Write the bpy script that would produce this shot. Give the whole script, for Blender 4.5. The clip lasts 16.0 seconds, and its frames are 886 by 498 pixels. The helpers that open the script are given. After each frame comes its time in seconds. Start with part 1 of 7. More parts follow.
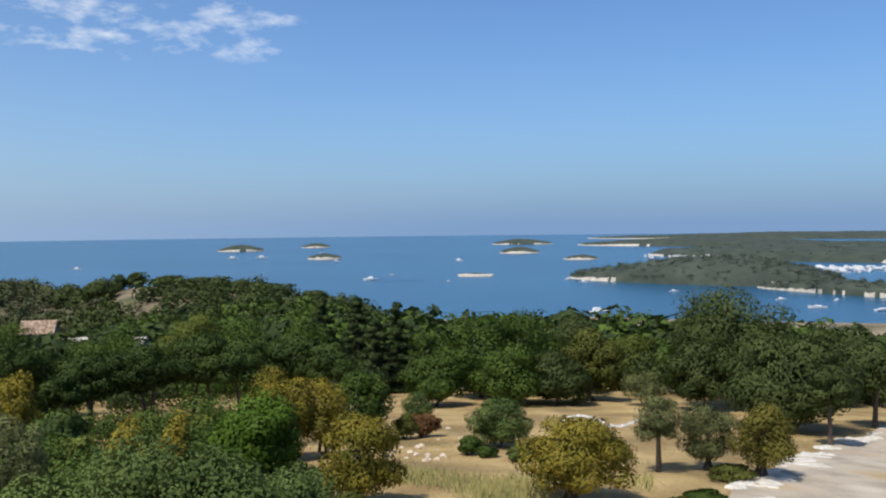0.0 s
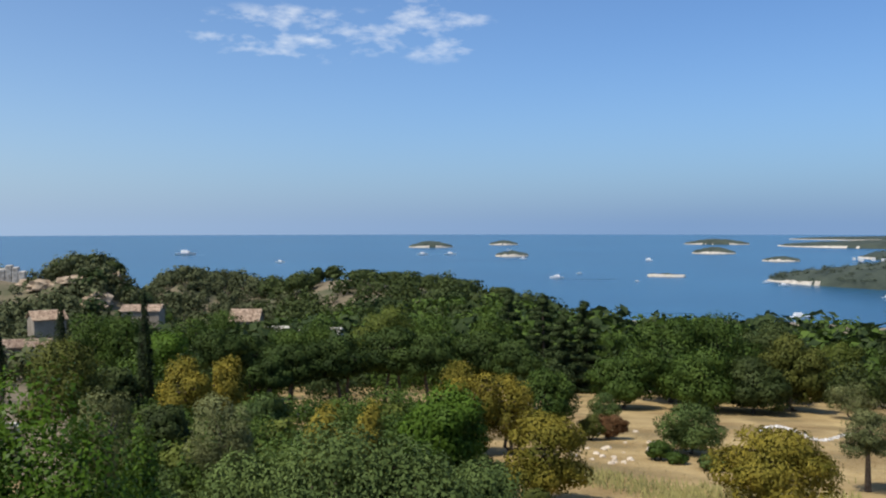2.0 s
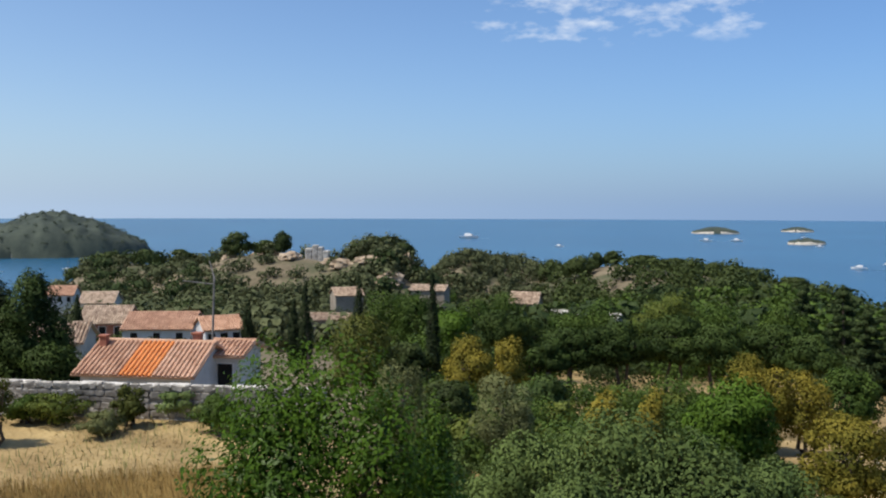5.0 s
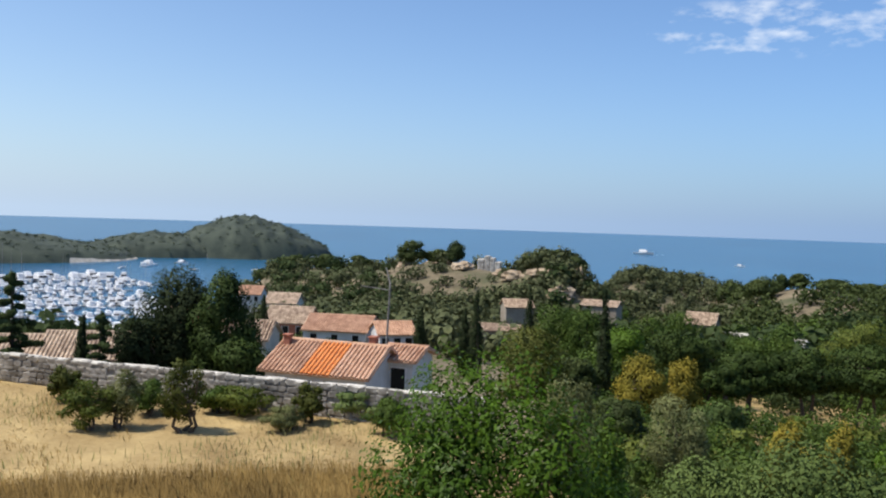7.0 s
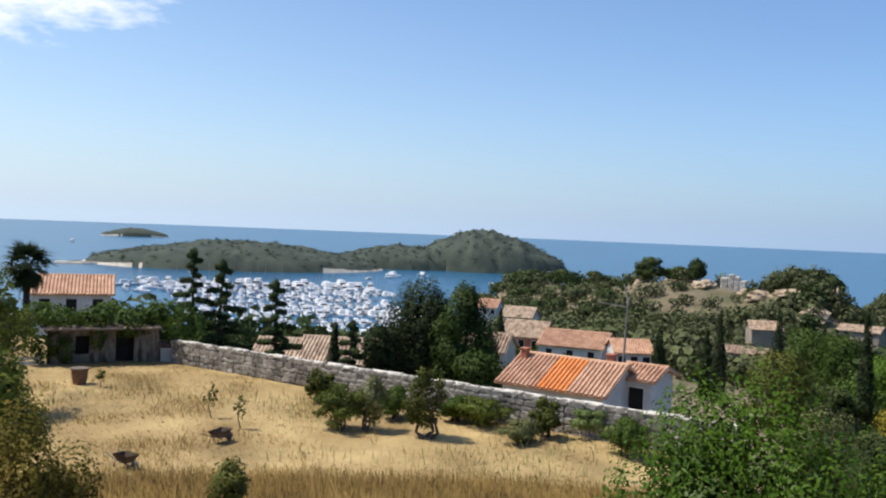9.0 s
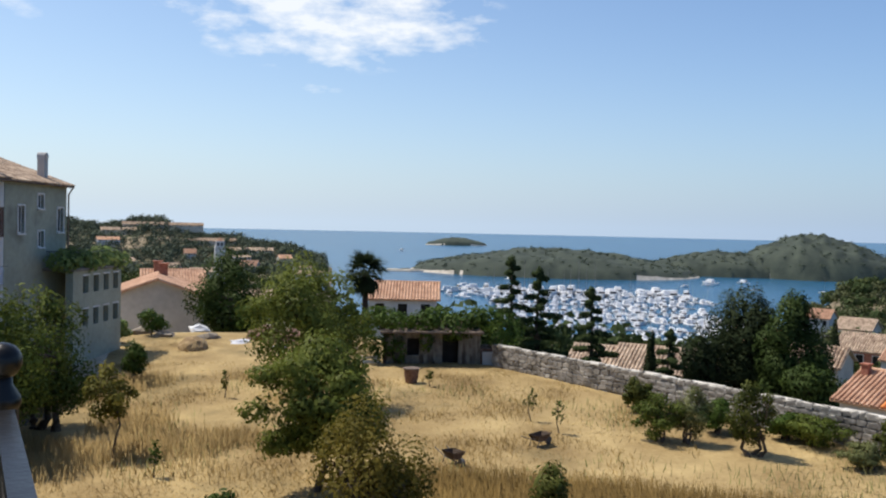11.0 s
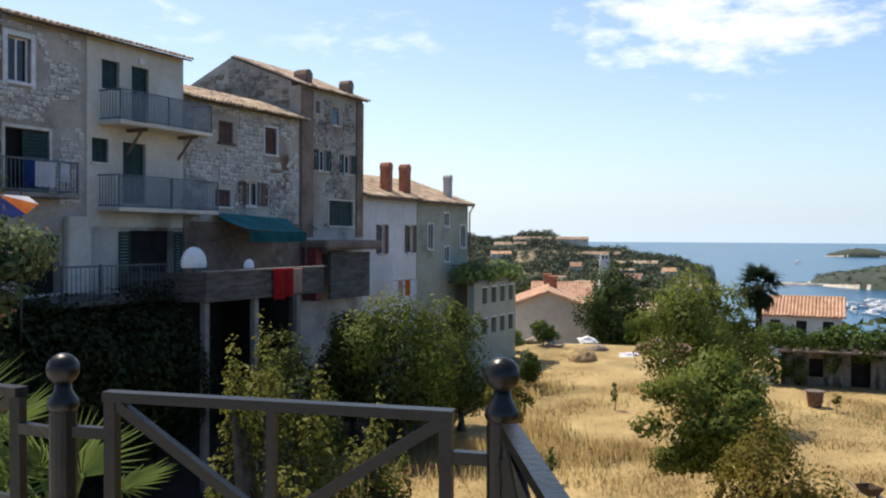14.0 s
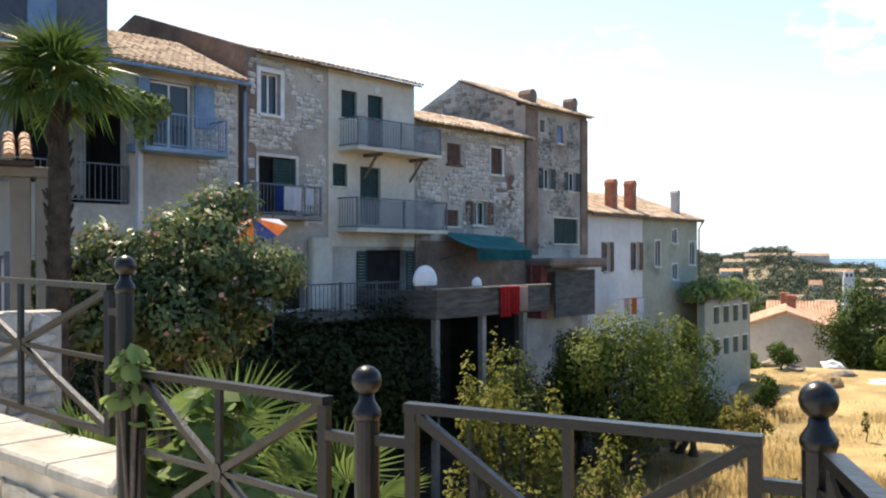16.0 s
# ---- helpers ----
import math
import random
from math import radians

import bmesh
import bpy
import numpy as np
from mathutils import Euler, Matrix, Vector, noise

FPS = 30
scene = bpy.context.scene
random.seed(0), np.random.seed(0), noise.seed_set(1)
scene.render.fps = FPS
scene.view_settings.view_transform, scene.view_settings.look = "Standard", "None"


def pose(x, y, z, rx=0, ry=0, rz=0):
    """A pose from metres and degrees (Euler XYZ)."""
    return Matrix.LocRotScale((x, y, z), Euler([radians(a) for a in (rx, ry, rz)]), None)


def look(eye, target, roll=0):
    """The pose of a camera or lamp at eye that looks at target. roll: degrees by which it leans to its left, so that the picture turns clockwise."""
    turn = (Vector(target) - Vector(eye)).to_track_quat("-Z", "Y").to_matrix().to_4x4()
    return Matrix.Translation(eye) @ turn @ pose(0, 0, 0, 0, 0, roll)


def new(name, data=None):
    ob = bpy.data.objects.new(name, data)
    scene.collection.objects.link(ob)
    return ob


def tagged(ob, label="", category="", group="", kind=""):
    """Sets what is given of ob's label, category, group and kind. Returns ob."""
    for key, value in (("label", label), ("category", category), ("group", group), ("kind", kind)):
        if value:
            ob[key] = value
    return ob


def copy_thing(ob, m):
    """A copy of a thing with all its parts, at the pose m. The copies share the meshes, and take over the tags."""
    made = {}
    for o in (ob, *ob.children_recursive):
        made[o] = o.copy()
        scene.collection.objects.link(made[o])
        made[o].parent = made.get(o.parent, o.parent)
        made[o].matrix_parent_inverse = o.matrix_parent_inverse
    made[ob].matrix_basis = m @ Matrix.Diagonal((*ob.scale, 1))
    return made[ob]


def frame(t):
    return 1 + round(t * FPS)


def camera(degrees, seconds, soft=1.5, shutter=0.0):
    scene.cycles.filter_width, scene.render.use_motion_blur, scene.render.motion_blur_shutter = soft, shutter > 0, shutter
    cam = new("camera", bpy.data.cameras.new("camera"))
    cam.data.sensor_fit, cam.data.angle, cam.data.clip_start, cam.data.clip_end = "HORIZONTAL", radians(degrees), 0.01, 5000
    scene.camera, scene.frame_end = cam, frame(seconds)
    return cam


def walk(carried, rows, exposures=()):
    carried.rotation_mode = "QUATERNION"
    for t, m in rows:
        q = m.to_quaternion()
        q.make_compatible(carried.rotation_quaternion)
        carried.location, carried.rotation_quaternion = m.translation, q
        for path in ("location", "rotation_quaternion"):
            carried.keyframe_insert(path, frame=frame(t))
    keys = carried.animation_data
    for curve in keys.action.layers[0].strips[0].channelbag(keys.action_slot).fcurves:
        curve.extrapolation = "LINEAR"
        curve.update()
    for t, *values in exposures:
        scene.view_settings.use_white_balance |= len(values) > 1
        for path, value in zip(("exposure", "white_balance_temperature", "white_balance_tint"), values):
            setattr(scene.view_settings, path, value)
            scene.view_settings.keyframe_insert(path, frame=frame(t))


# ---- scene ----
cam = camera(53.20, 16.0, soft=2.1)
PATH = [
    (0, -0.046, 0.535, 1.6, 88.55, 0.63, 0.00),
    (0.5, -0.061, 0.541, 1.6, 88.51, 0.52, 3.03),
    (1, -0.082, 0.535, 1.6, 88.50, 0.34, 6.05),
    (1.5, -0.095, 0.546, 1.6, 88.50, 0.19, 9.08),
    (2, -0.117, 0.548, 1.6, 88.47, 0.06, 12.08),
    (2.5, -0.148, 0.539, 1.6, 88.41, -0.07, 15.12),
    (3, -0.159, 0.539, 1.6, 88.25, -0.19, 18.15),
    (3.5, -0.187, 0.523, 1.6, 88.05, -0.29, 21.17),
    (4, -0.202, 0.521, 1.6, 87.80, -0.36, 24.17),
    (4.2, -0.217, 0.511, 1.6, 87.74, -0.31, 25.40),
    (6.3, -0.324, 0.454, 1.6, 87.54, -0.88, 37.12),
    (6.5, -0.332, 0.448, 1.6, 87.69, -1.15, 38.28),
    (7, -0.361, 0.409, 1.6, 88.06, -1.82, 41.15),
    (7.5, -0.384, 0.371, 1.6, 88.34, -2.24, 44.37),
    (8, -0.405, 0.338, 1.6, 88.48, -2.46, 47.99),
    (8.5, -0.409, 0.296, 1.6, 88.54, -2.53, 52.01),
    (8.7, -0.425, 0.282, 1.6, 88.53, -2.45, 53.67),
    (10.8, -0.480, 0.136, 1.6, 88.37, -1.22, 74.46),
    (11, -0.479, 0.121, 1.6, 88.36, -1.23, 76.38),
    (11.5, -0.500, 0.095, 1.6, 88.34, -0.94, 81.47),
    (12, -0.526, 0.063, 1.6, 88.35, -0.73, 86.01),
    (12.5, -0.533, 0.034, 1.6, 88.49, -0.60, 90.01),
    (13, -0.547, 0.009, 1.6, 88.60, -0.43, 93.80),
    (13.5, -0.577, -0.035, 1.6, 88.73, -0.29, 97.38),
    (14, -0.590, -0.090, 1.6, 88.90, -0.19, 100.84),
    (14.5, -0.568, -0.134, 1.6, 89.17, -0.11, 104.26),
    (15, -0.574, -0.176, 1.6, 89.44, 0.01, 107.77),
    (15.5, -0.556, -0.211, 1.6, 89.75, 0.14, 111.38),
    (16, -0.540, -0.239, 1.6, 90.07, 0.26, 115.10),
]
walk(cam, [(t, pose(*p)) for t, *p in PATH], exposures=[(0, 0.1, 6500, 10), (3.5, 0.1, 6500, 10), (7, 0.28, 6550, 10), (8.5, 0.36, 6600, 10), (11, 0.2, 6700, 10), (12.5, 0.25, 6900, 10), (14.5, 0.68, 7200, 10), (16, 1.18, 7500, 10)])

# ---- sky, sun ----
SUN_AZ, SUN_EL = 140.0, 60.0
SEA_Z = -50.0


def at(az, d, z=0.0):
    """A place by bearing (degrees, to the left of the first view) and distance."""
    a = radians(az)
    return Vector((-math.sin(a) * d, math.cos(a) * d, z))


world = bpy.data.worlds.new("sky")
scene.world = world
world.use_nodes = True
wt = world.node_tree
wt.nodes.clear()


def wn(kind, **kw):
    n = wt.nodes.new(kind)
    for k, v in kw.items():
        if k == "op":
            n.operation = v
    return n


def wmath(op, a, b=None, c=None):
    n = wn("ShaderNodeMath", op=op)
    for i, v in enumerate((a, b, c)):
        if v is None:
            continue
        if isinstance(v, (int, float)):
            n.inputs[i].default_value = v
        else:
            wt.links.new(v, n.inputs[i])
    return n.outputs[0]


sky = wn("ShaderNodeTexSky")
sky.sky_type = "NISHITA"
sky.sun_disc = False
sky.sun_elevation, sky.sun_rotation = radians(SUN_EL), radians(-SUN_AZ)
sky.altitude, sky.air_density, sky.dust_density, sky.ozone_density = 50, 1.0, 0.7, 3.5
coord = wn("ShaderNodeTexCoord")
sep = wn("ShaderNodeSeparateXYZ")
wt.links.new(coord.outputs["Generated"], sep.inputs[0])
elev = wmath("ARCSINE", sep.outputs[2])
bearing = wmath("ARCTAN2", wmath("MULTIPLY", sep.outputs[0], -1.0), sep.outputs[1])
comb = wn("ShaderNodeCombineXYZ")
wt.links.new(bearing, comb.inputs[0])
wt.links.new(wmath("MULTIPLY", elev, 2.4), comb.inputs[1])
puffs = wn("ShaderNodeTexNoise")
puffs.inputs["Scale"].default_value, puffs.inputs["Detail"].default_value, puffs.inputs["Roughness"].default_value = 17.0, 7.0, 0.58
wt.links.new(comb.outputs[0], puffs.inputs["Vector"])


def bank(az, el, half_az, half_el, gain):
    """Soft window of sky in which a cloud bank lies."""
    u = wmath("DIVIDE", wmath("SUBTRACT", bearing, radians(az)), radians(half_az))
    v = wmath("DIVIDE", wmath("SUBTRACT", elev, radians(el)), radians(half_el))
    r = wmath("ADD", wmath("MULTIPLY", u, u), wmath("MULTIPLY", v, v))
    return wmath("MULTIPLY", wmath("MAXIMUM", wmath("SUBTRACT", 1.0, r), 0.0), gain)


banks = bank(21.5, 12.0, 8.5, 2.0, 0.55)
for b in (bank(12.8, 12.5, 4.5, 2.4, 0.65), bank(83.6, 13.0, 11.5, 3.8, 1.35), bank(84.5, 8.6, 2.5, 0.7, 0.5), bank(106, 12.0, 7, 2.5, 0.3), bank(118, 13.0, 5, 2, 0.3)):
    banks = wmath("ADD", banks, b)
cloud = wmath("MULTIPLY", wmath("SUBTRACT", wmath("ADD", puffs.outputs["Fac"], wmath("MULTIPLY", banks, 0.22)), 0.57), 3.6)
cloud = wmath("MULTIPLY", wmath("MINIMUM", wmath("MAXIMUM", cloud, 0.0), 1.0), wmath("MINIMUM", wmath("MULTIPLY", banks, 3.0), 1.0))
mixc = wn("ShaderNodeMix")
mixc.data_type = "RGBA"
wt.links.new(wmath("MULTIPLY", cloud, 0.8), mixc.inputs["Factor"])
tint = wn("ShaderNodeMix")
tint.data_type, tint.blend_type = "RGBA", "MULTIPLY"
tint.inputs["Factor"].default_value = 1.0
sun_way = wn("ShaderNodeVectorMath", op="DOT_PRODUCT")
wt.links.new(coord.outputs["Generated"], sun_way.inputs[0])
sun_way.inputs[1].default_value = tuple(at(SUN_AZ, math.cos(radians(SUN_EL)), math.sin(radians(SUN_EL))))
glow = wn("ShaderNodeValToRGB")
glow.color_ramp.elements[0].position, glow.color_ramp.elements[0].color = 0.0, (0.74, 1.0, 1.30, 1)
glow.color_ramp.elements[1].position, glow.color_ramp.elements[1].color = 1.0, (1.25, 1.25, 1.25, 1)
wt.links.new(wmath("DIVIDE", wmath("ADD", sun_way.outputs["Value"], 0.2), 0.9), glow.inputs[0])
wt.links.new(glow.outputs[0], tint.inputs["B"])
wt.links.new(sky.outputs[0], tint.inputs["A"])
# sea haze along the horizon, brighter towards the sun
hue = wn("ShaderNodeValToRGB")
hue.color_ramp.elements[0].position, hue.color_ramp.elements[0].color = 0.0, (0.20, 0.325, 0.54, 1)
hue.color_ramp.elements[1].position, hue.color_ramp.elements[1].color = 1.0, (0.62, 0.74, 0.86, 1)
wt.links.new(wmath("DIVIDE", wmath("ADD", sun_way.outputs["Value"], 0.4), 0.95), hue.inputs[0])
lift = wn("ShaderNodeVectorMath", op="SCALE")
wt.links.new(hue.outputs[0], lift.inputs[0])
lift.inputs["Scale"].default_value = 10.0
haze = wn("ShaderNodeMix")
haze.data_type = "RGBA"
wt.links.new(wmath("POWER", 2.718, wmath("MULTIPLY", wmath("MAXIMUM", elev, 0.0), -11.0)), haze.inputs["Factor"])
wt.links.new(tint.outputs["Result"], haze.inputs["A"])
wt.links.new(lift.outputs[0], haze.inputs["B"])
wt.links.new(haze.outputs["Result"], mixc.inputs["A"])
mixc.inputs["B"].default_value = (9.0, 9.3, 9.6, 1)
back = wn("ShaderNodeBackground")
back.inputs["Strength"].default_value = 0.1
wt.links.new(mixc.outputs["Result"], back.inputs["Color"])
wo = wn("ShaderNodeOutputWorld")
wt.links.new(back.outputs[0], wo.inputs[0])

sun_data = bpy.data.lights.new("sun", "SUN")
sun_data.energy, sun_data.angle, sun_data.color = 4.0, radians(0.55), (1.0, 0.94, 0.85)
sun = new("sun", sun_data)
sun.matrix_world = look(at(SUN_AZ, 60 * math.cos(radians(SUN_EL)), 60 * math.sin(radians(SUN_EL))), (0, 0, 0))


# ---- materials ----
def material(name, dark, light, scale=4.0, rough=0.8, bump=0.3, metal=0.0, fine=8.0, island=0.0, spec=0.3, translucent=0.0, stain=None, stretch=(1, 1, 1)):
    """Two-scale noise between two colours, with relief; island mixes in a colour change from piece to piece."""
    m = bpy.data.materials.new(name)
    m.use_nodes = True
    t = m.node_tree
    t.nodes.clear()
    N, L = t.nodes.new, t.links.new
    out, bs = N("ShaderNodeOutputMaterial"), N("ShaderNodeBsdfPrincipled")
    tc, mp = N("ShaderNodeTexCoord"), N("ShaderNodeMapping")
    L(tc.outputs["Object"], mp.inputs["Vector"])
    mp.inputs["Scale"].default_value = stretch
    big, small = N("ShaderNodeTexNoise"), N("ShaderNodeTexNoise")
    for n, s, d in ((big, scale, 4), (small, scale * fine, 3)):
        n.inputs["Scale"].default_value, n.inputs["Detail"].default_value = s, d
        L(mp.outputs[0], n.inputs["Vector"])
    mixf = N("ShaderNodeMath")
    mixf.operation = "MULTIPLY_ADD"
    L(small.outputs["Fac"], mixf.inputs[0])
    mixf.inputs[1].default_value = 0.5
    half = N("ShaderNodeMath")
    half.operation = "MULTIPLY_ADD"
    L(big.outputs["Fac"], half.inputs[0])
    half.inputs[1].default_value, half.inputs[2].default_value = 1.5, -0.5
    L(half.outputs[0], mixf.inputs[2])
    fac = mixf.outputs[0]
    if island:
        geo, inf = N("ShaderNodeNewGeometry"), N("ShaderNodeObjectInfo")
        a = N("ShaderNodeMath")
        a.operation = "ADD"
        L(geo.outputs["Random Per Island"], a.inputs[0])
        L(inf.outputs["Random"], a.inputs[1])
        b = N("ShaderNodeMath")
        b.operation = "MULTIPLY_ADD"
        L(a.outputs[0], b.inputs[0])
        b.inputs[1].default_value = island
        c = N("ShaderNodeMath")
        c.operation = "SUBTRACT"
        L(fac, c.inputs[0])
        c.inputs[1].default_value = island
        L(c.outputs[0], b.inputs[2])
        fac = b.outputs[0]
    ramp = N("ShaderNodeValToRGB")
    ramp.color_ramp.elements[0].position, ramp.color_ramp.elements[0].color = 0.15, (*dark, 1)
    ramp.color_ramp.elements[1].position, ramp.color_ramp.elements[1].color = 0.85, (*light, 1)
    L(fac, ramp.inputs[0])
    col = ramp.outputs[0]
    if stain:
        sn = N("ShaderNodeTexNoise")
        sn.inputs["Scale"].default_value, sn.inputs["Detail"].default_value = stain[1], 5
        L(mp.outputs[0], sn.inputs["Vector"])
        r2 = N("ShaderNodeValToRGB")
        r2.color_ramp.elements[0].position, r2.color_ramp.elements[1].position = stain[2], stain[2] + 0.12
        L(sn.outputs["Fac"], r2.inputs[0])
        mx = N("ShaderNodeMix")
        mx.data_type = "RGBA"
        L(r2.outputs[0], mx.inputs["Factor"])
        L(col, mx.inputs["A"])
        mx.inputs["B"].default_value = (*stain[0], 1)
        col = mx.outputs["Result"]
    L(col, bs.inputs["Base Color"])
    bs.inputs["Roughness"].default_value, bs.inputs["Metallic"].default_value = rough, metal
    bs.inputs["Specular IOR Level"].default_value = spec
    if bump:
        bp = N("ShaderNodeBump")
        bp.inputs["Strength"].default_value, bp.inputs["Distance"].default_value = bump, 0.02
        L(mixf.outputs[0], bp.inputs["Height"])
        L(bp.outputs[0], bs.inputs["Normal"])
    if translucent:
        tr, ms = N("ShaderNodeBsdfTranslucent"), N("ShaderNodeMixShader")
        L(col, tr.inputs["Color"])
        ms.inputs[0].default_value = translucent
        L(bs.outputs[0], ms.inputs[1])
        L(tr.outputs[0], ms.inputs[2])
        L(ms.outputs[0], out.inputs[0])
    else:
        L(bs.outputs[0], out.inputs[0])
    return m


def leafy(name, dark, light, gloss=0.45, tr=0.25):
    return material(name, dark, light, 0.6, gloss + 0.15, 0.0, island=0.16, spec=0.1, translucent=tr, fine=5)


LEAF = dict(
    oak=leafy("oak_leaf", (0.028, 0.044, 0.013), (0.105, 0.135, 0.042)),
    green=leafy("green_leaf", (0.025, 0.051, 0.010), (0.110, 0.168, 0.032)),
    bright=leafy("bright_leaf", (0.016, 0.044, 0.005), (0.105, 0.19, 0.018), 0.25, 0.25),
    low=leafy("bay_leaf", (0.042, 0.072, 0.021), (0.165, 0.225, 0.064), 0.5),
    gold=leafy("golden_leaf", (0.090, 0.095, 0.014), (0.36, 0.285, 0.045), 0.5),
    olive=leafy("olive_leaf", (0.085, 0.100, 0.036), (0.27, 0.29, 0.12), 0.5),
    pine=leafy("pine_needle", (0.022, 0.040, 0.014), (0.082, 0.112, 0.040), 0.6),
    cypress=leafy("cypress_leaf", (0.012, 0.022, 0.009), (0.045, 0.062, 0.024), 0.6),
    mixed=leafy("fruit_tree_leaf", (0.040, 0.054, 0.011), (0.165, 0.175, 0.040), 0.45),
    # Darker copy of the fruit tree leaf, with house shade painted in.
    shade=leafy("shaded_shrub_leaf", (0.022, 0.034, 0.008), (0.105, 0.125, 0.028), 0.6, 0.15),
    # Paler grey-green for far trees: distance haze is mixed into the leaf colour.
    hazed=leafy("hazed_grey_green_leaf", (0.060, 0.078, 0.052), (0.115, 0.140, 0.095), 0.6, 0.15),
    hill=leafy("hill_scrub_leaf", (0.040, 0.052, 0.022), (0.135, 0.150, 0.070), 0.6, 0.15),
    # Ivy darkened to near-black: the shade below the houses is in its colour.
    ivy=leafy("shaded_ivy_leaf", (0.006, 0.011, 0.004), (0.030, 0.044, 0.014), 0.5, 0.1),
    palm=leafy("palm_leaf", (0.050, 0.095, 0.020), (0.32, 0.40, 0.13), 0.2, 0.4),
    yellow=leafy("yellowing_leaf", (0.075, 0.078, 0.016), (0.33, 0.29, 0.065), 0.45, 0.4),
    tall_palm=leafy("tall_palm_leaf", (0.030, 0.062, 0.012), (0.15, 0.215, 0.05), 0.2, 0.3),
    field=leafy("field_tree_leaf", (0.055, 0.080, 0.014), (0.22, 0.255, 0.055), 0.4, 0.38),
    shrub=leafy("slender_shrub_leaf", (0.055, 0.066, 0.014), (0.24, 0.24, 0.055), 0.45, 0.4),
    rose=leafy("oleander_leaf", (0.045, 0.068, 0.026), (0.21, 0.26, 0.115), 0.2, 0.3),
    leafy=leafy("fresh_leaf", (0.028, 0.062, 0.008), (0.13, 0.22, 0.028), 0.4, 0.3),
    dark=leafy("dark_broad_leaf", (0.018, 0.034, 0.009), (0.076, 0.115, 0.027), 0.5, 0.2),
    thick=leafy("dense_shrub_leaf", (0.044, 0.066, 0.013), (0.180, 0.220, 0.044), 0.5, 0.25),
    turning=leafy("turning_leaf", (0.050, 0.058, 0.012), (0.24, 0.185, 0.035), 0.45, 0.4),
    russet=leafy("russet_leaf", (0.085, 0.045, 0.020), (0.24, 0.125, 0.055), 0.6, 0.2),
    vine=leafy("vine_leaf", (0.070, 0.120, 0.030), (0.34, 0.42, 0.15), 0.35, 0.4),
)
PALM_BARK = material("palm_bark", (0.022, 0.016, 0.012), (0.085, 0.062, 0.045), 6, 0.9, 0.8)
BARK = material("bark", (0.05, 0.038, 0.028), (0.16, 0.125, 0.095), 6, 0.9, 0.8)
# Island canopy shifted towards blue-grey, with the sea haze in its base colour.
HAZED_WOODS = material("hazed_woodland_canopy", (0.030, 0.042, 0.034), (0.070, 0.086, 0.062), 0.05, 0.9, 0.6, fine=9)
GRASS = material("dry_grass_ground", (0.22, 0.145, 0.058), (0.50, 0.37, 0.17), 0.3, 0.95, 0.5, fine=22, stain=((0.23, 0.17, 0.075), 0.2, 0.53))
# Earth colour lowered to carry the deep shade under the houses.
SHADED_EARTH = material("shaded_earth", (0.022, 0.018, 0.013), (0.06, 0.05, 0.04), 0.8, 0.95, 0.9)
SCRUB = material("scrub_ground", (0.12, 0.098, 0.058), (0.33, 0.265, 0.175), 0.02, 0.95, 0.5, fine=30, stain=((0.07, 0.078, 0.035), 0.03, 0.48))
ROCK = material("pale_shore_rock", (0.34, 0.30, 0.24), (0.68, 0.62, 0.52), 0.2, 0.9, 0.6)


def sea_material():
    m = bpy.data.materials.new("sea_water")
    m.use_nodes = True
    t = m.node_tree
    N, L = t.nodes.new, t.links.new
    bs = t.nodes["Principled BSDF"]
    tc, n1, n2 = N("ShaderNodeTexCoord"), N("ShaderNodeTexNoise"), N("ShaderNodeTexNoise")
    for n, s in ((n1, 0.0035), (n2, 0.25)):
        n.inputs["Scale"].default_value, n.inputs["Detail"].default_value = s, 5
        L(tc.outputs["Object"], n.inputs["Vector"])
    r = N("ShaderNodeValToRGB")
    r.color_ramp.elements[0].color, r.color_ramp.elements[1].color = (0.010, 0.072, 0.148, 1), (0.018, 0.104, 0.196, 1)
    r.color_ramp.elements[0].position, r.color_ramp.elements[1].position = 0.35, 0.65
    L(n1.outputs["Fac"], r.inputs[0])
    L(r.outputs[0], bs.inputs["Base Color"])
    bs.inputs["Roughness"].default_value, bs.inputs["IOR"].default_value = 0.26, 1.33
    bs.inputs["Specular IOR Level"].default_value = 0.5
    bp = N("ShaderNodeBump")
    bp.inputs["Strength"].default_value, bp.inputs["Distance"].default_value = 0.17, 0.6
    L(n2.outputs["Fac"], bp.inputs["Height"])
    L(bp.outputs[0], bs.inputs["Normal"])
    return m


SEA = sea_material()


# ---- mesh helpers ----
def mesh_from(name, verts, faces, mat=None, smooth=False):
    me = bpy.data.meshes.new(name)
    me.from_pydata([tuple(v) for v in verts], [], faces)
    if mat:
        me.materials.append(mat)
    if smooth:
        me.polygons.foreach_set("use_smooth", [True] * len(me.polygons))
    me.update()
    return me


def quads_mesh(name, corners, mat, shade=None):
    """A mesh of loose quads from an array (n, 4, 3), with normals that follow the crown where given."""
    n = len(corners)
    me = bpy.data.meshes.new(name)
    me.vertices.add(n * 4)
    me.vertices.foreach_set("co", np.asarray(corners, dtype=np.float32).ravel())
    me.loops.add(n * 4)
    me.loops.foreach_set("vertex_index", np.arange(n * 4, dtype=np.int32))
    me.polygons.add(n)
    me.polygons.foreach_set("loop_start", np.arange(0, n * 4, 4, dtype=np.int32))
    me.materials.append(mat)
    me.update(calc_edges=True)
    if shade is not None:
        me.normals_split_custom_set_from_vertices(np.repeat(shade, 4, axis=0).astype(np.float32))
    return me


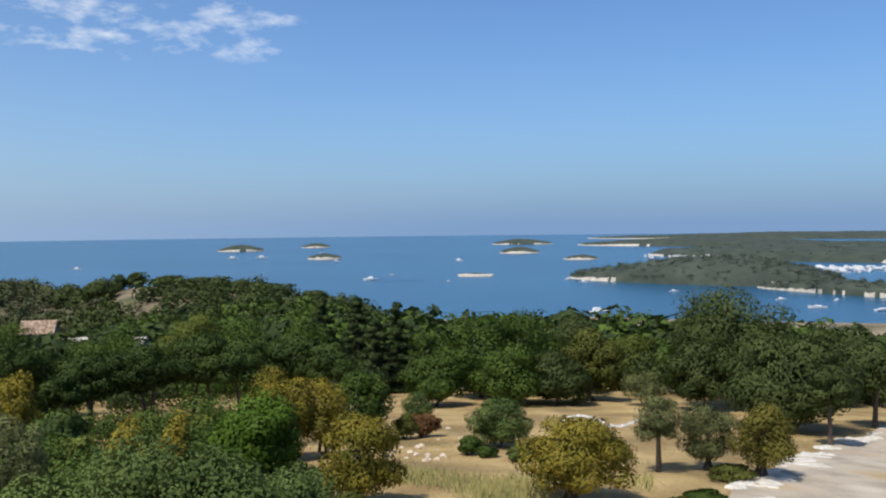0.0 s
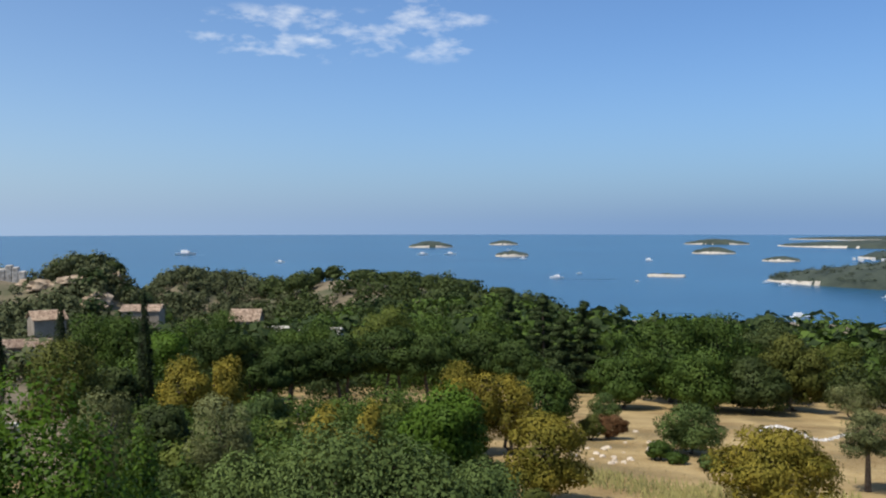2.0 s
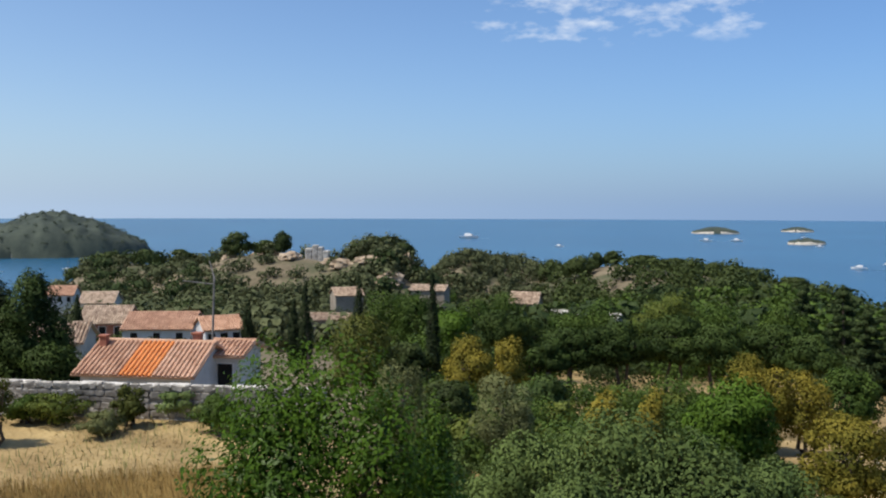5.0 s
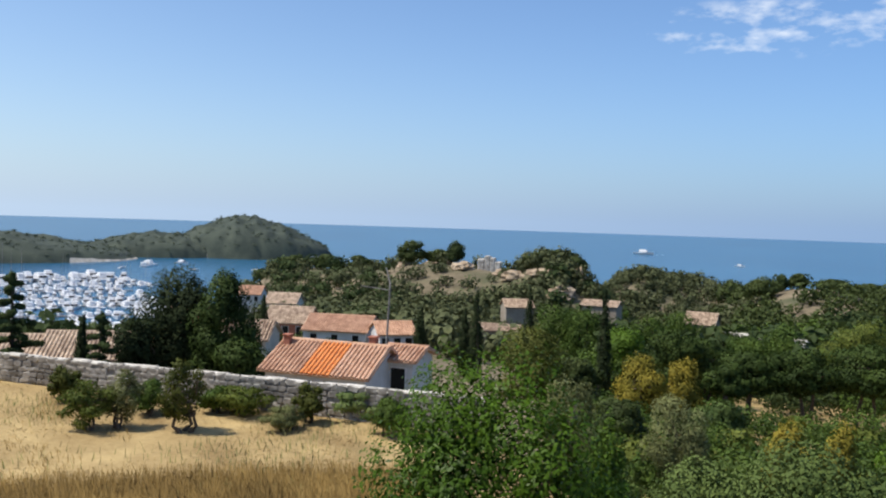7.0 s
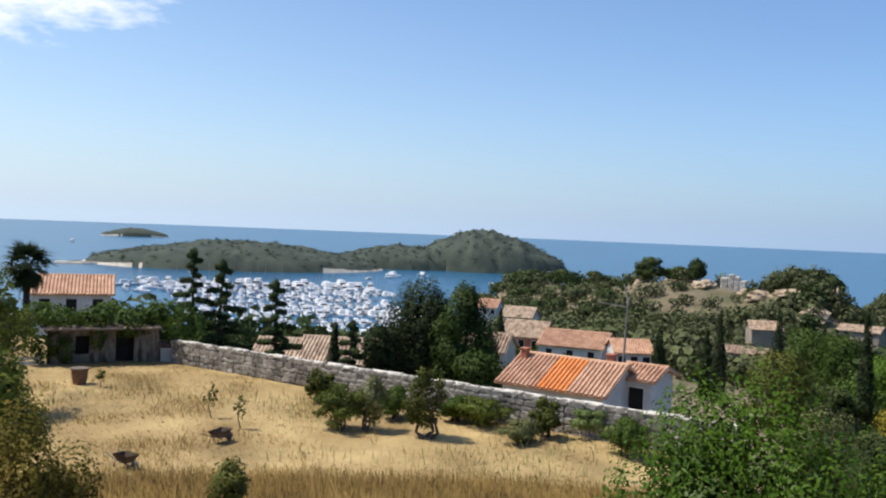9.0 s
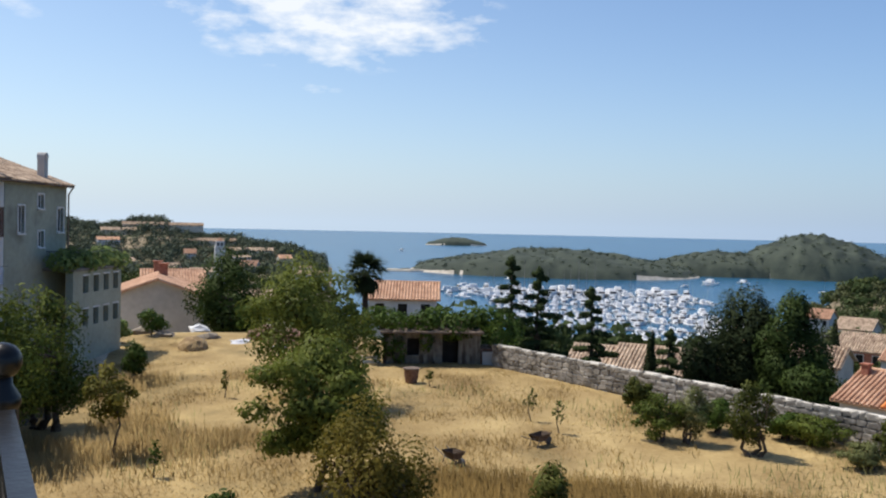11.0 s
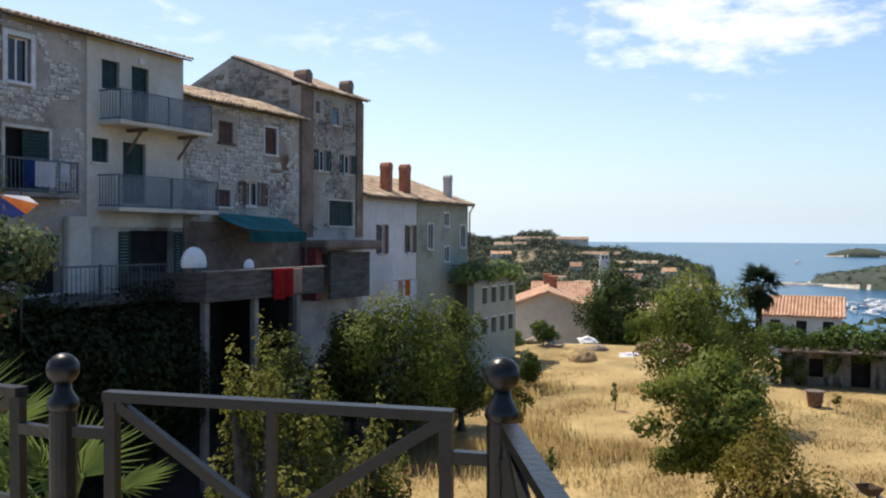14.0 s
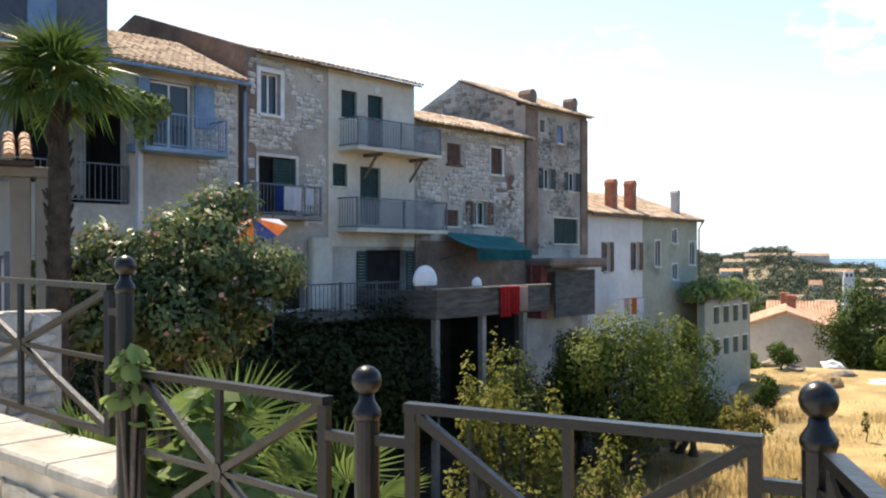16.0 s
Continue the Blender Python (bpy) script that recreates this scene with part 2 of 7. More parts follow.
def part(name, bm, mat, parent=None, label=""):
    """Links a bmesh (or a mesh) as one mesh object under a thing."""
    if isinstance(bm, bmesh.types.BMesh):
        me = bpy.data.meshes.new(name)
        bm.to_mesh(me)
        bm.free()
        me.materials.append(mat)
    else:
        me = bm
    ob = new(name, me)
    if parent:
        ob.parent = parent
    if label:
        ob["label"] = label
    return ob


def box(x0, x1, y0, y1, z0, z1, bevel=0.0, bm=None):
    bm = bm or bmesh.new()
    r = bmesh.ops.create_cube(bm, size=1.0)
    for v in r["verts"]:
        v.co = Vector(((x0 + x1) / 2 + v.co.x * (x1 - x0), (y0 + y1) / 2 + v.co.y * (y1 - y0), (z0 + z1) / 2 + v.co.z * (z1 - z0)))
    if bevel:
        es = list({e for v in r["verts"] for e in v.link_edges})
        bmesh.ops.bevel(bm, geom=es, offset=bevel, segments=1, affect="EDGES")
    return bm


def tube(points, radii, sides=7, bm=None, cap=True):
    """A tapered tube along points."""
    bm = bm or bmesh.new()
    pts = [Vector(p) for p in points]
    rings = []
    for i, p in enumerate(pts):
        d = (pts[min(i + 1, len(pts) - 1)] - pts[max(i - 1, 0)]).normalized()
        u = d.orthogonal().normalized()
        w = d.cross(u)
        r = radii[i] if isinstance(radii, (list, tuple)) else radii
        rings.append([bm.verts.new(p + (u * math.cos(a) + w * math.sin(a)) * r) for a in [2 * math.pi * k / sides for k in range(sides)]])
    for a, b in zip(rings, rings[1:]):
        for k in range(sides):
            bm.faces.new((a[k], a[(k + 1) % sides], b[(k + 1) % sides], b[k]))
    if cap:
        bm.faces.new(list(reversed(rings[0])))
        bm.faces.new(rings[-1])
    return bm


def empty(name, m, label, category, group="", kind=""):
    ob = new(name)
    ob.matrix_world = m
    return tagged(ob, label, category, group, kind)


# ---- ground ----
def smooth(a, b, v):
    k = min(1.0, max(0.0, (v - a) / (b - a)))
    return k * k * (3 - 2 * k)


def hill(x, y, az, d, r_along, r_across, h):
    c = at(az, d)
    a = radians(az)
    dx, dy = x - c.x, y - c.y
    u, v = dx * -math.sin(a) + dy * math.cos(a), dx * math.cos(a) + dy * math.sin(a)
    return h * math.exp(-(u / r_along) ** 2 - (v / r_across) ** 2)


HILLS = ((13.5, 330, 80, 40, 14.9), (19.5, 335, 60, 26, 13.8), (8.5, 290, 70, 36, 7.3), (25.3, 400, 60, 38, 21.5), (33.3, 270, 40, 15, 20.5), (38, 292, 45, 18, 13.2), (42.5, 305, 50, 20, 13.6), (48.5, 340, 60, 34, 15.4),
         (29, 350, 50, 22, 17.0), (52.5, 330, 60, 20, 3.8), (0, 160, 60, 60, 2), (98.5, 1000, 230, 70, 19.1), (94.2, 990, 220, 42, 34.1), (90, 960, 200, 36, 22.9), (86.6, 940, 180, 34, 15.9), (103.5, 1000, 230, 90, 39.6))


def wall_line(x, y):
    """How far a place lies beyond the old garden wall (positive: downhill of it)."""
    return (x + 49.5) * -0.40 + (y - 15.1) * 0.915


def height(x, y):
    d = math.hypot(x, y)
    az = math.degrees(math.atan2(-x, y))
    slope = -5.0 - 0.115 * d
    field = -6.72 + 0.012 * max(0.0, -x - 40)
    beyond = max(wall_line(x, y) - 0.5, -x - 66)
    town = field - 2.2 * smooth(0, 3, beyond) - (0.105 + 0.065 * smooth(51, 58, az) * (1 - smooth(80, 88, az))) * max(0.0, beyond)
    k = smooth(26, 42, az) if az > -100 else 1.0
    z = max(slope * (1 - k) + town * k, SEA_Z + 3.0)
    z += sum(hill(x, y, *h) for h in HILLS)
    z += noise.noise(Vector((x, y, 0)) * 0.06) * 0.25 * smooth(8, 30, d) + noise.noise(Vector((x, y, 5)) * 0.01) * 2.0 * smooth(80, 250, d)
    shore = 470.0
    if 46 < az < 84:
        shore = 470 - 90 * smooth(52, 60, az) + 70 * smooth(68, 82, az)
    elif az >= 84:
        shore = 1150
    elif az > 24:
        shore = 470
    z = max(z, SEA_Z + 1.2 + 0.02 * max(0.0, shore - d)) if d < shore else SEA_Z - 3 * smooth(0, 25, d - shore) + (z - SEA_Z) * (1 - smooth(0, 40, d - shore))
    return z


def ground_sheet():
    radii = [0.3]
    while radii[-1] < 1400:
        radii.append(radii[-1] + max(0.8, radii[-1] * 0.03))
    angs = [a for a in np.arange(-60, 200, 0.8)]
    verts, faces = [], []
    for r in radii:
        for a in angs:
            p = at(a, r)
            verts.append((p.x, p.y, height(p.x, p.y)))
    n = len(angs)
    for i in range(len(radii) - 1):
        for j in range(n - 1):
            k = i * n + j
            faces.append((k, k + 1, k + n + 1, k + n))
    me = mesh_from("ground", verts, faces, GRASS, True)
    me.materials.append(SCRUB)
    me.materials.append(SHADED_EARTH)
    for p in me.polygons:
        # dark bare earth, with the shade below the old houses in its colour
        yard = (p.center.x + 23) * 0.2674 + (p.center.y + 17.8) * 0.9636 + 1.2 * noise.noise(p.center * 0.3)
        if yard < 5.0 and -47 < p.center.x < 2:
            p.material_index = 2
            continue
        bearing_deg = math.degrees(math.atan2(-p.center.x, p.center.y))
        if p.center.length > 95 + 20 * noise.noise(p.center * 0.05) or (bearing_deg > 30 and wall_line(p.center.x, p.center.y) > 0.5):
            p.material_index = 1
    return tagged(new("ground", me), "dry grass slope falling towards the sea", "ground", kind="structure")


ground_sheet()
bm = bmesh.new()
bmesh.ops.create_circle(bm, cap_ends=True, radius=4985, segments=256)
sea = part("water", bm, SEA)
sea.location = (0, 0, SEA_Z)
tagged(sea, "calm blue sea reaching the horizon", "sea", kind="structure")


ISLAND_TREES = []


def island(name, label, az, d, half, depth, h, turn=0.0, skew=0.0, res=48, rim=1.3, trees=0):
    """A wooded low island: half its length across, half its depth, its crest."""
    verts, faces = [], []
    nu, nv = res * 2, res // 2 + 8
    for i in range(nu + 1):
        for j in range(nv + 1):
            u, v = i / nu * 2 - 1, j / nv * 2 - 1
            w = math.sqrt(max(0.0, 1 - u * u))
            px, py = u * half, v * depth * w
            e = max(0.0, 1 - u * u - 0.0 * v) * max(0.0, 1 - v * v)
            prof = (e ** 0.45) * (0.72 + 0.28 * math.cos((u - skew) * 2.4))
            bump = noise.noise(Vector((px, py, d)) * (9.0 / half)) * 0.16 + noise.noise(Vector((px, py, d)) * 0.06) * 0.10
            edge = smooth(0.0, 0.16, e)
            z = rim * smooth(0, 0.03, e) + (h - rim) * prof * edge * (1 + bump) - 1.5 * (e <= 0.0)
            if edge > 0.3:
                z += noise.noise(Vector((px, py, d)) * 0.16) * 1.6
            verts.append((px, py, z))
    n = nv + 1
    for i in range(nu):
        for j in range(nv):
            k = i * n + j
            faces.append((k, k + n, k + n + 1, k + 1))
    me = mesh_from(name, verts, faces, HAZED_WOODS, True)
    me.materials.append(ROCK)
    for p in me.polygons:
        if p.center.z < rim * 1.25:
            p.material_index = 1
    ob = new(name, me)
    ob.matrix_world = Matrix.Translation(at(az, d, SEA_Z)) @ pose(0, 0, 0, 0, 0, az + turn)
    rng = random.Random(int(d))
    high = [v for v in verts if v[2] > rim * 1.8 + 1.0]
    for _ in range(trees):
        v = ob.matrix_world @ Vector(rng.choice(high))
        w = rng.uniform(1.8, 3.4)
        ISLAND_TREES.append((v.x + rng.uniform(-3, 3), v.y + rng.uniform(-3, 3), v.z - 1.2, w, w * rng.uniform(0.9, 1.4)))
    return tagged(ob, label, "island", kind="structure")


LOW = "low wooded island with a pale rocky shore"
island("island_1", LOW, 12.87, 2087, 53, 42, 14, rim=1.6)
island("island_2", LOW, 8.16, 2354, 39, 40, 11, rim=1.6)
island("island_3", LOW, 7.63, 1473, 28, 24, 9, rim=2.2)
island("island_4", LOW, -4.95, 1685, 39, 36, 11, rim=1.6)
island("island_5", LOW, -8.84, 1355, 26, 22, 6.5, rim=1.4)
island("island_6", "bare rocky reef just above the water", -2.1, 915, 19, 8, 2.6, rim=1.8)
island("island_7", "long wooded headland with a pale rocky shore", -16.0, 835, 132, 58, 22, turn=-24, skew=0.25, rim=1.0, trees=600)
island("island_8", "long low wooded spit with a pale shore", -25.2, 700, 92, 17, 9, turn=-36, rim=0.7, trees=160)
island("island_9", "wooded coast behind the bay", -23.5, 1480, 320, 210, 22, turn=-34, rim=0.8, trees=500)
island("island_10", "distant wooded coast", -16.5, 2300, 330, 200, 18, turn=-12, rim=1.4)
island("island_15", "far wooded coast along the horizon", -24.0, 3300, 900, 260, 21, turn=-6, rim=1.5)
island("island_16", "small far wooded island", -5.1, 2500, 86, 60, 14, rim=1.2)
island("island_11", "steep wooded island beyond the marina", 53.4, 1120, 103, 120, 46, skew=-0.1, trees=500)
island("island_14", "wooded shoulder of the island", 58.9, 1080, 98, 80, 25, trees=320)
island("island_12", "low wooded arm of the island", 69.3, 990, 160, 120, 26, turn=-4, trees=520)
island("island_17", "flat pale rocky point at the end of the island", 78.2, 955, 30, 12, 2.2, rim=1.8)
island("island_13", "small distant wooded island", 75.5, 2166, 76, 60, 18)


# ---- trees ----
def unit_vectors(rng, n):
    v = rng.normal(size=(n, 3))
    return v / np.linalg.norm(v, axis=1, keepdims=True)


def leaf_quads(rng, centres, normals, length, width, droop=0.0):
    """Diamond leaves at the centres, facing roughly along the normals."""
    n = len(centres)
    side = np.cross(normals, unit_vectors(rng, n))
    side /= np.linalg.norm(side, axis=1, keepdims=True) + 1e-9
    along = np.cross(normals, side)
    along[:, 2] -= droop
    size = rng.uniform(0.65, 1.3, (n, 1))
    a, s = along * length * size / 2, side * width * size / 2
    lift = normals * length * 0.12 * size
    return np.stack([centres - a, centres + s + lift, centres + a, centres - s + lift], 1)


def crown_points(rng, clumps, n, inner=0.72):
    """Points and normals on the shells of clumps (x, y, z, rx, rz), more on the large ones."""
    c = np.array(clumps)
    w = c[:, 3] * c[:, 4]
    pick = rng.choice(len(c), n, p=w / w.sum())
    d = unit_vectors(rng, n)
    r = rng.uniform(inner, 1.06, (n, 1)) * (1 + 0.12 * np.sin(d[:, :1] * 7 + d[:, 1:2] * 5 + pick[:, None]))
    e = np.stack([c[pick, 3], c[pick, 3], c[pick, 4]], 1)
    nrm = d * 1.0 + unit_vectors(rng, n) * 0.6 + np.array([0, 0, 0.2])
    nrm /= np.linalg.norm(nrm, axis=1, keepdims=True)
    flip = np.sum(nrm * d, axis=1) < 0
    nrm[flip] *= -1
    return c[pick, :3] + d * r * e, nrm


def crown_shade(pts, nrm, clumps):
    """Soft normals: away from the nearest clump and from the crown's middle."""
    c = np.array(clumps)
    mid = np.array([c[:, 0].mean(), c[:, 1].mean(), c[:, 2].mean() - 0.3 * (c[:, 2].max() - c[:, 2].min())])
    out = pts - mid
    out /= np.linalg.norm(out, axis=1, keepdims=True) + 1e-6
    # the way out of the clump that holds each leaf
    gap = (pts[:, None, :] - c[None, :, :3]) / np.stack([c[:, 3], c[:, 3], c[:, 4]], 1)[None]
    near = np.argmin(np.abs(np.linalg.norm(gap, axis=2) - 0.9), axis=1)
    way = gap[np.arange(len(pts)), near]
    way /= np.linalg.norm(way, axis=1, keepdims=True) + 1e-6
    v = nrm * 0.35 + way * 0.75 + out * 0.4
    return v / np.linalg.norm(v, axis=1, keepdims=True)


def clumps_for(rng, form, w, top, low, n):
    """Clump ellipsoids of a crown of half-width w between low and top."""
    mid, half = (top + low) / 2, (top - low) / 2
    out = []
    if form == "cypress":
        for i in range(n):
            k = (i + 0.5) / n
            r = w * (0.35 + 0.9 * math.sin(math.pi * min(1, k * 0.72 + 0.22)) ** 1.2) * (1 - 0.55 * k)
            out.append((rng.uniform(-0.12, 0.12) * w, rng.uniform(-0.12, 0.12) * w, low + k * (top - low) * 0.96, r, (top - low) / n * 1.1))
    elif form == "cedar":
        for i in range(n):
            k = (i + 0.5) / n
            a = i * 2.4 + rng.uniform(0, 0.8)
            reach = w * (1.0 - 0.88 * k ** 1.15) * rng.uniform(0.7, 1.15)
            for q, rr in ((0.3, 0.30), (0.6, 0.27), (0.88, 0.18)):
                out.append((math.cos(a) * reach * q, math.sin(a) * reach * q, low + k * (top - low) * 0.98 - reach * q * 0.10, max(0.08 * w, reach * rr), 0.05 * w + 0.04))
        out.append((0, 0, top - 0.05 * (top - low), 0.09 * w, 0.07 * (top - low)))
    else:
        out.append((0, 0, mid, w * 0.68, half * 0.74))
        for i in range(n):
            d = unit_vectors(rng, 1)[0]
            k = rng.uniform(0.5, 0.8)
            r = rng.uniform(0.26, 0.44)
            z = d[2] * k * half
            if form == "umbrella":
                z = abs(z) * 0.9 + half * 0.05
            if form == "olive":
                k *= 1.12
                r *= 0.85
            out.append((d[0] * k * w, d[1] * k * w, mid + z, r * w, r * half * (0.8 if form != "olive" else 0.7)))
        if form == "olive":
            out.append((rng.uniform(-0.3, 0.3) * w, rng.uniform(-0.3, 0.3) * w, mid + half * 0.68, w * 0.36, half * 0.3))
        if form in ("round", "bush", "umbrella"):
            out.append((rng.uniform(-0.2, 0.2) * w, rng.uniform(-0.2, 0.2) * w, mid + half * 0.64, w * 0.46, half * 0.36))
            for i in range(n // 3):
                a = 2 * math.pi * i / max(1, n // 3)
                out.append((math.cos(a) * w * 0.62, math.sin(a) * w * 0.62, mid - half * rng.uniform(0.1, 0.45), w * 0.33, half * 0.3))
    return out


def tree(name, label, category, leaf, form, w, h, low, n_leaves, leaf_size, place, seed, trunk=None, group="", clumps=14, spin=0.0, stems=1, flowers=None):
    """A tree of half-width w, height h, its crown starting at height low."""
    rng = np.random.default_rng(seed)
    th = empty(name, Matrix.Translation(place) @ pose(0, 0, 0, 0, 0, spin), label, category, group)
    cl = clumps_for(rng, form, w, h, low, clumps)
    trunk = trunk or max(0.05, h * 0.028)
    bm = bmesh.new()
    for k in range(stems):
        ox, oy = (rng.uniform(-0.25, 0.25) * w for _ in "xy") if stems > 1 else (0, 0)
        lean = rng.uniform(-0.08, 0.08, 2) * h
        topz = low + (h - low) * (0.9 if form in ("cypress", "cedar") else 0.5)
        pts = [(ox, oy, -0.5), (ox, oy, 0.05), (ox + lean[0] * 0.4, oy + lean[1] * 0.4, low * 0.55 + 0.1), (ox + lean[0], oy + lean[1], low + 0.15), (ox * 0.5, oy * 0.5, topz)]
        tube(pts, [trunk * 1.5, trunk * 1.25, trunk, trunk * 0.8, trunk * 0.2], 8, bm)
        if form not in ("cypress",):
            for c in cl[1:9 if form != "cedar" else 40]:
                z0 = max(low * 0.75, min(c[2] - 0.3 * abs(c[0]), topz)) if form != "cedar" else c[2]
                st = Vector((ox + lean[0] * 0.8, oy + lean[1] * 0.8, z0)) if form != "cedar" else Vector((0, 0, z0))
                en = Vector(c[:3])
                m = st.lerp(en, 0.5) + Vector((0, 0, -0.06 * (en - st).length))
                tube([st, m, en], [trunk * 0.5, trunk * 0.36, trunk * 0.12], 5, bm, False)
    part("trunk", bm, BARK, th)
    pts, nrm = crown_points(rng, cl, n_leaves, 0.5 if form == "olive" else 0.66)
    q = leaf_quads(rng, pts, nrm, leaf_size, leaf_size * (0.95 if leaf == "vine" else 0.5 if leaf not in ("olive", "pine") else 0.3), 0.25 if form == "cedar" else 0.1)
    part("crown", quads_mesh("crown", q, LEAF[leaf], crown_shade(pts, nrm, cl)), None, th)
    if flowers:
        pts, nrm = crown_points(rng, cl, flowers[1], 1.0)
        part("blossom", quads_mesh("blossom", leaf_quads(rng, pts, nrm, 0.09, 0.08), flowers[0]), None, th, "pink oleander blossom")
    return th


def on_ground(az, d, sink=0.0):
    p = at(az, d)
    return Vector((p.x, p.y, height(p.x, p.y) - sink))


def grown(name, label, category, leaf, form, az, d, top, w, low_part, n, size, seed, **kw):
    """A tree by bearing, distance, the height of its top and its half-width."""
    p = on_ground(az, d)
    h = top - p.z
    if form == "round" and d > 45 and low_part < 0.4:
        low_part, w, n = low_part * 0.3, w * 1.14, int(n * 1.3)
    return tree(name, label, category, leaf, form, w, h, h * low_part, n, size, p, seed, **kw)


# slope below the terrace: bearing, distance, height of the top, half-width
for i, (az, d, top, w, leaf, n, lab) in enumerate((
        (-8.2, 34.5, -5.75, 2.5, "gold", 15000, "rounded shrub tree with golden and green leaves"), (5.4, 33.5, -5.4, 1.8, "gold", 11000, "small rounded shrub tree with golden leaves"),
        (-19.4, 42, -6.35, 1.6, "yellow", 9000, "golden green shrub beside an olive tree"), (10.7, 46, -5.4, 1.65, "gold", 8000, "golden shrub between darker trees"),
        (7.9, 46.5, -6.0, 1.35, "gold", 6000, "golden shrub between darker trees"), (28.4, 60, -6.85, 1.8, "gold", 7000, "wide golden shrub in the wooded slope"),
        (25.7, 61, -7.05, 1.4, "gold", 6000, "wide golden shrub in the wooded slope"), (19.6, 33, -4.9, 1.05, "gold", 4000, "low golden shrub behind the bay bush"),
        (16.8, 33, -4.7, 0.85, "gold", 4000, "low golden shrub behind the bay bush"))):
    grown("golden_shrub", lab, "shrub", leaf, "round", az, d, top, w, 0.1, n, 0.15 if d < 50 else 0.2, 11 + i, group="golden shrubs", stems=3)
grown("olive_tree", "old olive tree with a leaning bare trunk", "tree", "olive", "olive", -13.4, 42, -6.1, 1.55, 0.36, 9500, 0.13, 21, trunk=0.12, group="olive trees")
grown("olive_tree", "bushy grey-green olive tree", "tree", "olive", "round", -16.3, 43.5, -6.8, 1.6, 0.08, 9500, 0.14, 22, group="olive trees", stems=2)
grown("olive_tree", "low grey-green olive tree", "tree", "olive", "round", -12.6, 75, -10.4, 1.7, 0.3, 3500, 0.18, 23, group="olive trees")
grown("olive_tree", "bushy green tree on dry ground", "tree", "low", "round", -3.5, 49, -7.7, 1.75, 0.1, 8500, 0.15, 24, group="olive trees")
grown("olive_tree", "rounded olive tree below the terrace", "tree", "olive", "round", 26.2, 36, -4.9, 1.65, 0.2, 11000, 0.13, 25, group="olive trees")
grown("olive_tree", "rounded olive tree below the terrace", "tree", "olive", "round", 32.6, 33, -4.0, 1.25, 0.2, 6000, 0.13, 26, group="olive trees")
for i, (az, d, top, w, low) in enumerate(((-18.2, 78, -3.65, 5.0, 0.12), (-21.3, 64, -5.9, 4.0, 0.15), (-23.4, 57, -6.8, 1.7, 0.45), (-16.1, 74, -7.6, 2.2, 0.1), (-25.8, 70, -6.9, 2.8, 0.42), (-22.9, 86, -7.3, 3.3, 0.2), (-24.7, 92, -8.1, 3.3, 0.2), (-28.5, 74, -7.6, 3.2, 0.42))):
    grown("holm_oak", ("large dark holm oak with a domed crown", "dark holm oak on the dry slope")[i > 0], "tree", "oak", "round", az, d, top, w, low, 16000 if w > 3.5 else 7000, 0.3 if d > 60 else 0.22, 31 + i, group="holm oaks", clumps=26 if w > 3.5 else 16)
for i, (az, d, top, w, leaf) in enumerate(((0.6, 74, -8.8, 2.5, "green"), (-2.3, 80, -6.35, 3.3, "green"), (-5.2, 82, -6.15, 3.6, "green"), (-8.1, 86, -6.9, 2.7, "oak"), (-9.5, 78, -7.25, 2.3, "mixed"), (1.0, 100, -10.1, 2.9, "green"), (-12.0, 95, -9.8, 2.4, "field"), (-13.7, 100, -10.9, 2.5, "green"), (-4.1, 74, -8.1, 3.2, "green"), (-7.2, 74, -8.8, 2.6, "oak"))):
    grown("broadleaf_tree", "dense green broadleaf tree on the slope", "tree", leaf, "round", az, d, top, w, 0.15, 9000, 0.28, 40 + i, group="trees on the slope", clumps=20)
for i, (az, d, top, w) in enumerate(((3.1, 92, -6.2, 4.2), (5.7, 98, -6.0, 4.1), (7.8, 104, -6.6, 3.8), (4.4, 86, -7.0, 3.4))):
    grown("cedar", "tall dark cedar with layered branches", "tree", "pine", "cedar", az, d, top, w, 0.06, 13000, 0.34, 50 + i, group="cedars", clumps=30)
grown("walnut_tree", "leafy green tree below the terrace", "tree", "leafy", "round", 12.1, 38, -5.1, 2.1, 0.1, 12000, 0.2, 55, group="trees on the slope", clumps=20)
grown("walnut_tree", "leafy green tree behind a golden shrub", "tree", "green", "round", 5.4, 52, -6.6, 1.5, 0.1, 6000, 0.2, 56, group="trees on the slope")
for i, (az, d, top, w) in enumerate(((21.4, 68, -7.2, 2.6), (18.9, 69, -6.95, 2.7), (15.5, 70, -6.35, 3.3), (12.8, 68, -6.7, 2.8), (9.6, 70, -6.7, 2.9), (7.3, 68, -7.1, 2.2), (23.0, 66, -7.8, 1.8), (24.5, 80, -8.0, 3.0), (26.3, 78, -7.15, 2.5))):
    grown("shade_tree", "dark leafy tree with bare trunks in the wooded slope", "tree", "dark", "round", az, d, top, w, 0.41, 9000, 0.26, 60 + i, group="dark trees on the slope", clumps=18, stems=2, trunk=0.14)
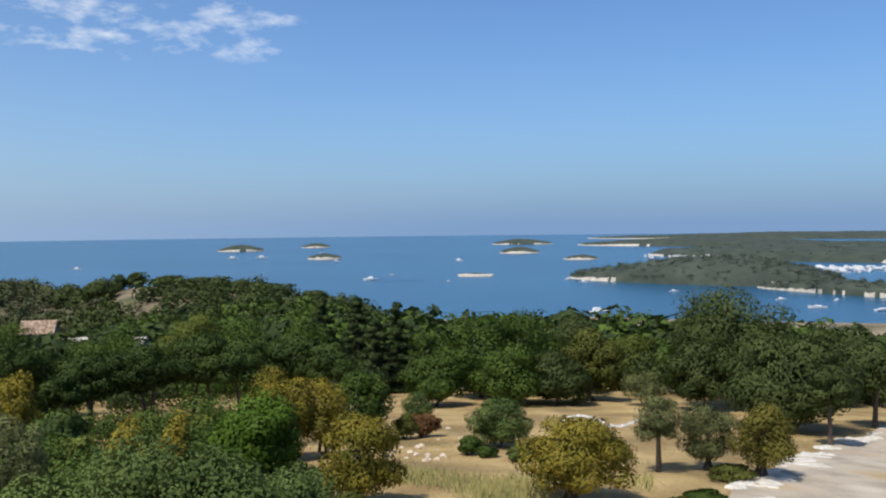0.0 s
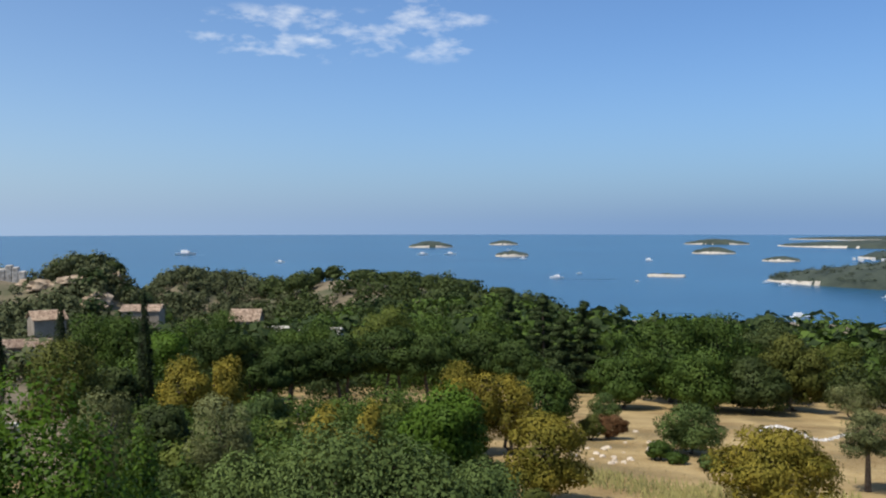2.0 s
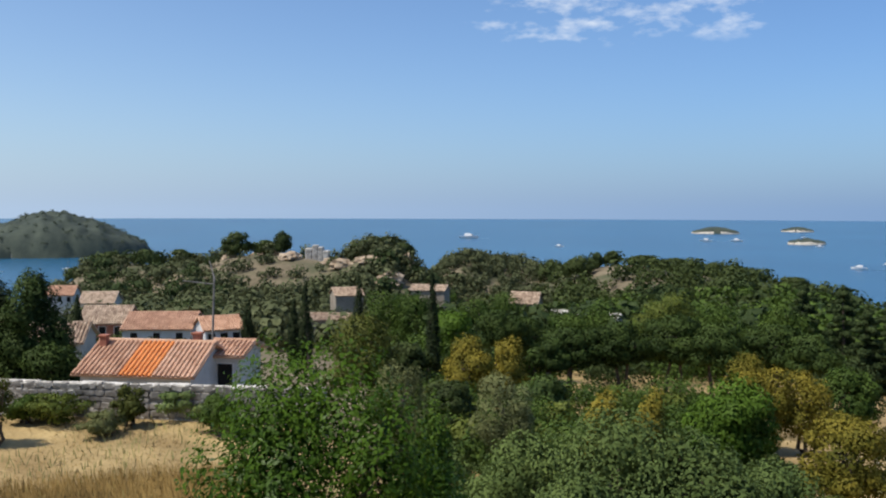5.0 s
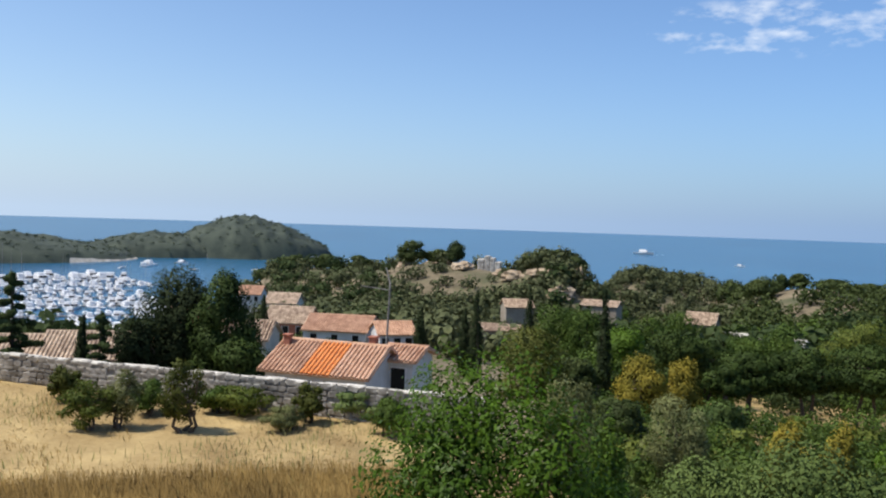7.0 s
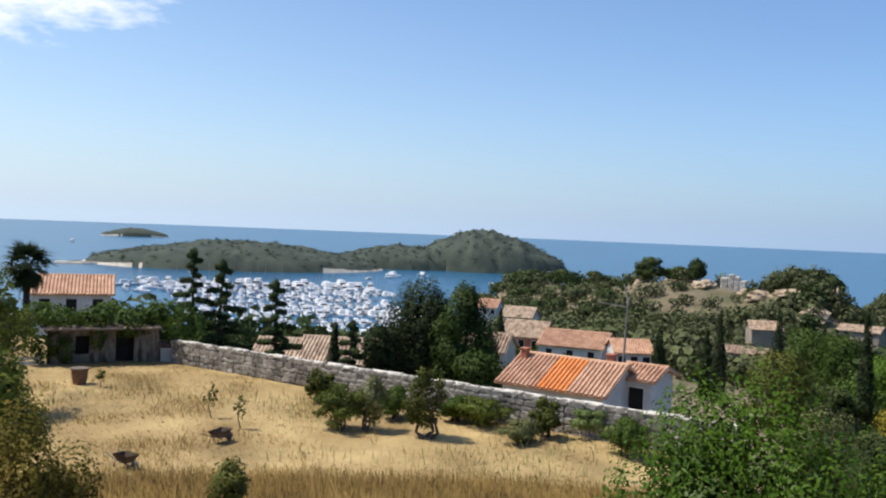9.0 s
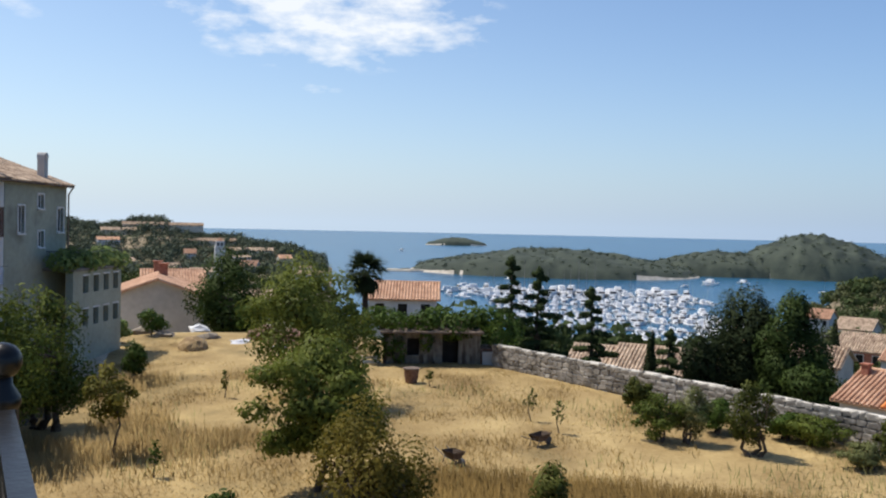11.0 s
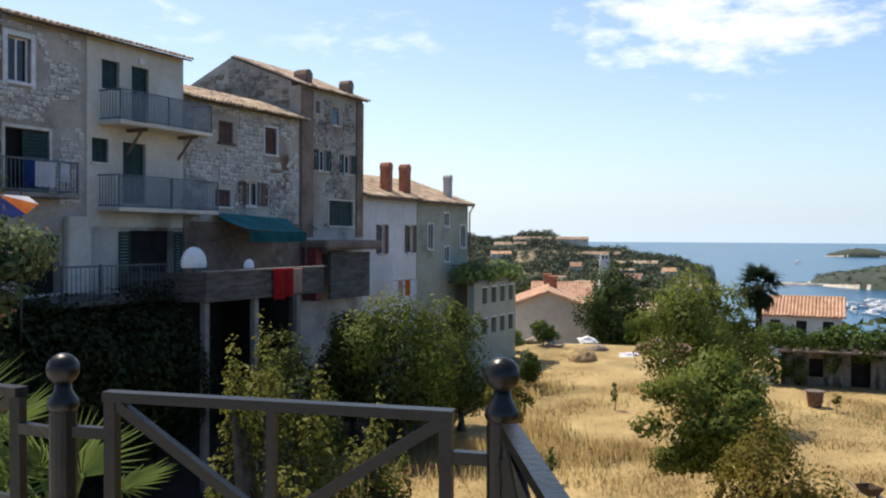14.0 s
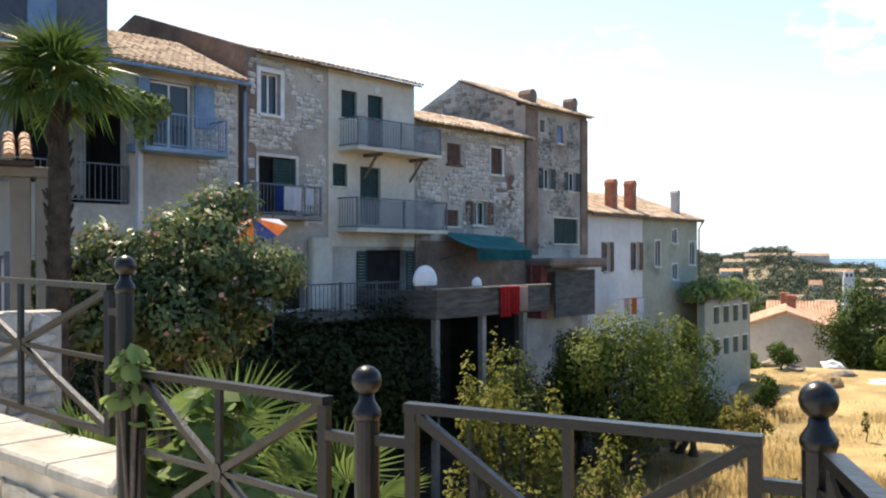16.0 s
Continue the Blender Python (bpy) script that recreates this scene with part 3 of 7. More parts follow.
for i, (az, d, top, w, leaf) in enumerate(((15.5, 95, -6.8, 3.5, "field"), (12.4, 90, -7.1, 3.4, "green"), (8.9, 95, -7.8, 3.0, "green"), (33.7, 105, -7.75, 3.8, "green"), (31.7, 100, -7.95, 3.4, "green"), (27.9, 100, -8.3, 3.7, "green"), (25.5, 110, -8.8, 3.7, "green"), (29.4, 90, -8.75, 3.3, "leafy"), (35.4, 55, -4.7, 2.4, "mixed"), (21.7, 100, -9.8, 3.6, "green"), (19.8, 100, -8.5, 3.1, "green"), (23.0, 110, -9.8, 3.4, "oak"), (32.6, 62, -7.6, 2.0, "oak"), (23.6, 52, -8.0, 1.6, "low"), (29.6, 46, -7.2, 1.4, "oak"))):
    grown("broadleaf_tree", "green broadleaf tree in the wooded slope", "tree", leaf, "round", az, d, top, w, 0.2, 7500, 0.3 if d > 60 else 0.2, 70 + i, group="trees on the slope", clumps=18)
for i, (az, d, top, w) in enumerate(((19.9, 20, -2.5, 1.95), (16.3, 19.5, -2.85, 1.65), (24.1, 20.5, -3.4, 1.45), (12.8, 20, -3.3, 1.5), (9.7, 21, -3.9, 1.1), (21.6, 17.5, -3.4, 1.3))):
    grown("bay_shrub", "wide grey-green bay shrub below the terrace", "shrub", "low", "bush", az, d, top, w, 0.1, 15000, 0.11, 90 + i, group="bay shrubs", stems=3, clumps=22)
grown("orange_tree", "dense glossy green tree close below the terrace", "tree", "bright", "round", 36.7, 13.4, -0.2, 2.0, 0.1, 52000, 0.088, 96, clumps=34, stems=2)
grown("bay_shrub", "light green shrub beside the dense tree", "shrub", "leafy", "bush", 30.0, 14.6, -1.4, 0.62, 0.1, 8000, 0.09, 97, group="bay shrubs", stems=2)
for i, (az, d, top, w) in enumerate(((30.65, 70, -2.9, 0.62), (35.4, 100, -5.45, 0.8), (38.8, 85, -5.05, 0.72), (39.5, 88, -7.05, 0.7), (42.4, 92, -7.5, 0.85), (52.4, 112, -8.4, 0.8), (63.0, 70, -6.2, 0.6))):
    grown("cypress", "slender dark cypress tree", "tree", "cypress", "cypress", az, d, top, w, 0.04, 5000, 0.2, 100 + i, group="cypresses", clumps=16)
for i, (az, d, top, w, leaf) in enumerate(((6.0, 30, -7.2, 0.9, "mixed"), (-1.5, 46, -9.2, 0.75, "green"), (-4.6, 44, -9.3, 0.8, "low"), (-2.6, 45, -9.5, 0.6, "green"), (-17.8, 41, -9.0, 1.2, "mixed"), (1.8, 62, -9.8, 1.3, "low"), (1.4, 54, -9.7, 1.1, "russet"), (2.6, 53, -9.5, 0.9, "mixed"), (-16.2, 36, -8.8, 0.9, "green"), (-14.6, 35, -8.9, 0.6, "mixed"))):
    grown("scrub_bush", ("low scrubby bush on dry ground", "dry reddish bush beside the footpath")[leaf == "russet"], "shrub", leaf, "bush", az, d, top, w, 0.05, 3600, 0.14, 110 + i, group="scrub bushes", stems=3, clumps=9)
# single pines along the skyline
for i, (az, d, top, w, leaf) in enumerate(((43.1, 300, -5.9, 4.9, "oak"), (41.4, 300, -8.6, 3.8, "oak"), (40.2, 290, -5.3, 2.6, "pine"), (34.7, 268, -7.5, 4.6, "oak"), (33.6, 270, -6.75, 5.4, "oak"), (32.6, 265, -8.3, 3.7, "oak"), (20.1, 330, -13.7, 2.3, "pine"), (19.2, 335, -13.5, 3.0, "oak"), (17.2, 325, -14.5, 6.3, "oak"), (15.2, 330, -15.5, 6.3, "oak"), (13.0, 320, -15.9, 6.8, "oak"), (10.9, 310, -17.0, 6.3, "oak"), (21.1, 320, -14.4, 5.4, "oak"), (48.5, 330, -12.7, 5.2, "oak"), (46.3, 330, -12.8, 4.9, "oak"), (50.6, 330, -13.45, 4.9, "oak"), (8.4, 290, -18.6, 5.0, "oak"))):
    grown("stone_pine", "broad evergreen tree on the hilltop by the sea", "tree", leaf, "round", az, d, top, w, 0.1, 2600, 0.85, 700 + i, group="hilltop trees", clumps=18)
# garden and its far side
for i, (az, d, top, w) in enumerate(((57.1, 62, -1.95, 2.5), (54.7, 60, -2.4, 2.2), (60.1, 59, -4.5, 1.1), (53.7, 57, -6.1, 1.6), (58.9, 61, -4.2, 1.9))):
    grown("dark_pine", "dense dark pine behind the garden wall", "tree", ("cypress", "dark")[i % 2], "round", az, d, top, w, 0.06, 15000 if w > 2 else 5000, 0.24, 120 + i, group="pines behind the wall", clumps=22)
for i, (az, d, top, w) in enumerate(((71.9, 60, -0.6, 2.7), (70.1, 60, -1.3, 3.0), (66.8, 57, -2.3, 2.6), (61.9, 54, -4.4, 2.0))):
    grown("cedar", "open cedar with layered branches behind the wall", "tree", "pine", "cedar", az, d, top, w, 0.08, 15000, 0.22, 126 + i, group="cedars behind the wall", clumps=26)
grown("fig_tree", "leaning leafy fruit tree in the dry field", "tree", "field", "olive", 84.0, 27.5, -1.7, 2.4, 0.14, 13000, 0.17, 130, trunk=0.11, clumps=24)
grown("walnut_tree", "tall airy fruit tree with yellowing leaves", "tree", "field", "olive", 84.8, 40, 0.3, 3.0, 0.06, 11000, 0.19, 131, trunk=0.12, clumps=22)
grown("golden_shrub", "upright shrub with dark and yellow leaves", "shrub", "turning", "round", 81.0, 17.4, -1.6, 1.3, 0.1, 11500, 0.10, 132, stems=3, group="shrubs in the field")
grown("young_tree", "young airy fruit tree in dry grass", "tree", "yellow", "olive", 96.4, 33, -3.4, 0.9, 0.3, 1900, 0.15, 133, trunk=0.04)
grown("clipped_shrub", "small upright green shrub in dry grass", "shrub", "green", "bush", 95.3, 47, -4.5, 0.7, 0.12, 2600, 0.14, 134, stems=2)
grown("olive_tree", "dense tree beside the barn", "tree", "dark", "round", 89.8, 70, -0.55, 2.5, 0.12, 8000, 0.26, 135, clumps=18)
grown("bay_shrub", "wide green shrub below the houses", "shrub", "thick", "bush", 103.9, 34, -0.6, 2.75, 0.05, 17000, 0.16, 136, group="shrubs below the houses", stems=3, clumps=26)
grown("bay_shrub", "airy green shrub below the houses", "shrub", "thick", "bush", 100.2, 38, -1.05, 2.2, 0.05, 9000, 0.17, 137, group="shrubs below the houses", stems=3)
grown("bay_shrub", "shrub beside the deck pillars, its green darkened for shade", "shrub", "shade", "bush", 110.4, 28, -1.3, 1.8, 0.05, 8000, 0.16, 139, group="shrubs below the houses", stems=3)
grown("bay_shrub", "shrub below the houses, its green darkened for shade", "shrub", "shade", "bush", 106.8, 36, -1.6, 1.9, 0.05, 6500, 0.18, 138, group="shrubs below the houses", stems=3)
for i, (az, d, top, w) in enumerate(((111.6, 14.1, 0.6, 0.5), (113.4, 14, 0.2, 0.45), (108.8, 14, -0.3, 0.4), (105.2, 14.1, -0.75, 0.5), (103.6, 14.4, -1.5, 0.4), (110.2, 12.5, -1.4, 0.6), (106.8, 13.6, -1.4, 0.5))):
    grown("slender_shrub", "slender shrub with yellow-green leaves", "shrub", "shrub", "olive", az, d, top, w, 0.12, 2600, 0.10, 140 + i, group="shrubs below the terrace", stems=3, clumps=18)
for i, (az, d, top, w, leaf) in enumerate(((62.4, 36, -4.9, 0.95, "thick"), (60.6, 36, -4.5, 0.75, "olive"), (57.1, 35, -3.95, 0.9, "mixed"), (53.4, 37.5, -5.6, 1.3, "thick"), (49.3, 36, -5.2, 0.6, "mixed"), (50.7, 35, -5.9, 0.8, "olive"), (46.1, 37, -5.6, 1.2, "vine"), (59.0, 38, -5.4, 0.8, "green"), (55.1, 38, -5.7, 0.7, "green"), (63.8, 41, -5.2, 0.6, "mixed"), (44.2, 34, -5.4, 0.9, "green"))):
    grown("grape_vine", "scraggly vine shrub in front of the stone wall", "shrub", leaf, "olive", az, d, top + 0.12, w * 1.2, 0.03, 3400, 0.13, 150 + i, group="vine shrubs", stems=3, clumps=12)
for i, (az, d, top, w) in enumerate(((70.5, 38, -5.15, 0.3), (68.7, 36, -5.25, 0.34), (77.0, 45, -5.75, 0.28), (64.4, 42, -6.2, 0.22), (89.9, 43, -5.4, 0.24), (94.0, 30, -5.4, 0.22), (69.3, 24, -4.6, 0.8), (90.1, 21, -4.5, 0.65))):
    grown("sapling", "thin young sapling in dry grass", "tree", ("mixed", "green")[i % 2], "olive", az, d, top, w, 0.2, 110 if w < 0.5 else 1500, 0.14, 165 + i, group="saplings in the field", trunk=0.022, clumps=7)


# ---- woods ----
def woods(name, label, spots, leaf, seed, quads=95, leaf_m=0.0):
    """One mesh of many crowns: spots of (x, y, z, half-width, height)."""
    rng = np.random.default_rng(seed)
    cs, ns, ls, sh = [], [], [], []
    for x, y, z, w, h in spots:
        cl = [(x, y, z + h * 0.5, w * 0.8, h * 0.42)] + [(x + math.cos(a) * w * 0.5, y + math.sin(a) * w * 0.5, z + h * rng.uniform(0.35, 0.75), w * 0.5, h * 0.28) for a in rng.uniform(0, 6.3, 5)]
        p, nn = crown_points(rng, cl, quads, 0.8)
        cs.append(p)
        ns.append(nn)
        sh.append(crown_shade(p, nn, cl))
        ls.append(np.full(quads, leaf_m or 0.34 * w))
    c, nn, l = np.concatenate(cs), np.concatenate(ns), np.concatenate(ls)[:, None]
    q = leaf_quads(rng, c, nn, 1.0, 0.7)
    mid = q.mean(axis=1, keepdims=True)
    q = mid + (q - mid) * l[:, None]
    return tagged(new(name, quads_mesh(name, q, LEAF[leaf], np.concatenate(sh))), label, "woodland", kind="stuff")


CLEARINGS = ((17.6, 322, 11), (38.0, 285, 11), (39.5, 270, 9), (36.5, 255, 9), (41.5, 300, 9), (31.5, 236, 9), (37, 135, 8), (22, 114, 6), (50.8, 124, 8), (47.4, 114, 9), (44.3, 108, 6), (51.3, 174, 8), (36.3, 190, 7), (30.9, 224, 9), (37.6, 132, 8))


def scatter(seed, n, az0, az1, d0, d1, w0, w1):
    rng = np.random.default_rng(seed)
    out = []
    while len(out) < n:
        az, d = rng.uniform(az0, az1), math.sqrt(rng.uniform(d0 * d0, d1 * d1))
        p = at(az, d)
        if any((p - at(a, b)).length < r for a, b, r in CLEARINGS):
            continue
        z = height(p.x, p.y)
        if z < SEA_Z + 1.5:
            continue
        w = rng.uniform(w0, w1)
        out.append((p.x, p.y, z - 0.4, w, w * rng.uniform(1.2, 1.9)))
    return out


woods("pine_wood", "dense pine and oak woodland falling to the sea", scatter(1, 700, -27, 30, 96, 250, 2.6, 4.6), "green", 301, 130)
woods("dark_wood", "dark pines among the oaks", scatter(21, 330, -27, 34, 96, 260, 2.6, 5.0), "pine", 321, 150)
woods("oak_wood", "dense evergreen oak woodland", scatter(2, 800, -27, 30, 110, 300, 2.4, 4.4), "oak", 302)
woods("hill_wood", "pine woodland on the hilltops by the sea", scatter(3, 260, 4, 24, 230, 430, 2.6, 4.2), "oak", 303)
woods("hill_scrub", "grey-green scrub and trees on the dry hills", scatter(33, 900, 22, 54, 215, 430, 1.8, 3.6), "hill", 333)
woods("hilltop_scrub", "close evergreen scrub on the seaward slopes", scatter(43, 300, 25, 33, 290, 410, 2.0, 3.6) + scatter(44, 130, 30, 37, 225, 290, 2.0, 3.4), "hill", 343)
woods("ridge_wood", "mixed woodland round scattered houses", scatter(4, 460, 24, 52, 110, 250, 2.2, 3.8), "hill", 304)
woods("slope_wood", "dark trees below the garden wall", scatter(5, 420, 44, 84, 100, 400, 2.2, 4.2), "pine", 305)
woods("town_wood", "trees between the houses of the town", scatter(6, 420, 84, 102, 150, 700, 3.0, 5.5), "oak", 306)
woods("headland_wood", "trees on the far headland", scatter(7, 2600, 84, 106, 600, 1120, 4.0, 6.5), "hazed", 307, 50)
woods("island_wood", "low pine wood covering the islands", ISLAND_TREES, "hazed", 350, 40)
woods("undergrowth", "dense scrub between the trees on the slope", scatter(8, 260, 8, 34, 24, 46, 0.5, 0.9), "low", 308, 420, 0.15)
woods("low_thicket", "dense green scrub below the dark trees", scatter(39, 130, 11, 34, 36, 64, 1.0, 1.7), "green", 339, 560, 0.2)
woods("bay_thicket", "grey-green scrub round the bay shrubs", scatter(49, 90, 8.5, 27, 19, 36, 0.7, 1.15), "low", 349, 900, 0.12)
woods("thicket", "dense scrub and young trees on the slope", scatter(9, 70, 4.5, 34, 76, 112, 2.0, 3.4), "green", 309, 700, 0.3)
woods("dark_thicket", "dark evergreen scrub on the slope", scatter(19, 50, 4.5, 34, 76, 112, 2.0, 3.2), "pine", 319, 700, 0.3)
woods("pale_thicket", "sunlit light green scrub on the slope", scatter(29, 26, 12, 34, 40, 66, 0.9, 1.4), "field", 329, 600, 0.28)
woods("oak_thicket", "young oaks below the large trees", scatter(10, 130, -31, 4.5, 84, 106, 1.5, 2.6), "oak", 310, 420, 0.34)
woods("wall_scrub", "scrub below the garden wall", scatter(11, 260, 42, 83, 54, 110, 0.9, 1.7), "pine", 311, 220, 0.3)


# ---- building materials ----
STONE = material("rubble_stone", (0.28, 0.26, 0.23), (0.74, 0.70, 0.64), 1.2, 0.9, 0.9, fine=6, island=0.4)
STONE_BEIGE = material("beige_stone", (0.38, 0.31, 0.22), (0.68, 0.58, 0.45), 3, 0.9, 0.8, fine=6, island=0.3)
DECK_WOOD = material("grey_deck_board", (0.05, 0.045, 0.04), (0.145, 0.133, 0.12), 1.2, 0.85, 0.6, stretch=(1, 1, 6), stain=((0.06, 0.055, 0.05), 1.1, 0.55))
ROOF_BED = material("dark_roof_bedding", (0.05, 0.036, 0.028), (0.13, 0.095, 0.072), 2, 0.95, 0.8)
RED_DULL = material("faded_red_cloth", (0.14, 0.03, 0.025), (0.26, 0.065, 0.05), 3, 0.9, 0.4)
GREY_IRON = material("blue_grey_iron", (0.07, 0.085, 0.10), (0.17, 0.195, 0.22), 6, 0.5, 0.15)
MORTAR = material("old_mortar_wall", (0.31, 0.28, 0.24), (0.62, 0.57, 0.50), 0.5, 0.92, 0.9, fine=12, stain=((0.16, 0.11, 0.08), 0.35, 0.60))
MORTAR_DARK = material("weathered_stone_wall", (0.25, 0.222, 0.19), (0.56, 0.51, 0.44), 0.6, 0.92, 0.9, fine=12, stain=((0.17, 0.10, 0.07), 0.4, 0.58))
BROWN_PLASTER = material("brown_plaster", (0.13, 0.09, 0.067), (0.29, 0.205, 0.16), 0.8, 0.9, 0.6, stain=((0.32, 0.27, 0.22), 0.7, 0.62))
CREAM = material("cream_plaster", (0.47, 0.425, 0.35), (0.72, 0.665, 0.56), 0.5, 0.9, 0.5, stain=((0.33, 0.28, 0.22), 0.4, 0.60))
WHITE = material("white_plaster", (0.52, 0.51, 0.49), (0.72, 0.71, 0.69), 0.4, 0.9, 0.3, stain=((0.42, 0.40, 0.37), 0.3, 0.62))
GREEN_PLASTER = material("grey_green_plaster", (0.27, 0.28, 0.22), (0.42, 0.43, 0.34), 0.4, 0.9, 0.4, stain=((0.20, 0.20, 0.16), 0.35, 0.60))
GREY_PLASTER = material("grey_plaster", (0.40, 0.39, 0.37), (0.60, 0.58, 0.55), 0.3, 0.9, 0.3)
CONCRETE = material("grey_concrete", (0.13, 0.12, 0.11), (0.30, 0.28, 0.26), 1.0, 0.9, 0.5, stain=((0.13, 0.12, 0.11), 0.8, 0.6))
TILE = material("clay_roof_tile", (0.26, 0.14, 0.085), (0.62, 0.42, 0.28), 1.5, 0.85, 0.4, island=0.35)
TILE_OLD = material("weathered_roof_tile", (0.21, 0.135, 0.09), (0.64, 0.49, 0.35), 1.2, 0.88, 0.5, island=0.35)
TILE_RED = material("orange_roof_tile", (0.38, 0.20, 0.12), (0.66, 0.41, 0.27), 0.8, 0.8, 0.4, island=0.3)
TILE_NEW = material("fresh_orange_roof_tile", (0.66, 0.22, 0.06), (0.80, 0.30, 0.09), 0.6, 0.75, 0.3, island=0.15)
SAND = material("sandy_plaster", (0.20, 0.165, 0.125), (0.38, 0.325, 0.255), 0.4, 0.92, 0.5)
BRICK = material("red_chimney_brick", (0.26, 0.09, 0.055), (0.46, 0.20, 0.13), 3, 0.9, 0.6)
FRAME_WHITE = material("white_window_frame", (0.58, 0.56, 0.53), (0.80, 0.79, 0.77), 3, 0.6, 0.2)
SHUTTER_GREEN = material("dark_green_shutter", (0.010, 0.035, 0.032), (0.030, 0.070, 0.062), 3, 0.6, 0.3)
SHUTTER_BROWN = material("brown_shutter", (0.07, 0.035, 0.025), (0.17, 0.09, 0.065), 3, 0.65, 0.3)
BLUE_PAINT = material("blue_paint", (0.12, 0.20, 0.31), (0.25, 0.35, 0.47), 2, 0.6, 0.2)
# Near-black colour that puts the shade of unlit interiors behind openings.
INNER_SHADE = material("inner_shade", (0.012, 0.011, 0.010), (0.03, 0.027, 0.024), 2, 0.9, 0.0)
IRON = material("dark_iron", (0.035, 0.040, 0.046), (0.10, 0.11, 0.125), 6, 0.5, 0.15, metal=0.0, spec=0.5)
RAIL_PAINT = material("black_painted_iron", (0.003, 0.0026, 0.0024), (0.009, 0.008, 0.0075), 9, 0.34, 0.12, spec=0.35)
WOOD = material("weathered_wood", (0.09, 0.065, 0.05), (0.24, 0.185, 0.145), 3, 0.85, 0.5, stretch=(1, 1, 6))
TEAL = material("teal_awning_cloth", (0.015, 0.15, 0.16), (0.04, 0.27, 0.27), 1, 0.8, 0.2, translucent=0.3)
RED_CLOTH = material("red_towel", (0.42, 0.02, 0.025), (0.66, 0.05, 0.05), 3, 0.9, 0.4, translucent=0.3)
WHITE_CLOTH = material("white_cloth", (0.66, 0.68, 0.75), (0.85, 0.86, 0.9), 3, 0.9, 0.4, translucent=0.3)
PINK_CLOTH = material("pale_pink_cloth", (0.55, 0.38, 0.32), (0.74, 0.58, 0.50), 3, 0.9, 0.4, translucent=0.3)
BLUE_CLOTH = material("blue_cloth", (0.02, 0.05, 0.22), (0.05, 0.11, 0.38), 3, 0.9, 0.4, translucent=0.3)
ORANGE_CLOTH = material("orange_cloth", (0.62, 0.16, 0.03), (0.82, 0.30, 0.07), 3, 0.85, 0.3, translucent=0.35)
GREY_CLOTH = material("grey_curtain_cloth", (0.30, 0.29, 0.27), (0.48, 0.47, 0.44), 3, 0.9, 0.5, translucent=0.2)
PLASTIC_WHITE = material("white_enamel", (0.66, 0.66, 0.66), (0.84, 0.84, 0.84), 2, 0.35, 0.05)
PINK = material("oleander_blossom", (0.42, 0.17, 0.15), (0.62, 0.36, 0.32), 3, 0.7, 0.0, translucent=0.3)
COPING = material("worn_coping_stone", (0.27, 0.24, 0.195), (0.50, 0.455, 0.385), 3.0, 0.9, 0.9, fine=9, stain=((0.22, 0.19, 0.14), 1.6, 0.58))
LIME = material("pale_limestone", (0.44, 0.40, 0.33), (0.72, 0.68, 0.60), 2.0, 0.85, 0.7, island=0.2)
RUST = material("rusty_steel", (0.10, 0.05, 0.035), (0.26, 0.15, 0.10), 6, 0.75, 0.4)


def glass_material():
    m = bpy.data.materials.new("window_glass")
    m.use_nodes = True
    bs = m.node_tree.nodes["Principled BSDF"]
    bs.inputs["Base Color"].default_value = (0.02, 0.025, 0.03, 1)
    bs.inputs["Roughness"].default_value = 0.06
    return m


GLASS = glass_material()

# ---- the row of old houses: s runs along the fronts, y out of them ----
FRONT = Matrix(((0.9616, 0.2745, -0.0058, -23.12), (-0.2745, 0.9616, 0.0016, -17.67), (0.006, 0, 1, 0.27), (0, 0, 0, 1)))


def fp(s, y, z):
    return Vector((-s, y, z))


class House:
    def __init__(self, label, s0, s1, z0, name="house"):
        self.base = fp((s0 + s1) / 2, -2, z0)
        self.ob = empty(name, FRONT @ Matrix.Translation(self.base), label, "house", "old houses in a row")

    def add(self, name, bm, mat, parent=None, label=""):
        ob = part(name, bm, mat, parent or self.ob, label)
        if parent is None:
            ob.location = -self.base
        return ob


def sbox(s0, s1, y0, y1, z0, z1, bevel=0.0, bm=None):
    return box(-s1, -s0, y0, y1, z0, z1, bevel, bm)


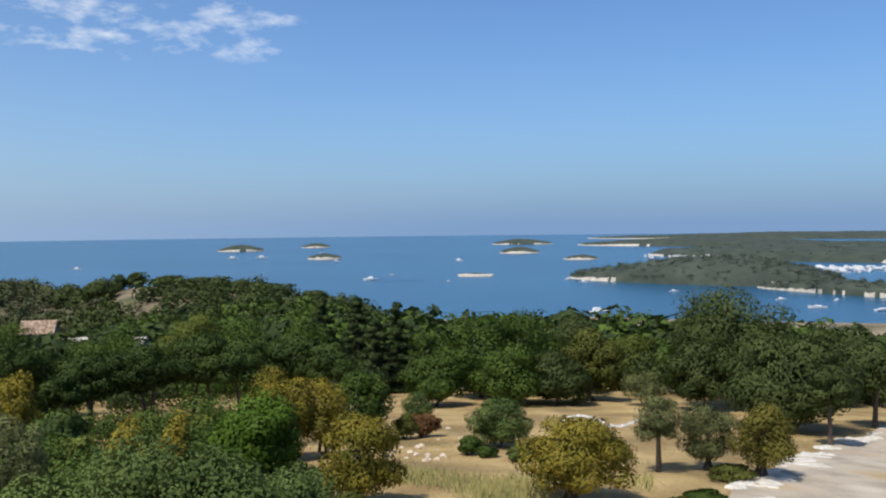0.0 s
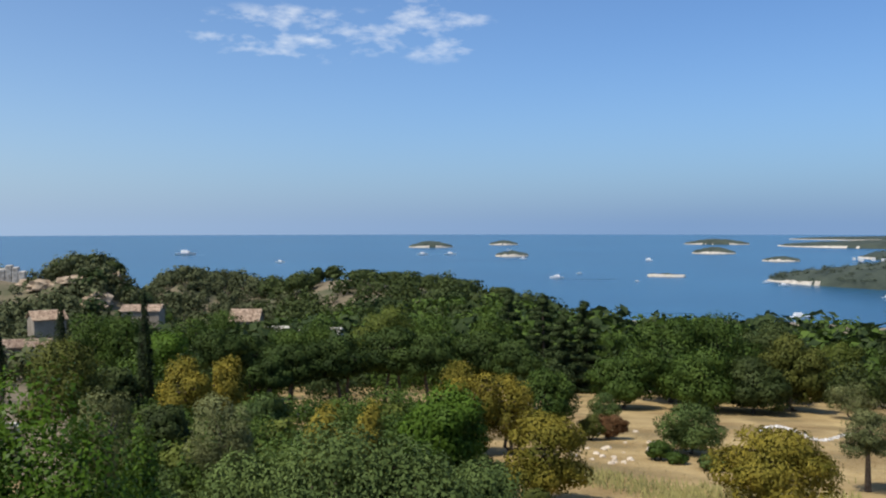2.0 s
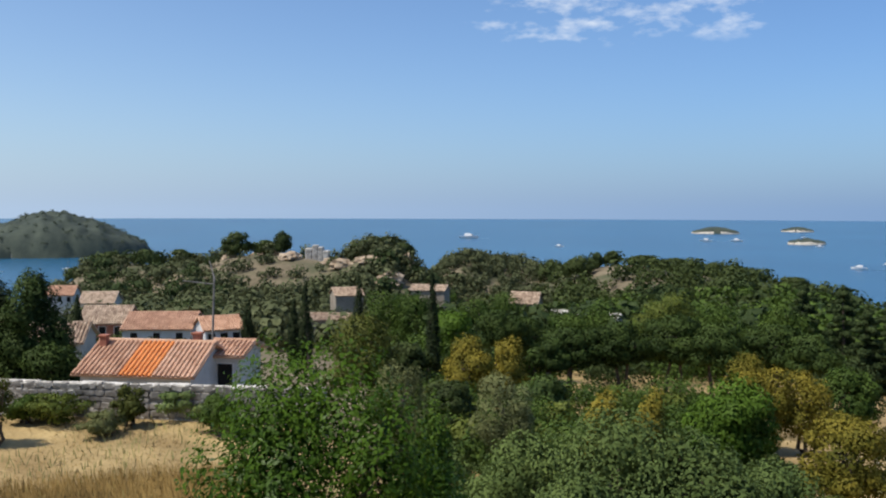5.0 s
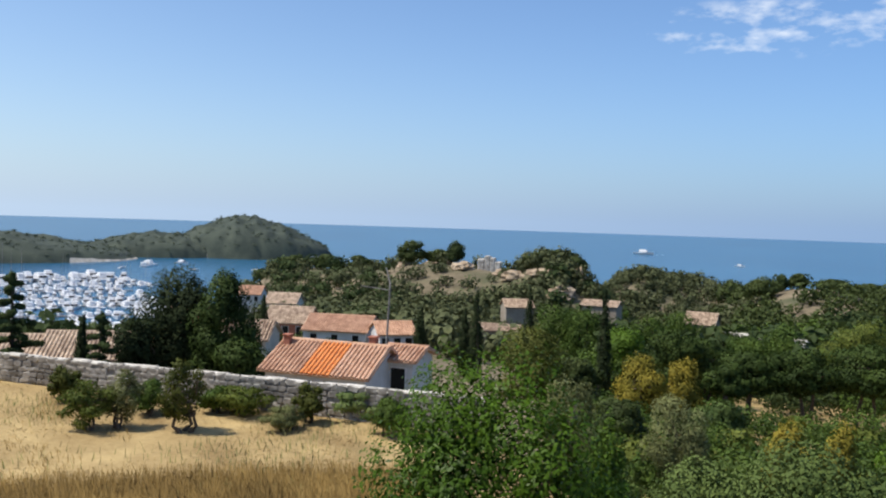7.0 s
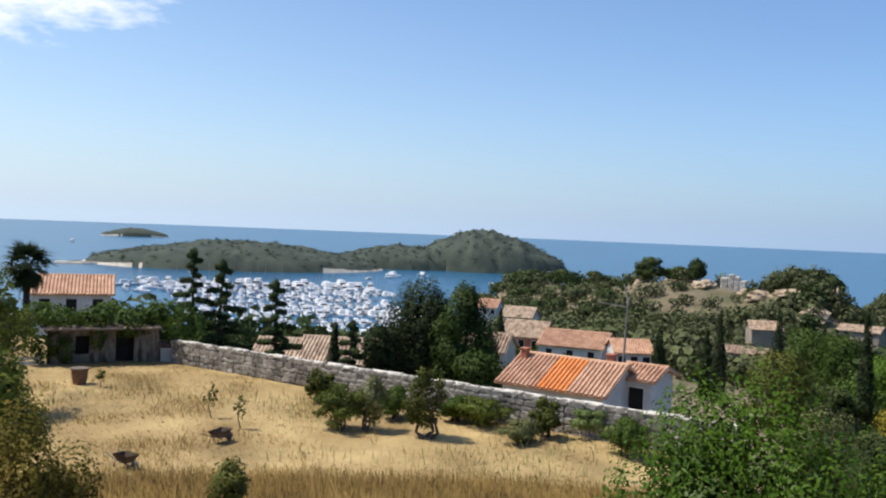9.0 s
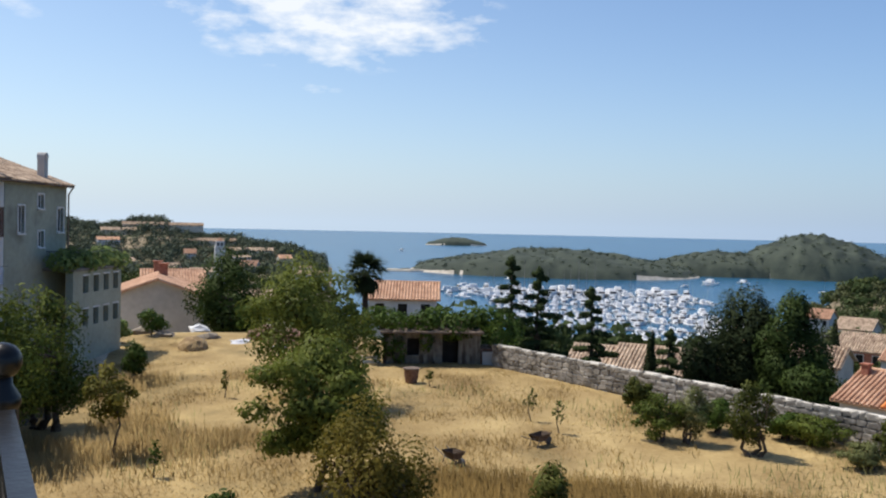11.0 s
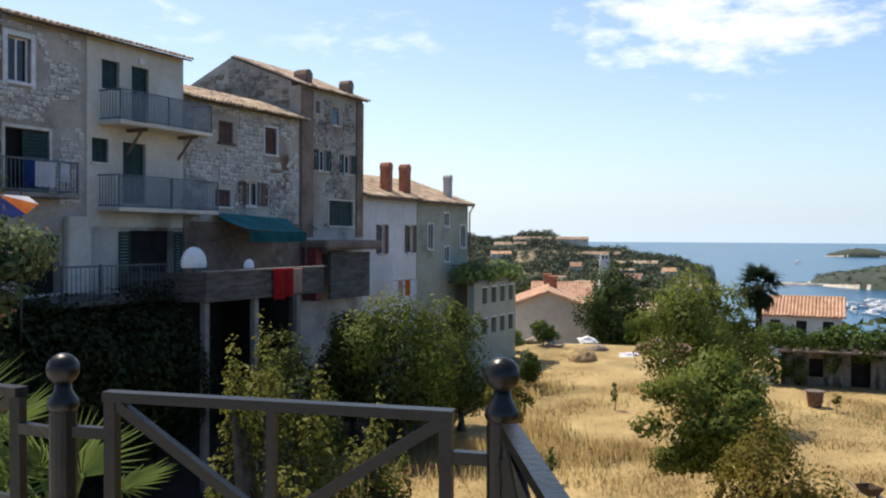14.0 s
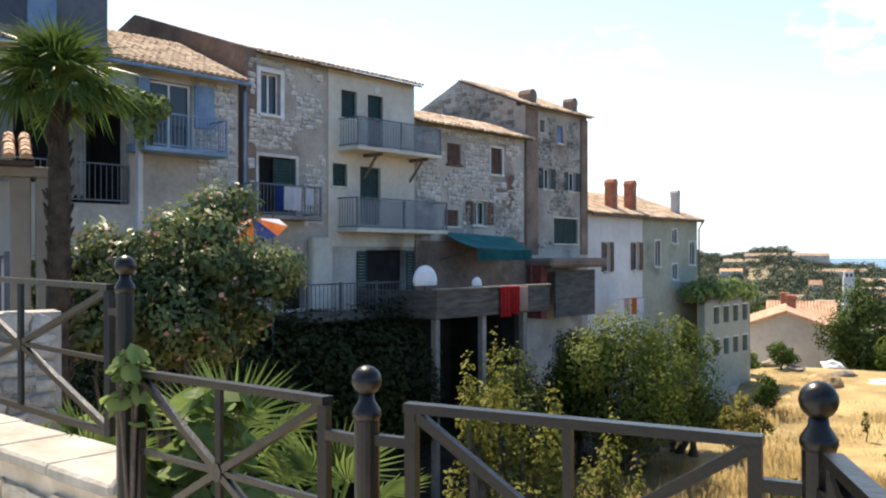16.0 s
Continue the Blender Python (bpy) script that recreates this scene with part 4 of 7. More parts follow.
def wall_mesh(s0, s1, z0, z1, thick, holes):
    """A wall with its front at y = 0 and openings (s0, s1, z0, z1) cut through."""
    ss = sorted({s0, s1, *[h[0] for h in holes], *[h[1] for h in holes]})
    zs = sorted({z0, z1, *[h[2] for h in holes], *[h[3] for h in holes]})
    ss, zs = [s for s in ss if s0 <= s <= s1], [z for z in zs if z0 <= z <= z1]
    bm = bmesh.new()
    cell = {}
    for i in range(len(ss) - 1):
        for j in range(len(zs) - 1):
            cs, cz = (ss[i] + ss[i + 1]) / 2, (zs[j] + zs[j + 1]) / 2
            cell[i, j] = not any(h[0] < cs < h[1] and h[2] < cz < h[3] for h in holes)
    vs = {}

    def v(i, j, back):
        k = (i, j, back)
        if k not in vs:
            vs[k] = bm.verts.new(fp(ss[i], -thick if back else 0, zs[j]))
        return vs[k]

    for (i, j), solid in cell.items():
        if not solid:
            continue
        bm.faces.new((v(i, j, 0), v(i, j + 1, 0), v(i + 1, j + 1, 0), v(i + 1, j, 0)))
        bm.faces.new((v(i, j, 1), v(i + 1, j, 1), v(i + 1, j + 1, 1), v(i, j + 1, 1)))
        for di, dj, a, b in ((-1, 0, (i, j), (i, j + 1)), (1, 0, (i + 1, j + 1), (i + 1, j)), (0, -1, (i + 1, j), (i, j)), (0, 1, (i, j + 1), (i + 1, j + 1))):
            if not cell.get((i + di, j + dj), False):
                bm.faces.new((v(*a, 0), v(*a, 1), v(*b, 1), v(*b, 0)))
    bmesh.ops.recalc_face_normals(bm, faces=bm.faces)
    return bm


def window(h, s0, s1, z0, z1, style="glass", surround=0.0, shutter=None, mat_surround=None, name="window"):
    """A window in its opening: sunk frame and pane, and shutters shut, open or none."""
    # A near-black sheet stands for the unlit room.
    first = h.add(name, sbox(s0, s1, -0.34, -0.30, z0, z1), INNER_SHADE, label="recessed opening backed by a sheet in unlit-room colour")
    f = 0.06
    if style in ("glass", "open"):
        bm = bmesh.new()
        for b in ((s0, s0 + f, z0, z1), (s1 - f, s1, z0, z1), (s0 + f, s1 - f, z0, z0 + f), (s0 + f, s1 - f, z1 - f, z1), ((s0 + s1) / 2 - 0.03, (s0 + s1) / 2 + 0.03, z0 + f, z1 - f)):
            sbox(b[0], b[1], -0.2, -0.14, b[2], b[3], 0.0, bm)
        part("window_frame", bm, FRAME_WHITE, first, "white wooden window frame")
        part("pane", sbox(s0 + f, s1 - f, -0.18, -0.172, z0 + f, z1 - f), GLASS, first)
    if shutter and style == "shut":
        mid = (s0 + s1) / 2
        for a, b in ((s0 + 0.02, mid - 0.012), (mid + 0.012, s1 - 0.02)):
            part("shutter", slatted(a, b, z0 + 0.03, z1 - 0.03, -0.09), shutter, first)
    if shutter and style == "open":
        w = (s1 - s0) / 2
        for a, b in ((s0 - w, s0 - 0.02), (s1 + 0.02, s1 + w)):
            part("shutter", slatted(a, b, z0 + 0.02, z1 - 0.02, 0.03), shutter, first)
    if surround:
        bm = bmesh.new()
        g = surround
        for b in ((s0 - g, s0, z0 - g, z1 + g), (s1, s1 + g, z0 - g, z1 + g), (s0, s1, z1, z1 + g)):
            sbox(b[0], b[1], -0.12, 0.035, b[2], b[3], 0.008, bm)
        part("surround", bm, mat_surround or LIME, first, "pale stone window surround")
    part("sill", sbox(s0 - 0.08, s1 + 0.08, -0.1, 0.09, z0 - 0.09, z0 - 0.002, 0.01), mat_surround or LIME, first)
    return first


def slatted(s0, s1, z0, z1, y):
    """A louvred shutter leaf."""
    bm = bmesh.new()
    f = 0.05
    sbox(s0, s0 + f, y - 0.02, y + 0.02, z0, z1, 0, bm)
    sbox(s1 - f, s1, y - 0.02, y + 0.02, z0, z1, 0, bm)
    sbox(s0 + f, s1 - f, y - 0.02, y + 0.02, z0, z0 + f, 0, bm)
    sbox(s0 + f, s1 - f, y - 0.02, y + 0.02, z1 - f, z1, 0, bm)
    n = max(4, int((z1 - z0) / 0.11))
    for i in range(n):
        z = z0 + f + (z1 - z0 - 2 * f) * i / n
        sbox(s0 + f, s1 - f, y - 0.014, y + 0.010, z + 0.01, z + (z1 - z0 - 2 * f) / n * 0.86, 0, bm)
    return bm


def barrel(length, width, up=1.0):
    """Outline of one half-round tile, lying along y."""
    vs = []
    for y, k in ((0, 1.0), (length, 0.84)):
        for a in (180, 135, 90, 45, 0):
            vs.append((math.cos(radians(a)) * width / 2 * k, y, math.sin(radians(a)) * width * 0.46 * k * up))
    fs = [(i, i + 1, i + 6, i + 5) for i in range(4)] + [(0, 4, 3, 2, 1)]
    return vs, fs


def tiles_mesh(name, across, up_len, mat, seed, width=0.22, course=0.36, gap=0.0):
    """A pitched roof's tiles in the plane x (across), y (up the slope)."""
    rng = random.Random(seed)
    vs, fs = [], []
    tv, tf = barrel(course * 1.18, width * 0.86)
    nx, ny = int(across / width), int(up_len / course)
    for j in range(ny):
        for i in range(nx):
            o = len(vs)
            dx, dy, dz = rng.uniform(-0.012, 0.012), rng.uniform(-0.03, 0.03), rng.uniform(0, 0.02)
            vs += [((i + 0.5) * across / nx + x + dx, j * up_len / ny + y + dy, z + dz + 0.02) for x, y, z in tv]
            fs += [tuple(o + k for k in f) for f in tf]
    return mesh_from(name, vs, fs, mat)


def slope_matrix(corner, along, up):
    """x along the eave, y up the slope, from its lower corner."""
    x, y = Vector(along).normalized(), Vector(up).normalized()
    z = x.cross(y)
    return Matrix(((x.x, y.x, z.x, corner[0]), (x.y, y.y, z.y, corner[1]), (x.z, y.z, z.z, corner[2]), (0, 0, 0, 1)))


def tiled_slope(h, s0, s1, y0, z0, y1, z1, mat, seed, pieces=False, base_mat=None):
    """A roof slope from its eave (y0, z0) up to its ridge (y1, z1), with its tiles."""
    length = math.hypot(y1 - y0, z1 - z0)
    bm = bmesh.new()
    p = [fp(s0, y0, z0), fp(s1, y0, z0), fp(s1, y1, z1), fp(s0, y1, z1)]
    lo = [bm.verts.new(q - Vector((0, 0, 0.06))) for q in p]
    hi = [bm.verts.new(q) for q in p]
    bm.faces.new(hi)
    bm.faces.new(list(reversed(lo)))
    for i in range(4):
        bm.faces.new((lo[i], lo[(i + 1) % 4], hi[(i + 1) % 4], hi[i]))
    bmesh.ops.recalc_face_normals(bm, faces=bm.faces)
    roof = h.add("roof", bm, base_mat or ROOF_BED, label="pitched roof of old clay tiles")
    m = slope_matrix(fp(s0, y0, z0), (-1, 0, 0), (0, y1 - y0, z1 - z0)) @ Matrix.Translation((0, -0.13, 0))
    if pieces:
        tv, tf = barrel(0.43, 0.19)
        me = mesh_from("roof_tile", tv, tf, mat)
        rng = random.Random(seed)
        nx, ny = int((s1 - s0) / 0.22), min(int(length / 0.36), 14)
        for j in range(ny):
            for i in range(nx):
                ob = part("roof_tile", me, None, roof)
                ob.matrix_local = m @ Matrix.Translation(((i + 0.5) * (s1 - s0) / nx + rng.uniform(-0.012, 0.012), j * 0.36 + rng.uniform(-0.03, 0.03), 0.02 + rng.uniform(0, 0.02)))
    else:
        ob = part("roof_tiles", tiles_mesh("roof_tiles", s1 - s0, length, mat, seed), None, roof)
        ob.matrix_local = m
        ob["kind"] = "stuff"
    return roof


STONE_MESHES = []
for k in range(6):
    rng_s = random.Random(500 + k)
    bm = box(-0.5, 0.5, -0.5, 0.5, -0.5, 0.5)
    bmesh.ops.bevel(bm, geom=list(bm.edges), offset=0.13, segments=1, affect="EDGES")
    for v in bm.verts:
        v.co += Vector((rng_s.uniform(-0.14, 0.14), rng_s.uniform(-0.12, 0.12), rng_s.uniform(-0.14, 0.14)))
    STONE_MESHES.append(bm)


def stone_layout(s0, s1, z0, z1, holes, seed, size=0.3, cover=0.9, bare=-9.0):
    """Uneven courses of rubble: centre, half-length and half-height of each stone."""
    rng = random.Random(seed)
    z, out = z0, []
    while z < z1 - 0.1:
        hgt = rng.uniform(0.55, 0.95) * size
        s = s0 + rng.uniform(0, 0.1)
        while s < s1 - 0.1:
            w = rng.uniform(0.7, 1.7) * size
            if rng.random() < cover and noise.noise(Vector((s * 0.7, z * 0.7, seed))) > bare and s + w < s1 and not any(s + w > h[0] - 0.12 and s < h[1] + 0.12 and z + hgt > h[2] - 0.14 and z < h[3] + 0.14 for h in holes):
                out.append((s + w / 2, z + hgt / 2 + rng.uniform(-0.02, 0.02), w * 0.94, hgt * rng.uniform(0.72, 1.0)))
            s += w
        z += hgt
    return out


def stones_joined(name, layout, mat, seed, y=0.0, depth=0.09):
    rng = random.Random(seed)
    vs, fs = [], []
    for s, z, w, hgt in layout:
        src = rng.choice(STONE_MESHES)
        src.verts.ensure_lookup_table()
        o = len(vs)
        tilt = rng.uniform(-0.16, 0.16)
        for v in src.verts:
            vs.append((-s + v.co.x * w, y + v.co.y * depth, z + v.co.z * hgt + v.co.x * w * tilt))
        fs += [tuple(o + v.index for v in f.verts) for f in src.faces]
    return mesh_from(name, vs, fs, mat)


STONE_SHARED = []
for bm in STONE_MESHES:
    bm.verts.index_update()
    me = bpy.data.meshes.new("stone")
    bm.to_mesh(me)
    me.materials.append(STONE)
    STONE_SHARED.append(me)


def stones_as_pieces(h, wall, layout, seed, depth=0.09):
    rng = random.Random(seed)
    for s, z, w, hgt in layout:
        ob = part("stone", rng.choice(STONE_SHARED), None, wall)
        ob.matrix_local = Matrix.Translation(fp(s, 0.0, z)) @ pose(0, 0, 0, 0, rng.uniform(-9, 9), 0) @ Matrix.Diagonal((w, depth, hgt, 1))


STONE_DARK = material("weathered_wall_stone", (0.15, 0.137, 0.118), (0.50, 0.465, 0.41), 1.2, 0.92, 0.9, fine=6, island=0.4)
DARK_SHARED = []
for me in STONE_SHARED:
    me = me.copy()
    me.materials[0] = STONE_DARK
    DARK_SHARED.append(me)
BAR = {}


def bar_mesh(high, mat):
    key = (round(high, 2), mat.name)
    if key not in BAR:
        me = bpy.data.meshes.new("baluster")
        bm = box(-0.008, 0.008, -0.008, 0.008, 0, high)
        bm.to_mesh(me)
        bm.free()
        me.materials.append(mat)
        BAR[key] = me
    return BAR[key]


def railing(h, s0, s1, y0, y1, z0, z1, mat, step=0.13, parent=None):
    """A balcony railing on three sides: rails, posts and thin balusters."""
    bm = bmesh.new()
    for z in (z0 + 0.06, z1):
        sbox(s0, s1, y1 - 0.02, y1 + 0.02, z - 0.02, z + 0.02, 0, bm)
        for s in (s0, s1):
            sbox(s - 0.02, s + 0.02, y0, y1, z - 0.02, z + 0.02, 0, bm)
    for s in (s0, (s0 + s1) / 2, s1):
        sbox(s - 0.025, s + 0.025, y1 - 0.025, y1 + 0.025, z0, z1 + 0.02, 0, bm)
    if parent:
        part("railing", bm, mat, parent)
        under = parent
    else:
        under = h.add("railing", bm, mat, label="thin iron balcony railing")
    me = bar_mesh(z1 - z0 - 0.08, mat)
    n = int((s1 - s0) / step)
    spots = [(s0 + (s1 - s0) * i / n, y1) for i in range(1, n)]
    spots += [(s, y0 + i * step) for s in (s0, s1) for i in range(1, int((y1 - y0) / step))]
    for s, y in spots:
        o = part("baluster", me, None, under)
        o.location = fp(s, y, z0 + 0.07)


def screen_material():
    """Thin woven screen, half see-through."""
    m = bpy.data.materials.new("woven_screen")
    m.use_nodes = True
    t = m.node_tree
    bs = t.nodes["Principled BSDF"]
    bs.inputs["Base Color"].default_value = (0.30, 0.35, 0.40, 1)
    bs.inputs["Roughness"].default_value = 0.6
    tr, mx = t.nodes.new("ShaderNodeBsdfTransparent"), t.nodes.new("ShaderNodeMixShader")
    mx.inputs[0].default_value = 0.3
    t.links.new(tr.outputs[0], mx.inputs[1])
    t.links.new(bs.outputs[0], mx.inputs[2])
    t.links.new(mx.outputs[0], t.nodes["Material Output"].inputs[0])
    return m


SCREEN = screen_material()


def balcony(h, s0, s1, y1, z0, rail_h, mat_slab, mat_rail, label, struts=(), screened=False):
    slab = h.add("balcony", sbox(s0, s1, 0.0, y1, z0 - 0.14, z0, 0.02), mat_slab, label=label)
    railing(h, s0 + 0.05, s1 - 0.05, 0.0, y1 - 0.05, z0, z0 + rail_h, mat_rail, parent=slab)
    if screened:
        for a, b in ((s0 + 0.1, (s0 + s1) / 2 - 0.05), ((s0 + s1) / 2 + 0.05, s1 - 0.1)):
            part("screen", sbox(a, b, y1 - 0.09, y1 - 0.085, z0 + 0.1, z0 + rail_h - 0.05), SCREEN, slab, "grey woven screen")
    for s in struts:
        bm = sbox(s - 0.05, s + 0.05, 0.0, y1 - 0.1, z0 - 0.26, z0 - 0.15)
        tube([fp(s, 0.02, z0 - 1.0), fp(s, y1 - 0.35, z0 - 0.22)], 0.05, 4, bm)
        part("strut", bm, WOOD, slab, "dark timber strut")
    return slab


def chimney(h, s, y, z0, z1, w, mat, arched=True):
    c = h.add("chimney", sbox(s - w / 2, s + w / 2, y - w / 2, y + w / 2, z0, z1 - 0.3, 0.02), mat, label="square chimney with an arched clay cap")
    bm = bmesh.new()
    for ds in (-1, 1):
        sbox(s + ds * w * 0.38 - 0.05, s + ds * w * 0.38 + 0.05, y - w / 2, y + w / 2, z1 - 0.302, z1 - 0.1, 0, bm)
    tube([fp(s, y - w * 0.55, z1 - 0.1), fp(s, y + w * 0.55, z1 - 0.1)], w * 0.5, 10, bm)
    part("cap", bm, mat, c)
    return c


def side_wall(h, s, y0, z_eave, y_ridge, z_ridge, y1, z_back, z0, mat, thick=0.4, name="side_wall"):
    """A gable wall in the plane s, from its front edge back."""
    prof = [(y0, z0), (y0, z_eave), (y_ridge, z_ridge), (y1, z_back), (y1, z0)]
    bm = bmesh.new()
    a = [bm.verts.new(fp(s, y, z)) for y, z in prof]
    b = [bm.verts.new(fp(s + thick, y, z)) for y, z in prof]
    bm.faces.new(a)
    bm.faces.new(list(reversed(b)))
    for i in range(5):
        bm.faces.new((a[i], b[i], b[(i + 1) % 5], a[(i + 1) % 5]))
    bmesh.ops.recalc_face_normals(bm, faces=bm.faces)
    return h.add(name, bm, mat, label="weathered stone gable wall")


BASE = -7.2
# house with the blue balcony
h0 = House("low stone house with a blue balcony and tiled roof", -9.0, -0.25, BASE)
g = [(-3.35, -1.95, 4.28, 6.25), (-8.6, -4.0, 2.62, 5.75)]
w = h0.add("wall", wall_mesh(-9.0, -0.3, BASE, 6.70, 0.45, g), MORTAR, label="rubble stone front wall")
stones_as_pieces(h0, w, stone_layout(-1.85, -0.3, 1.0, 6.4, g, 1, 0.24, 0.85), 2)
win = window(h0, *g[0], style="glass", surround=0.0, name="balcony_door")
for a, b in ((-3.75, -3.38), (-1.9, -1.2)):
    part("shutter", sbox(a, b, 0.03, 0.07, 5.0, 6.28, 0.01), BLUE_PAINT, win, "pale blue open shutter")
# Loggia walls are near-black: its inner shade is in their colour.
h0.add("loggia_wall", sbox(-8.9, -3.7, -2.6, -2.5, 2.3, 6.2), INNER_SHADE)
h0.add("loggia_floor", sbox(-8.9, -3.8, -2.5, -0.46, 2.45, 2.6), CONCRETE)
h0.add("loggia_side", sbox(-3.85, -3.7, -2.5, -0.46, 2.4, 6.2), INNER_SHADE)
tiled_slope(h0, -9.0, -0.25, 0.45, 6.58, -3.7, 8.41, TILE_OLD, 3, True)
h0.add("back_wall", sbox(-9.0, -0.3, -8.2, -7.8, BASE, 6.8), MORTAR)
bal = balcony(h0, -4.1, -1.35, 1.0, 4.22, 0.95, BLUE_PAINT, BLUE_PAINT, "blue painted balcony with a thin railing")
h0.add("gutter", tube([fp(-9.0, 0.52, 6.5), fp(-0.2, 0.52, 6.48)], 0.06, 8), BLUE_PAINT)
h0.add("downpipe", tube([fp(-0.2, 0.52, 6.46), fp(-0.12, 0.1, 6.3), fp(-0.12, 0.1, -2.0)], 0.05, 8), BLUE_PAINT, label="blue downpipe between two houses")
h0.add("side_wall", sbox(-9.0, -8.6, -8.0, -0.45, BASE, 6.6), MORTAR)

# four storey house with three balconies
h1 = House("tall stone and plaster house with three balconies", 0, 7.75, BASE)
g = [(0.56, 1.35, 5.74, 7.08), (0.47, 2.0, 2.45, 4.38), (4.0, 4.75, 6.02, 6.98), (5.28, 6.06, 4.97, 6.98), (3.6, 4.28, 3.6, 4.38), (4.9, 5.92, 2.3, 4.36), (5.25, 7.3, -0.62, 1.38), (1.0, 2.4, -0.6, 1.2)]
w = h1.add("wall", wall_mesh(0.4, 7.75, -0.9, 7.66, 0.45, g), MORTAR_DARK, label="weathered stone front wall")
stones_as_pieces(h1, w, stone_layout(0.05, 3.38, 2.2, 7.5, g, 4, 0.21, 0.85, -0.12)[:299], 5)
h1.add("plaster", wall_mesh(3.4, 7.74, 1.5, 7.63, 0.04, [(a - 0.001, b + 0.001, c - 0.001, d + 0.001) for a, b, c, d in g[2:6]]), CREAM, label="cream plastered part of the front").location = -h1.base + Vector((0, 0.045, 0))
window(h1, *g[0], style="glass", surround=0.16, mat_surround=FRAME_WHITE)
d = window(h1, *g[1], style="dark", name="balcony_door", surround=0.1, mat_surround=LIME)
part("shutter", slatted(1.1, 1.95, 2.5, 4.32, -0.05), SHUTTER_GREEN, d, "dark green shutter")
window(h1, *g[2], style="shut", shutter=SHUTTER_GREEN)
window(h1, *g[3], style="shut", shutter=SHUTTER_GREEN, name="balcony_door")
window(h1, *g[4], style="shut", shutter=SHUTTER_GREEN, surround=0.07, mat_surround=CREAM)
window(h1, *g[5], style="shut", shutter=SHUTTER_GREEN, name="balcony_door")
d = window(h1, *g[6], style="dark", name="patio_door")
for a, b in ((4.75, 5.22), (7.3, 7.7)):
    part("shutter", slatted(a, b, -0.6, 1.34, 0.04), SHUTTER_GREEN, d, "dark green shutter")
window(h1, *g[7], style="dark", name="patio_door")
h1.add("vent", tube([fp(5.7, 0.0, 7.2), fp(5.7, 0.09, 7.2)], 0.13, 12), FRAME_WHITE, label="round white wall vent")
tiled_slope(h1, 0.42, 7.85, 0.35, 7.60, -6.7, 9.62, TILE_OLD, 6)
side_wall(h1, 0.0, -0.0, 7.78, -6.7, 9.98, -13, 8.0, -0.9, BROWN_PLASTER)
side_wall(h1, 7.3, -0.46, 7.76, -6.7, 9.56, -13, 8.0, -0.9, MORTAR)
balcony(h1, -0.45, 2.35, 0.95, 2.46, 0.95, CONCRETE, GREY_IRON, "small stone balcony with a thin iron railing")
balcony(h1, 3.85, 8.2, 1.05, 4.95, 0.98, CREAM, GREY_IRON, "long cream balcony on timber struts", (5.1, 7.5), True)
balcony(h1, 3.8, 8.55, 1.05, 2.12, 1.05, CREAM, GREY_IRON, "long cream balcony with an iron railing", (), True)
h1.add("buttress", sbox(2.5, 3.4, 0.0, 0.28, -0.66, 1.8, 0.05), CREAM, label="flaking plaster buttress")

# low stone house
h2 = House("stone house with brown shutters and a teal awning", 7.8, 14.9, BASE)
g = [(9.7, 10.55, 4.84, 5.66), (12.5, 13.3, 4.62, 5.72), (11.3, 12.2, 2.42, 3.42), (9.5, 10.4, 2.35, 3.0), (8.4, 9.6, -0.6, 1.3), (12.4, 13.3, -0.3, 0.7)]
w = h2.add("wall", wall_mesh(7.8, 14.9, -0.9, 6.36, 0.45, g), MORTAR_DARK, label="rubble stone front wall")
lay = stone_layout(7.85, 14.85, 1.8, 6.25, g, 7, 0.215, 0.85, -0.3)
stones_as_pieces(h2, w, lay[-290:], 8)
ob = part("rubble", stones_joined("rubble", lay[:-290], STONE, 17), None, w)
ob["kind"] = "stuff"
window(h2, *g[0], style="shut", shutter=SHUTTER_BROWN, mat_surround=SHUTTER_BROWN)
window(h2, *g[1], style="shut", surround=0.09, shutter=SHUTTER_BROWN, mat_surround=FRAME_WHITE)
window(h2, *g[2], style="open", shutter=SHUTTER_BROWN, surround=0.06)
window(h2, *g[3], style="shut", shutter=SHUTTER_BROWN)
window(h2, *g[4], style="dark", name="patio_door")
window(h2, *g[5], style="glass")
h2.add("ground_wall", sbox(7.8, 14.9, 0.0, 0.05, -0.6, 1.75), BROWN_PLASTER, label="brown plastered ground floor")
tiled_slope(h2, 7.8, 15.0, 0.42, 6.27, -2.0, 7.13, TILE_OLD, 9)
h2.add("back_wall", sbox(7.8, 14.9, -4.4, -4.0, -0.9, 6.3), MORTAR)

# undercroft below both houses, its deep shade put into near-black walls
h2.add("undercroft_wall", sbox(-0.2, 15.0, -4.4, -4.0, BASE, -0.9), SHADED_EARTH)
h2.add("floor_slab", sbox(-0.2, 15.0, -4.0, -0.02, -1.15, -0.91), SHADED_EARTH)
h2.add("undercroft_side", sbox(14.6, 15.0, -4.0, -0.3, BASE, -1.15), SHADED_EARTH)
h2.add("undercroft_side", sbox(-0.25, 0.0, -4.0, -0.3, BASE, -1.15), SHADED_EARTH)

# tall narrow house
h3 = House("tall narrow stone house with brown plaster strips", 15.0, 20.1, BASE)
g = [(16.15, 16.5, 6.75, 7.3), (17.5, 18.0, 6.4, 7.2), (16.35, 17.0, 4.2, 5.15), (18.4, 19.1, 4.2, 5.1), (17.2, 19.25, 1.72, 2.88)]
w = h3.add("wall", wall_mesh(15.0, 20.1, BASE, 7.84, 0.5, g), MORTAR_DARK, label="weathered stone front wall")
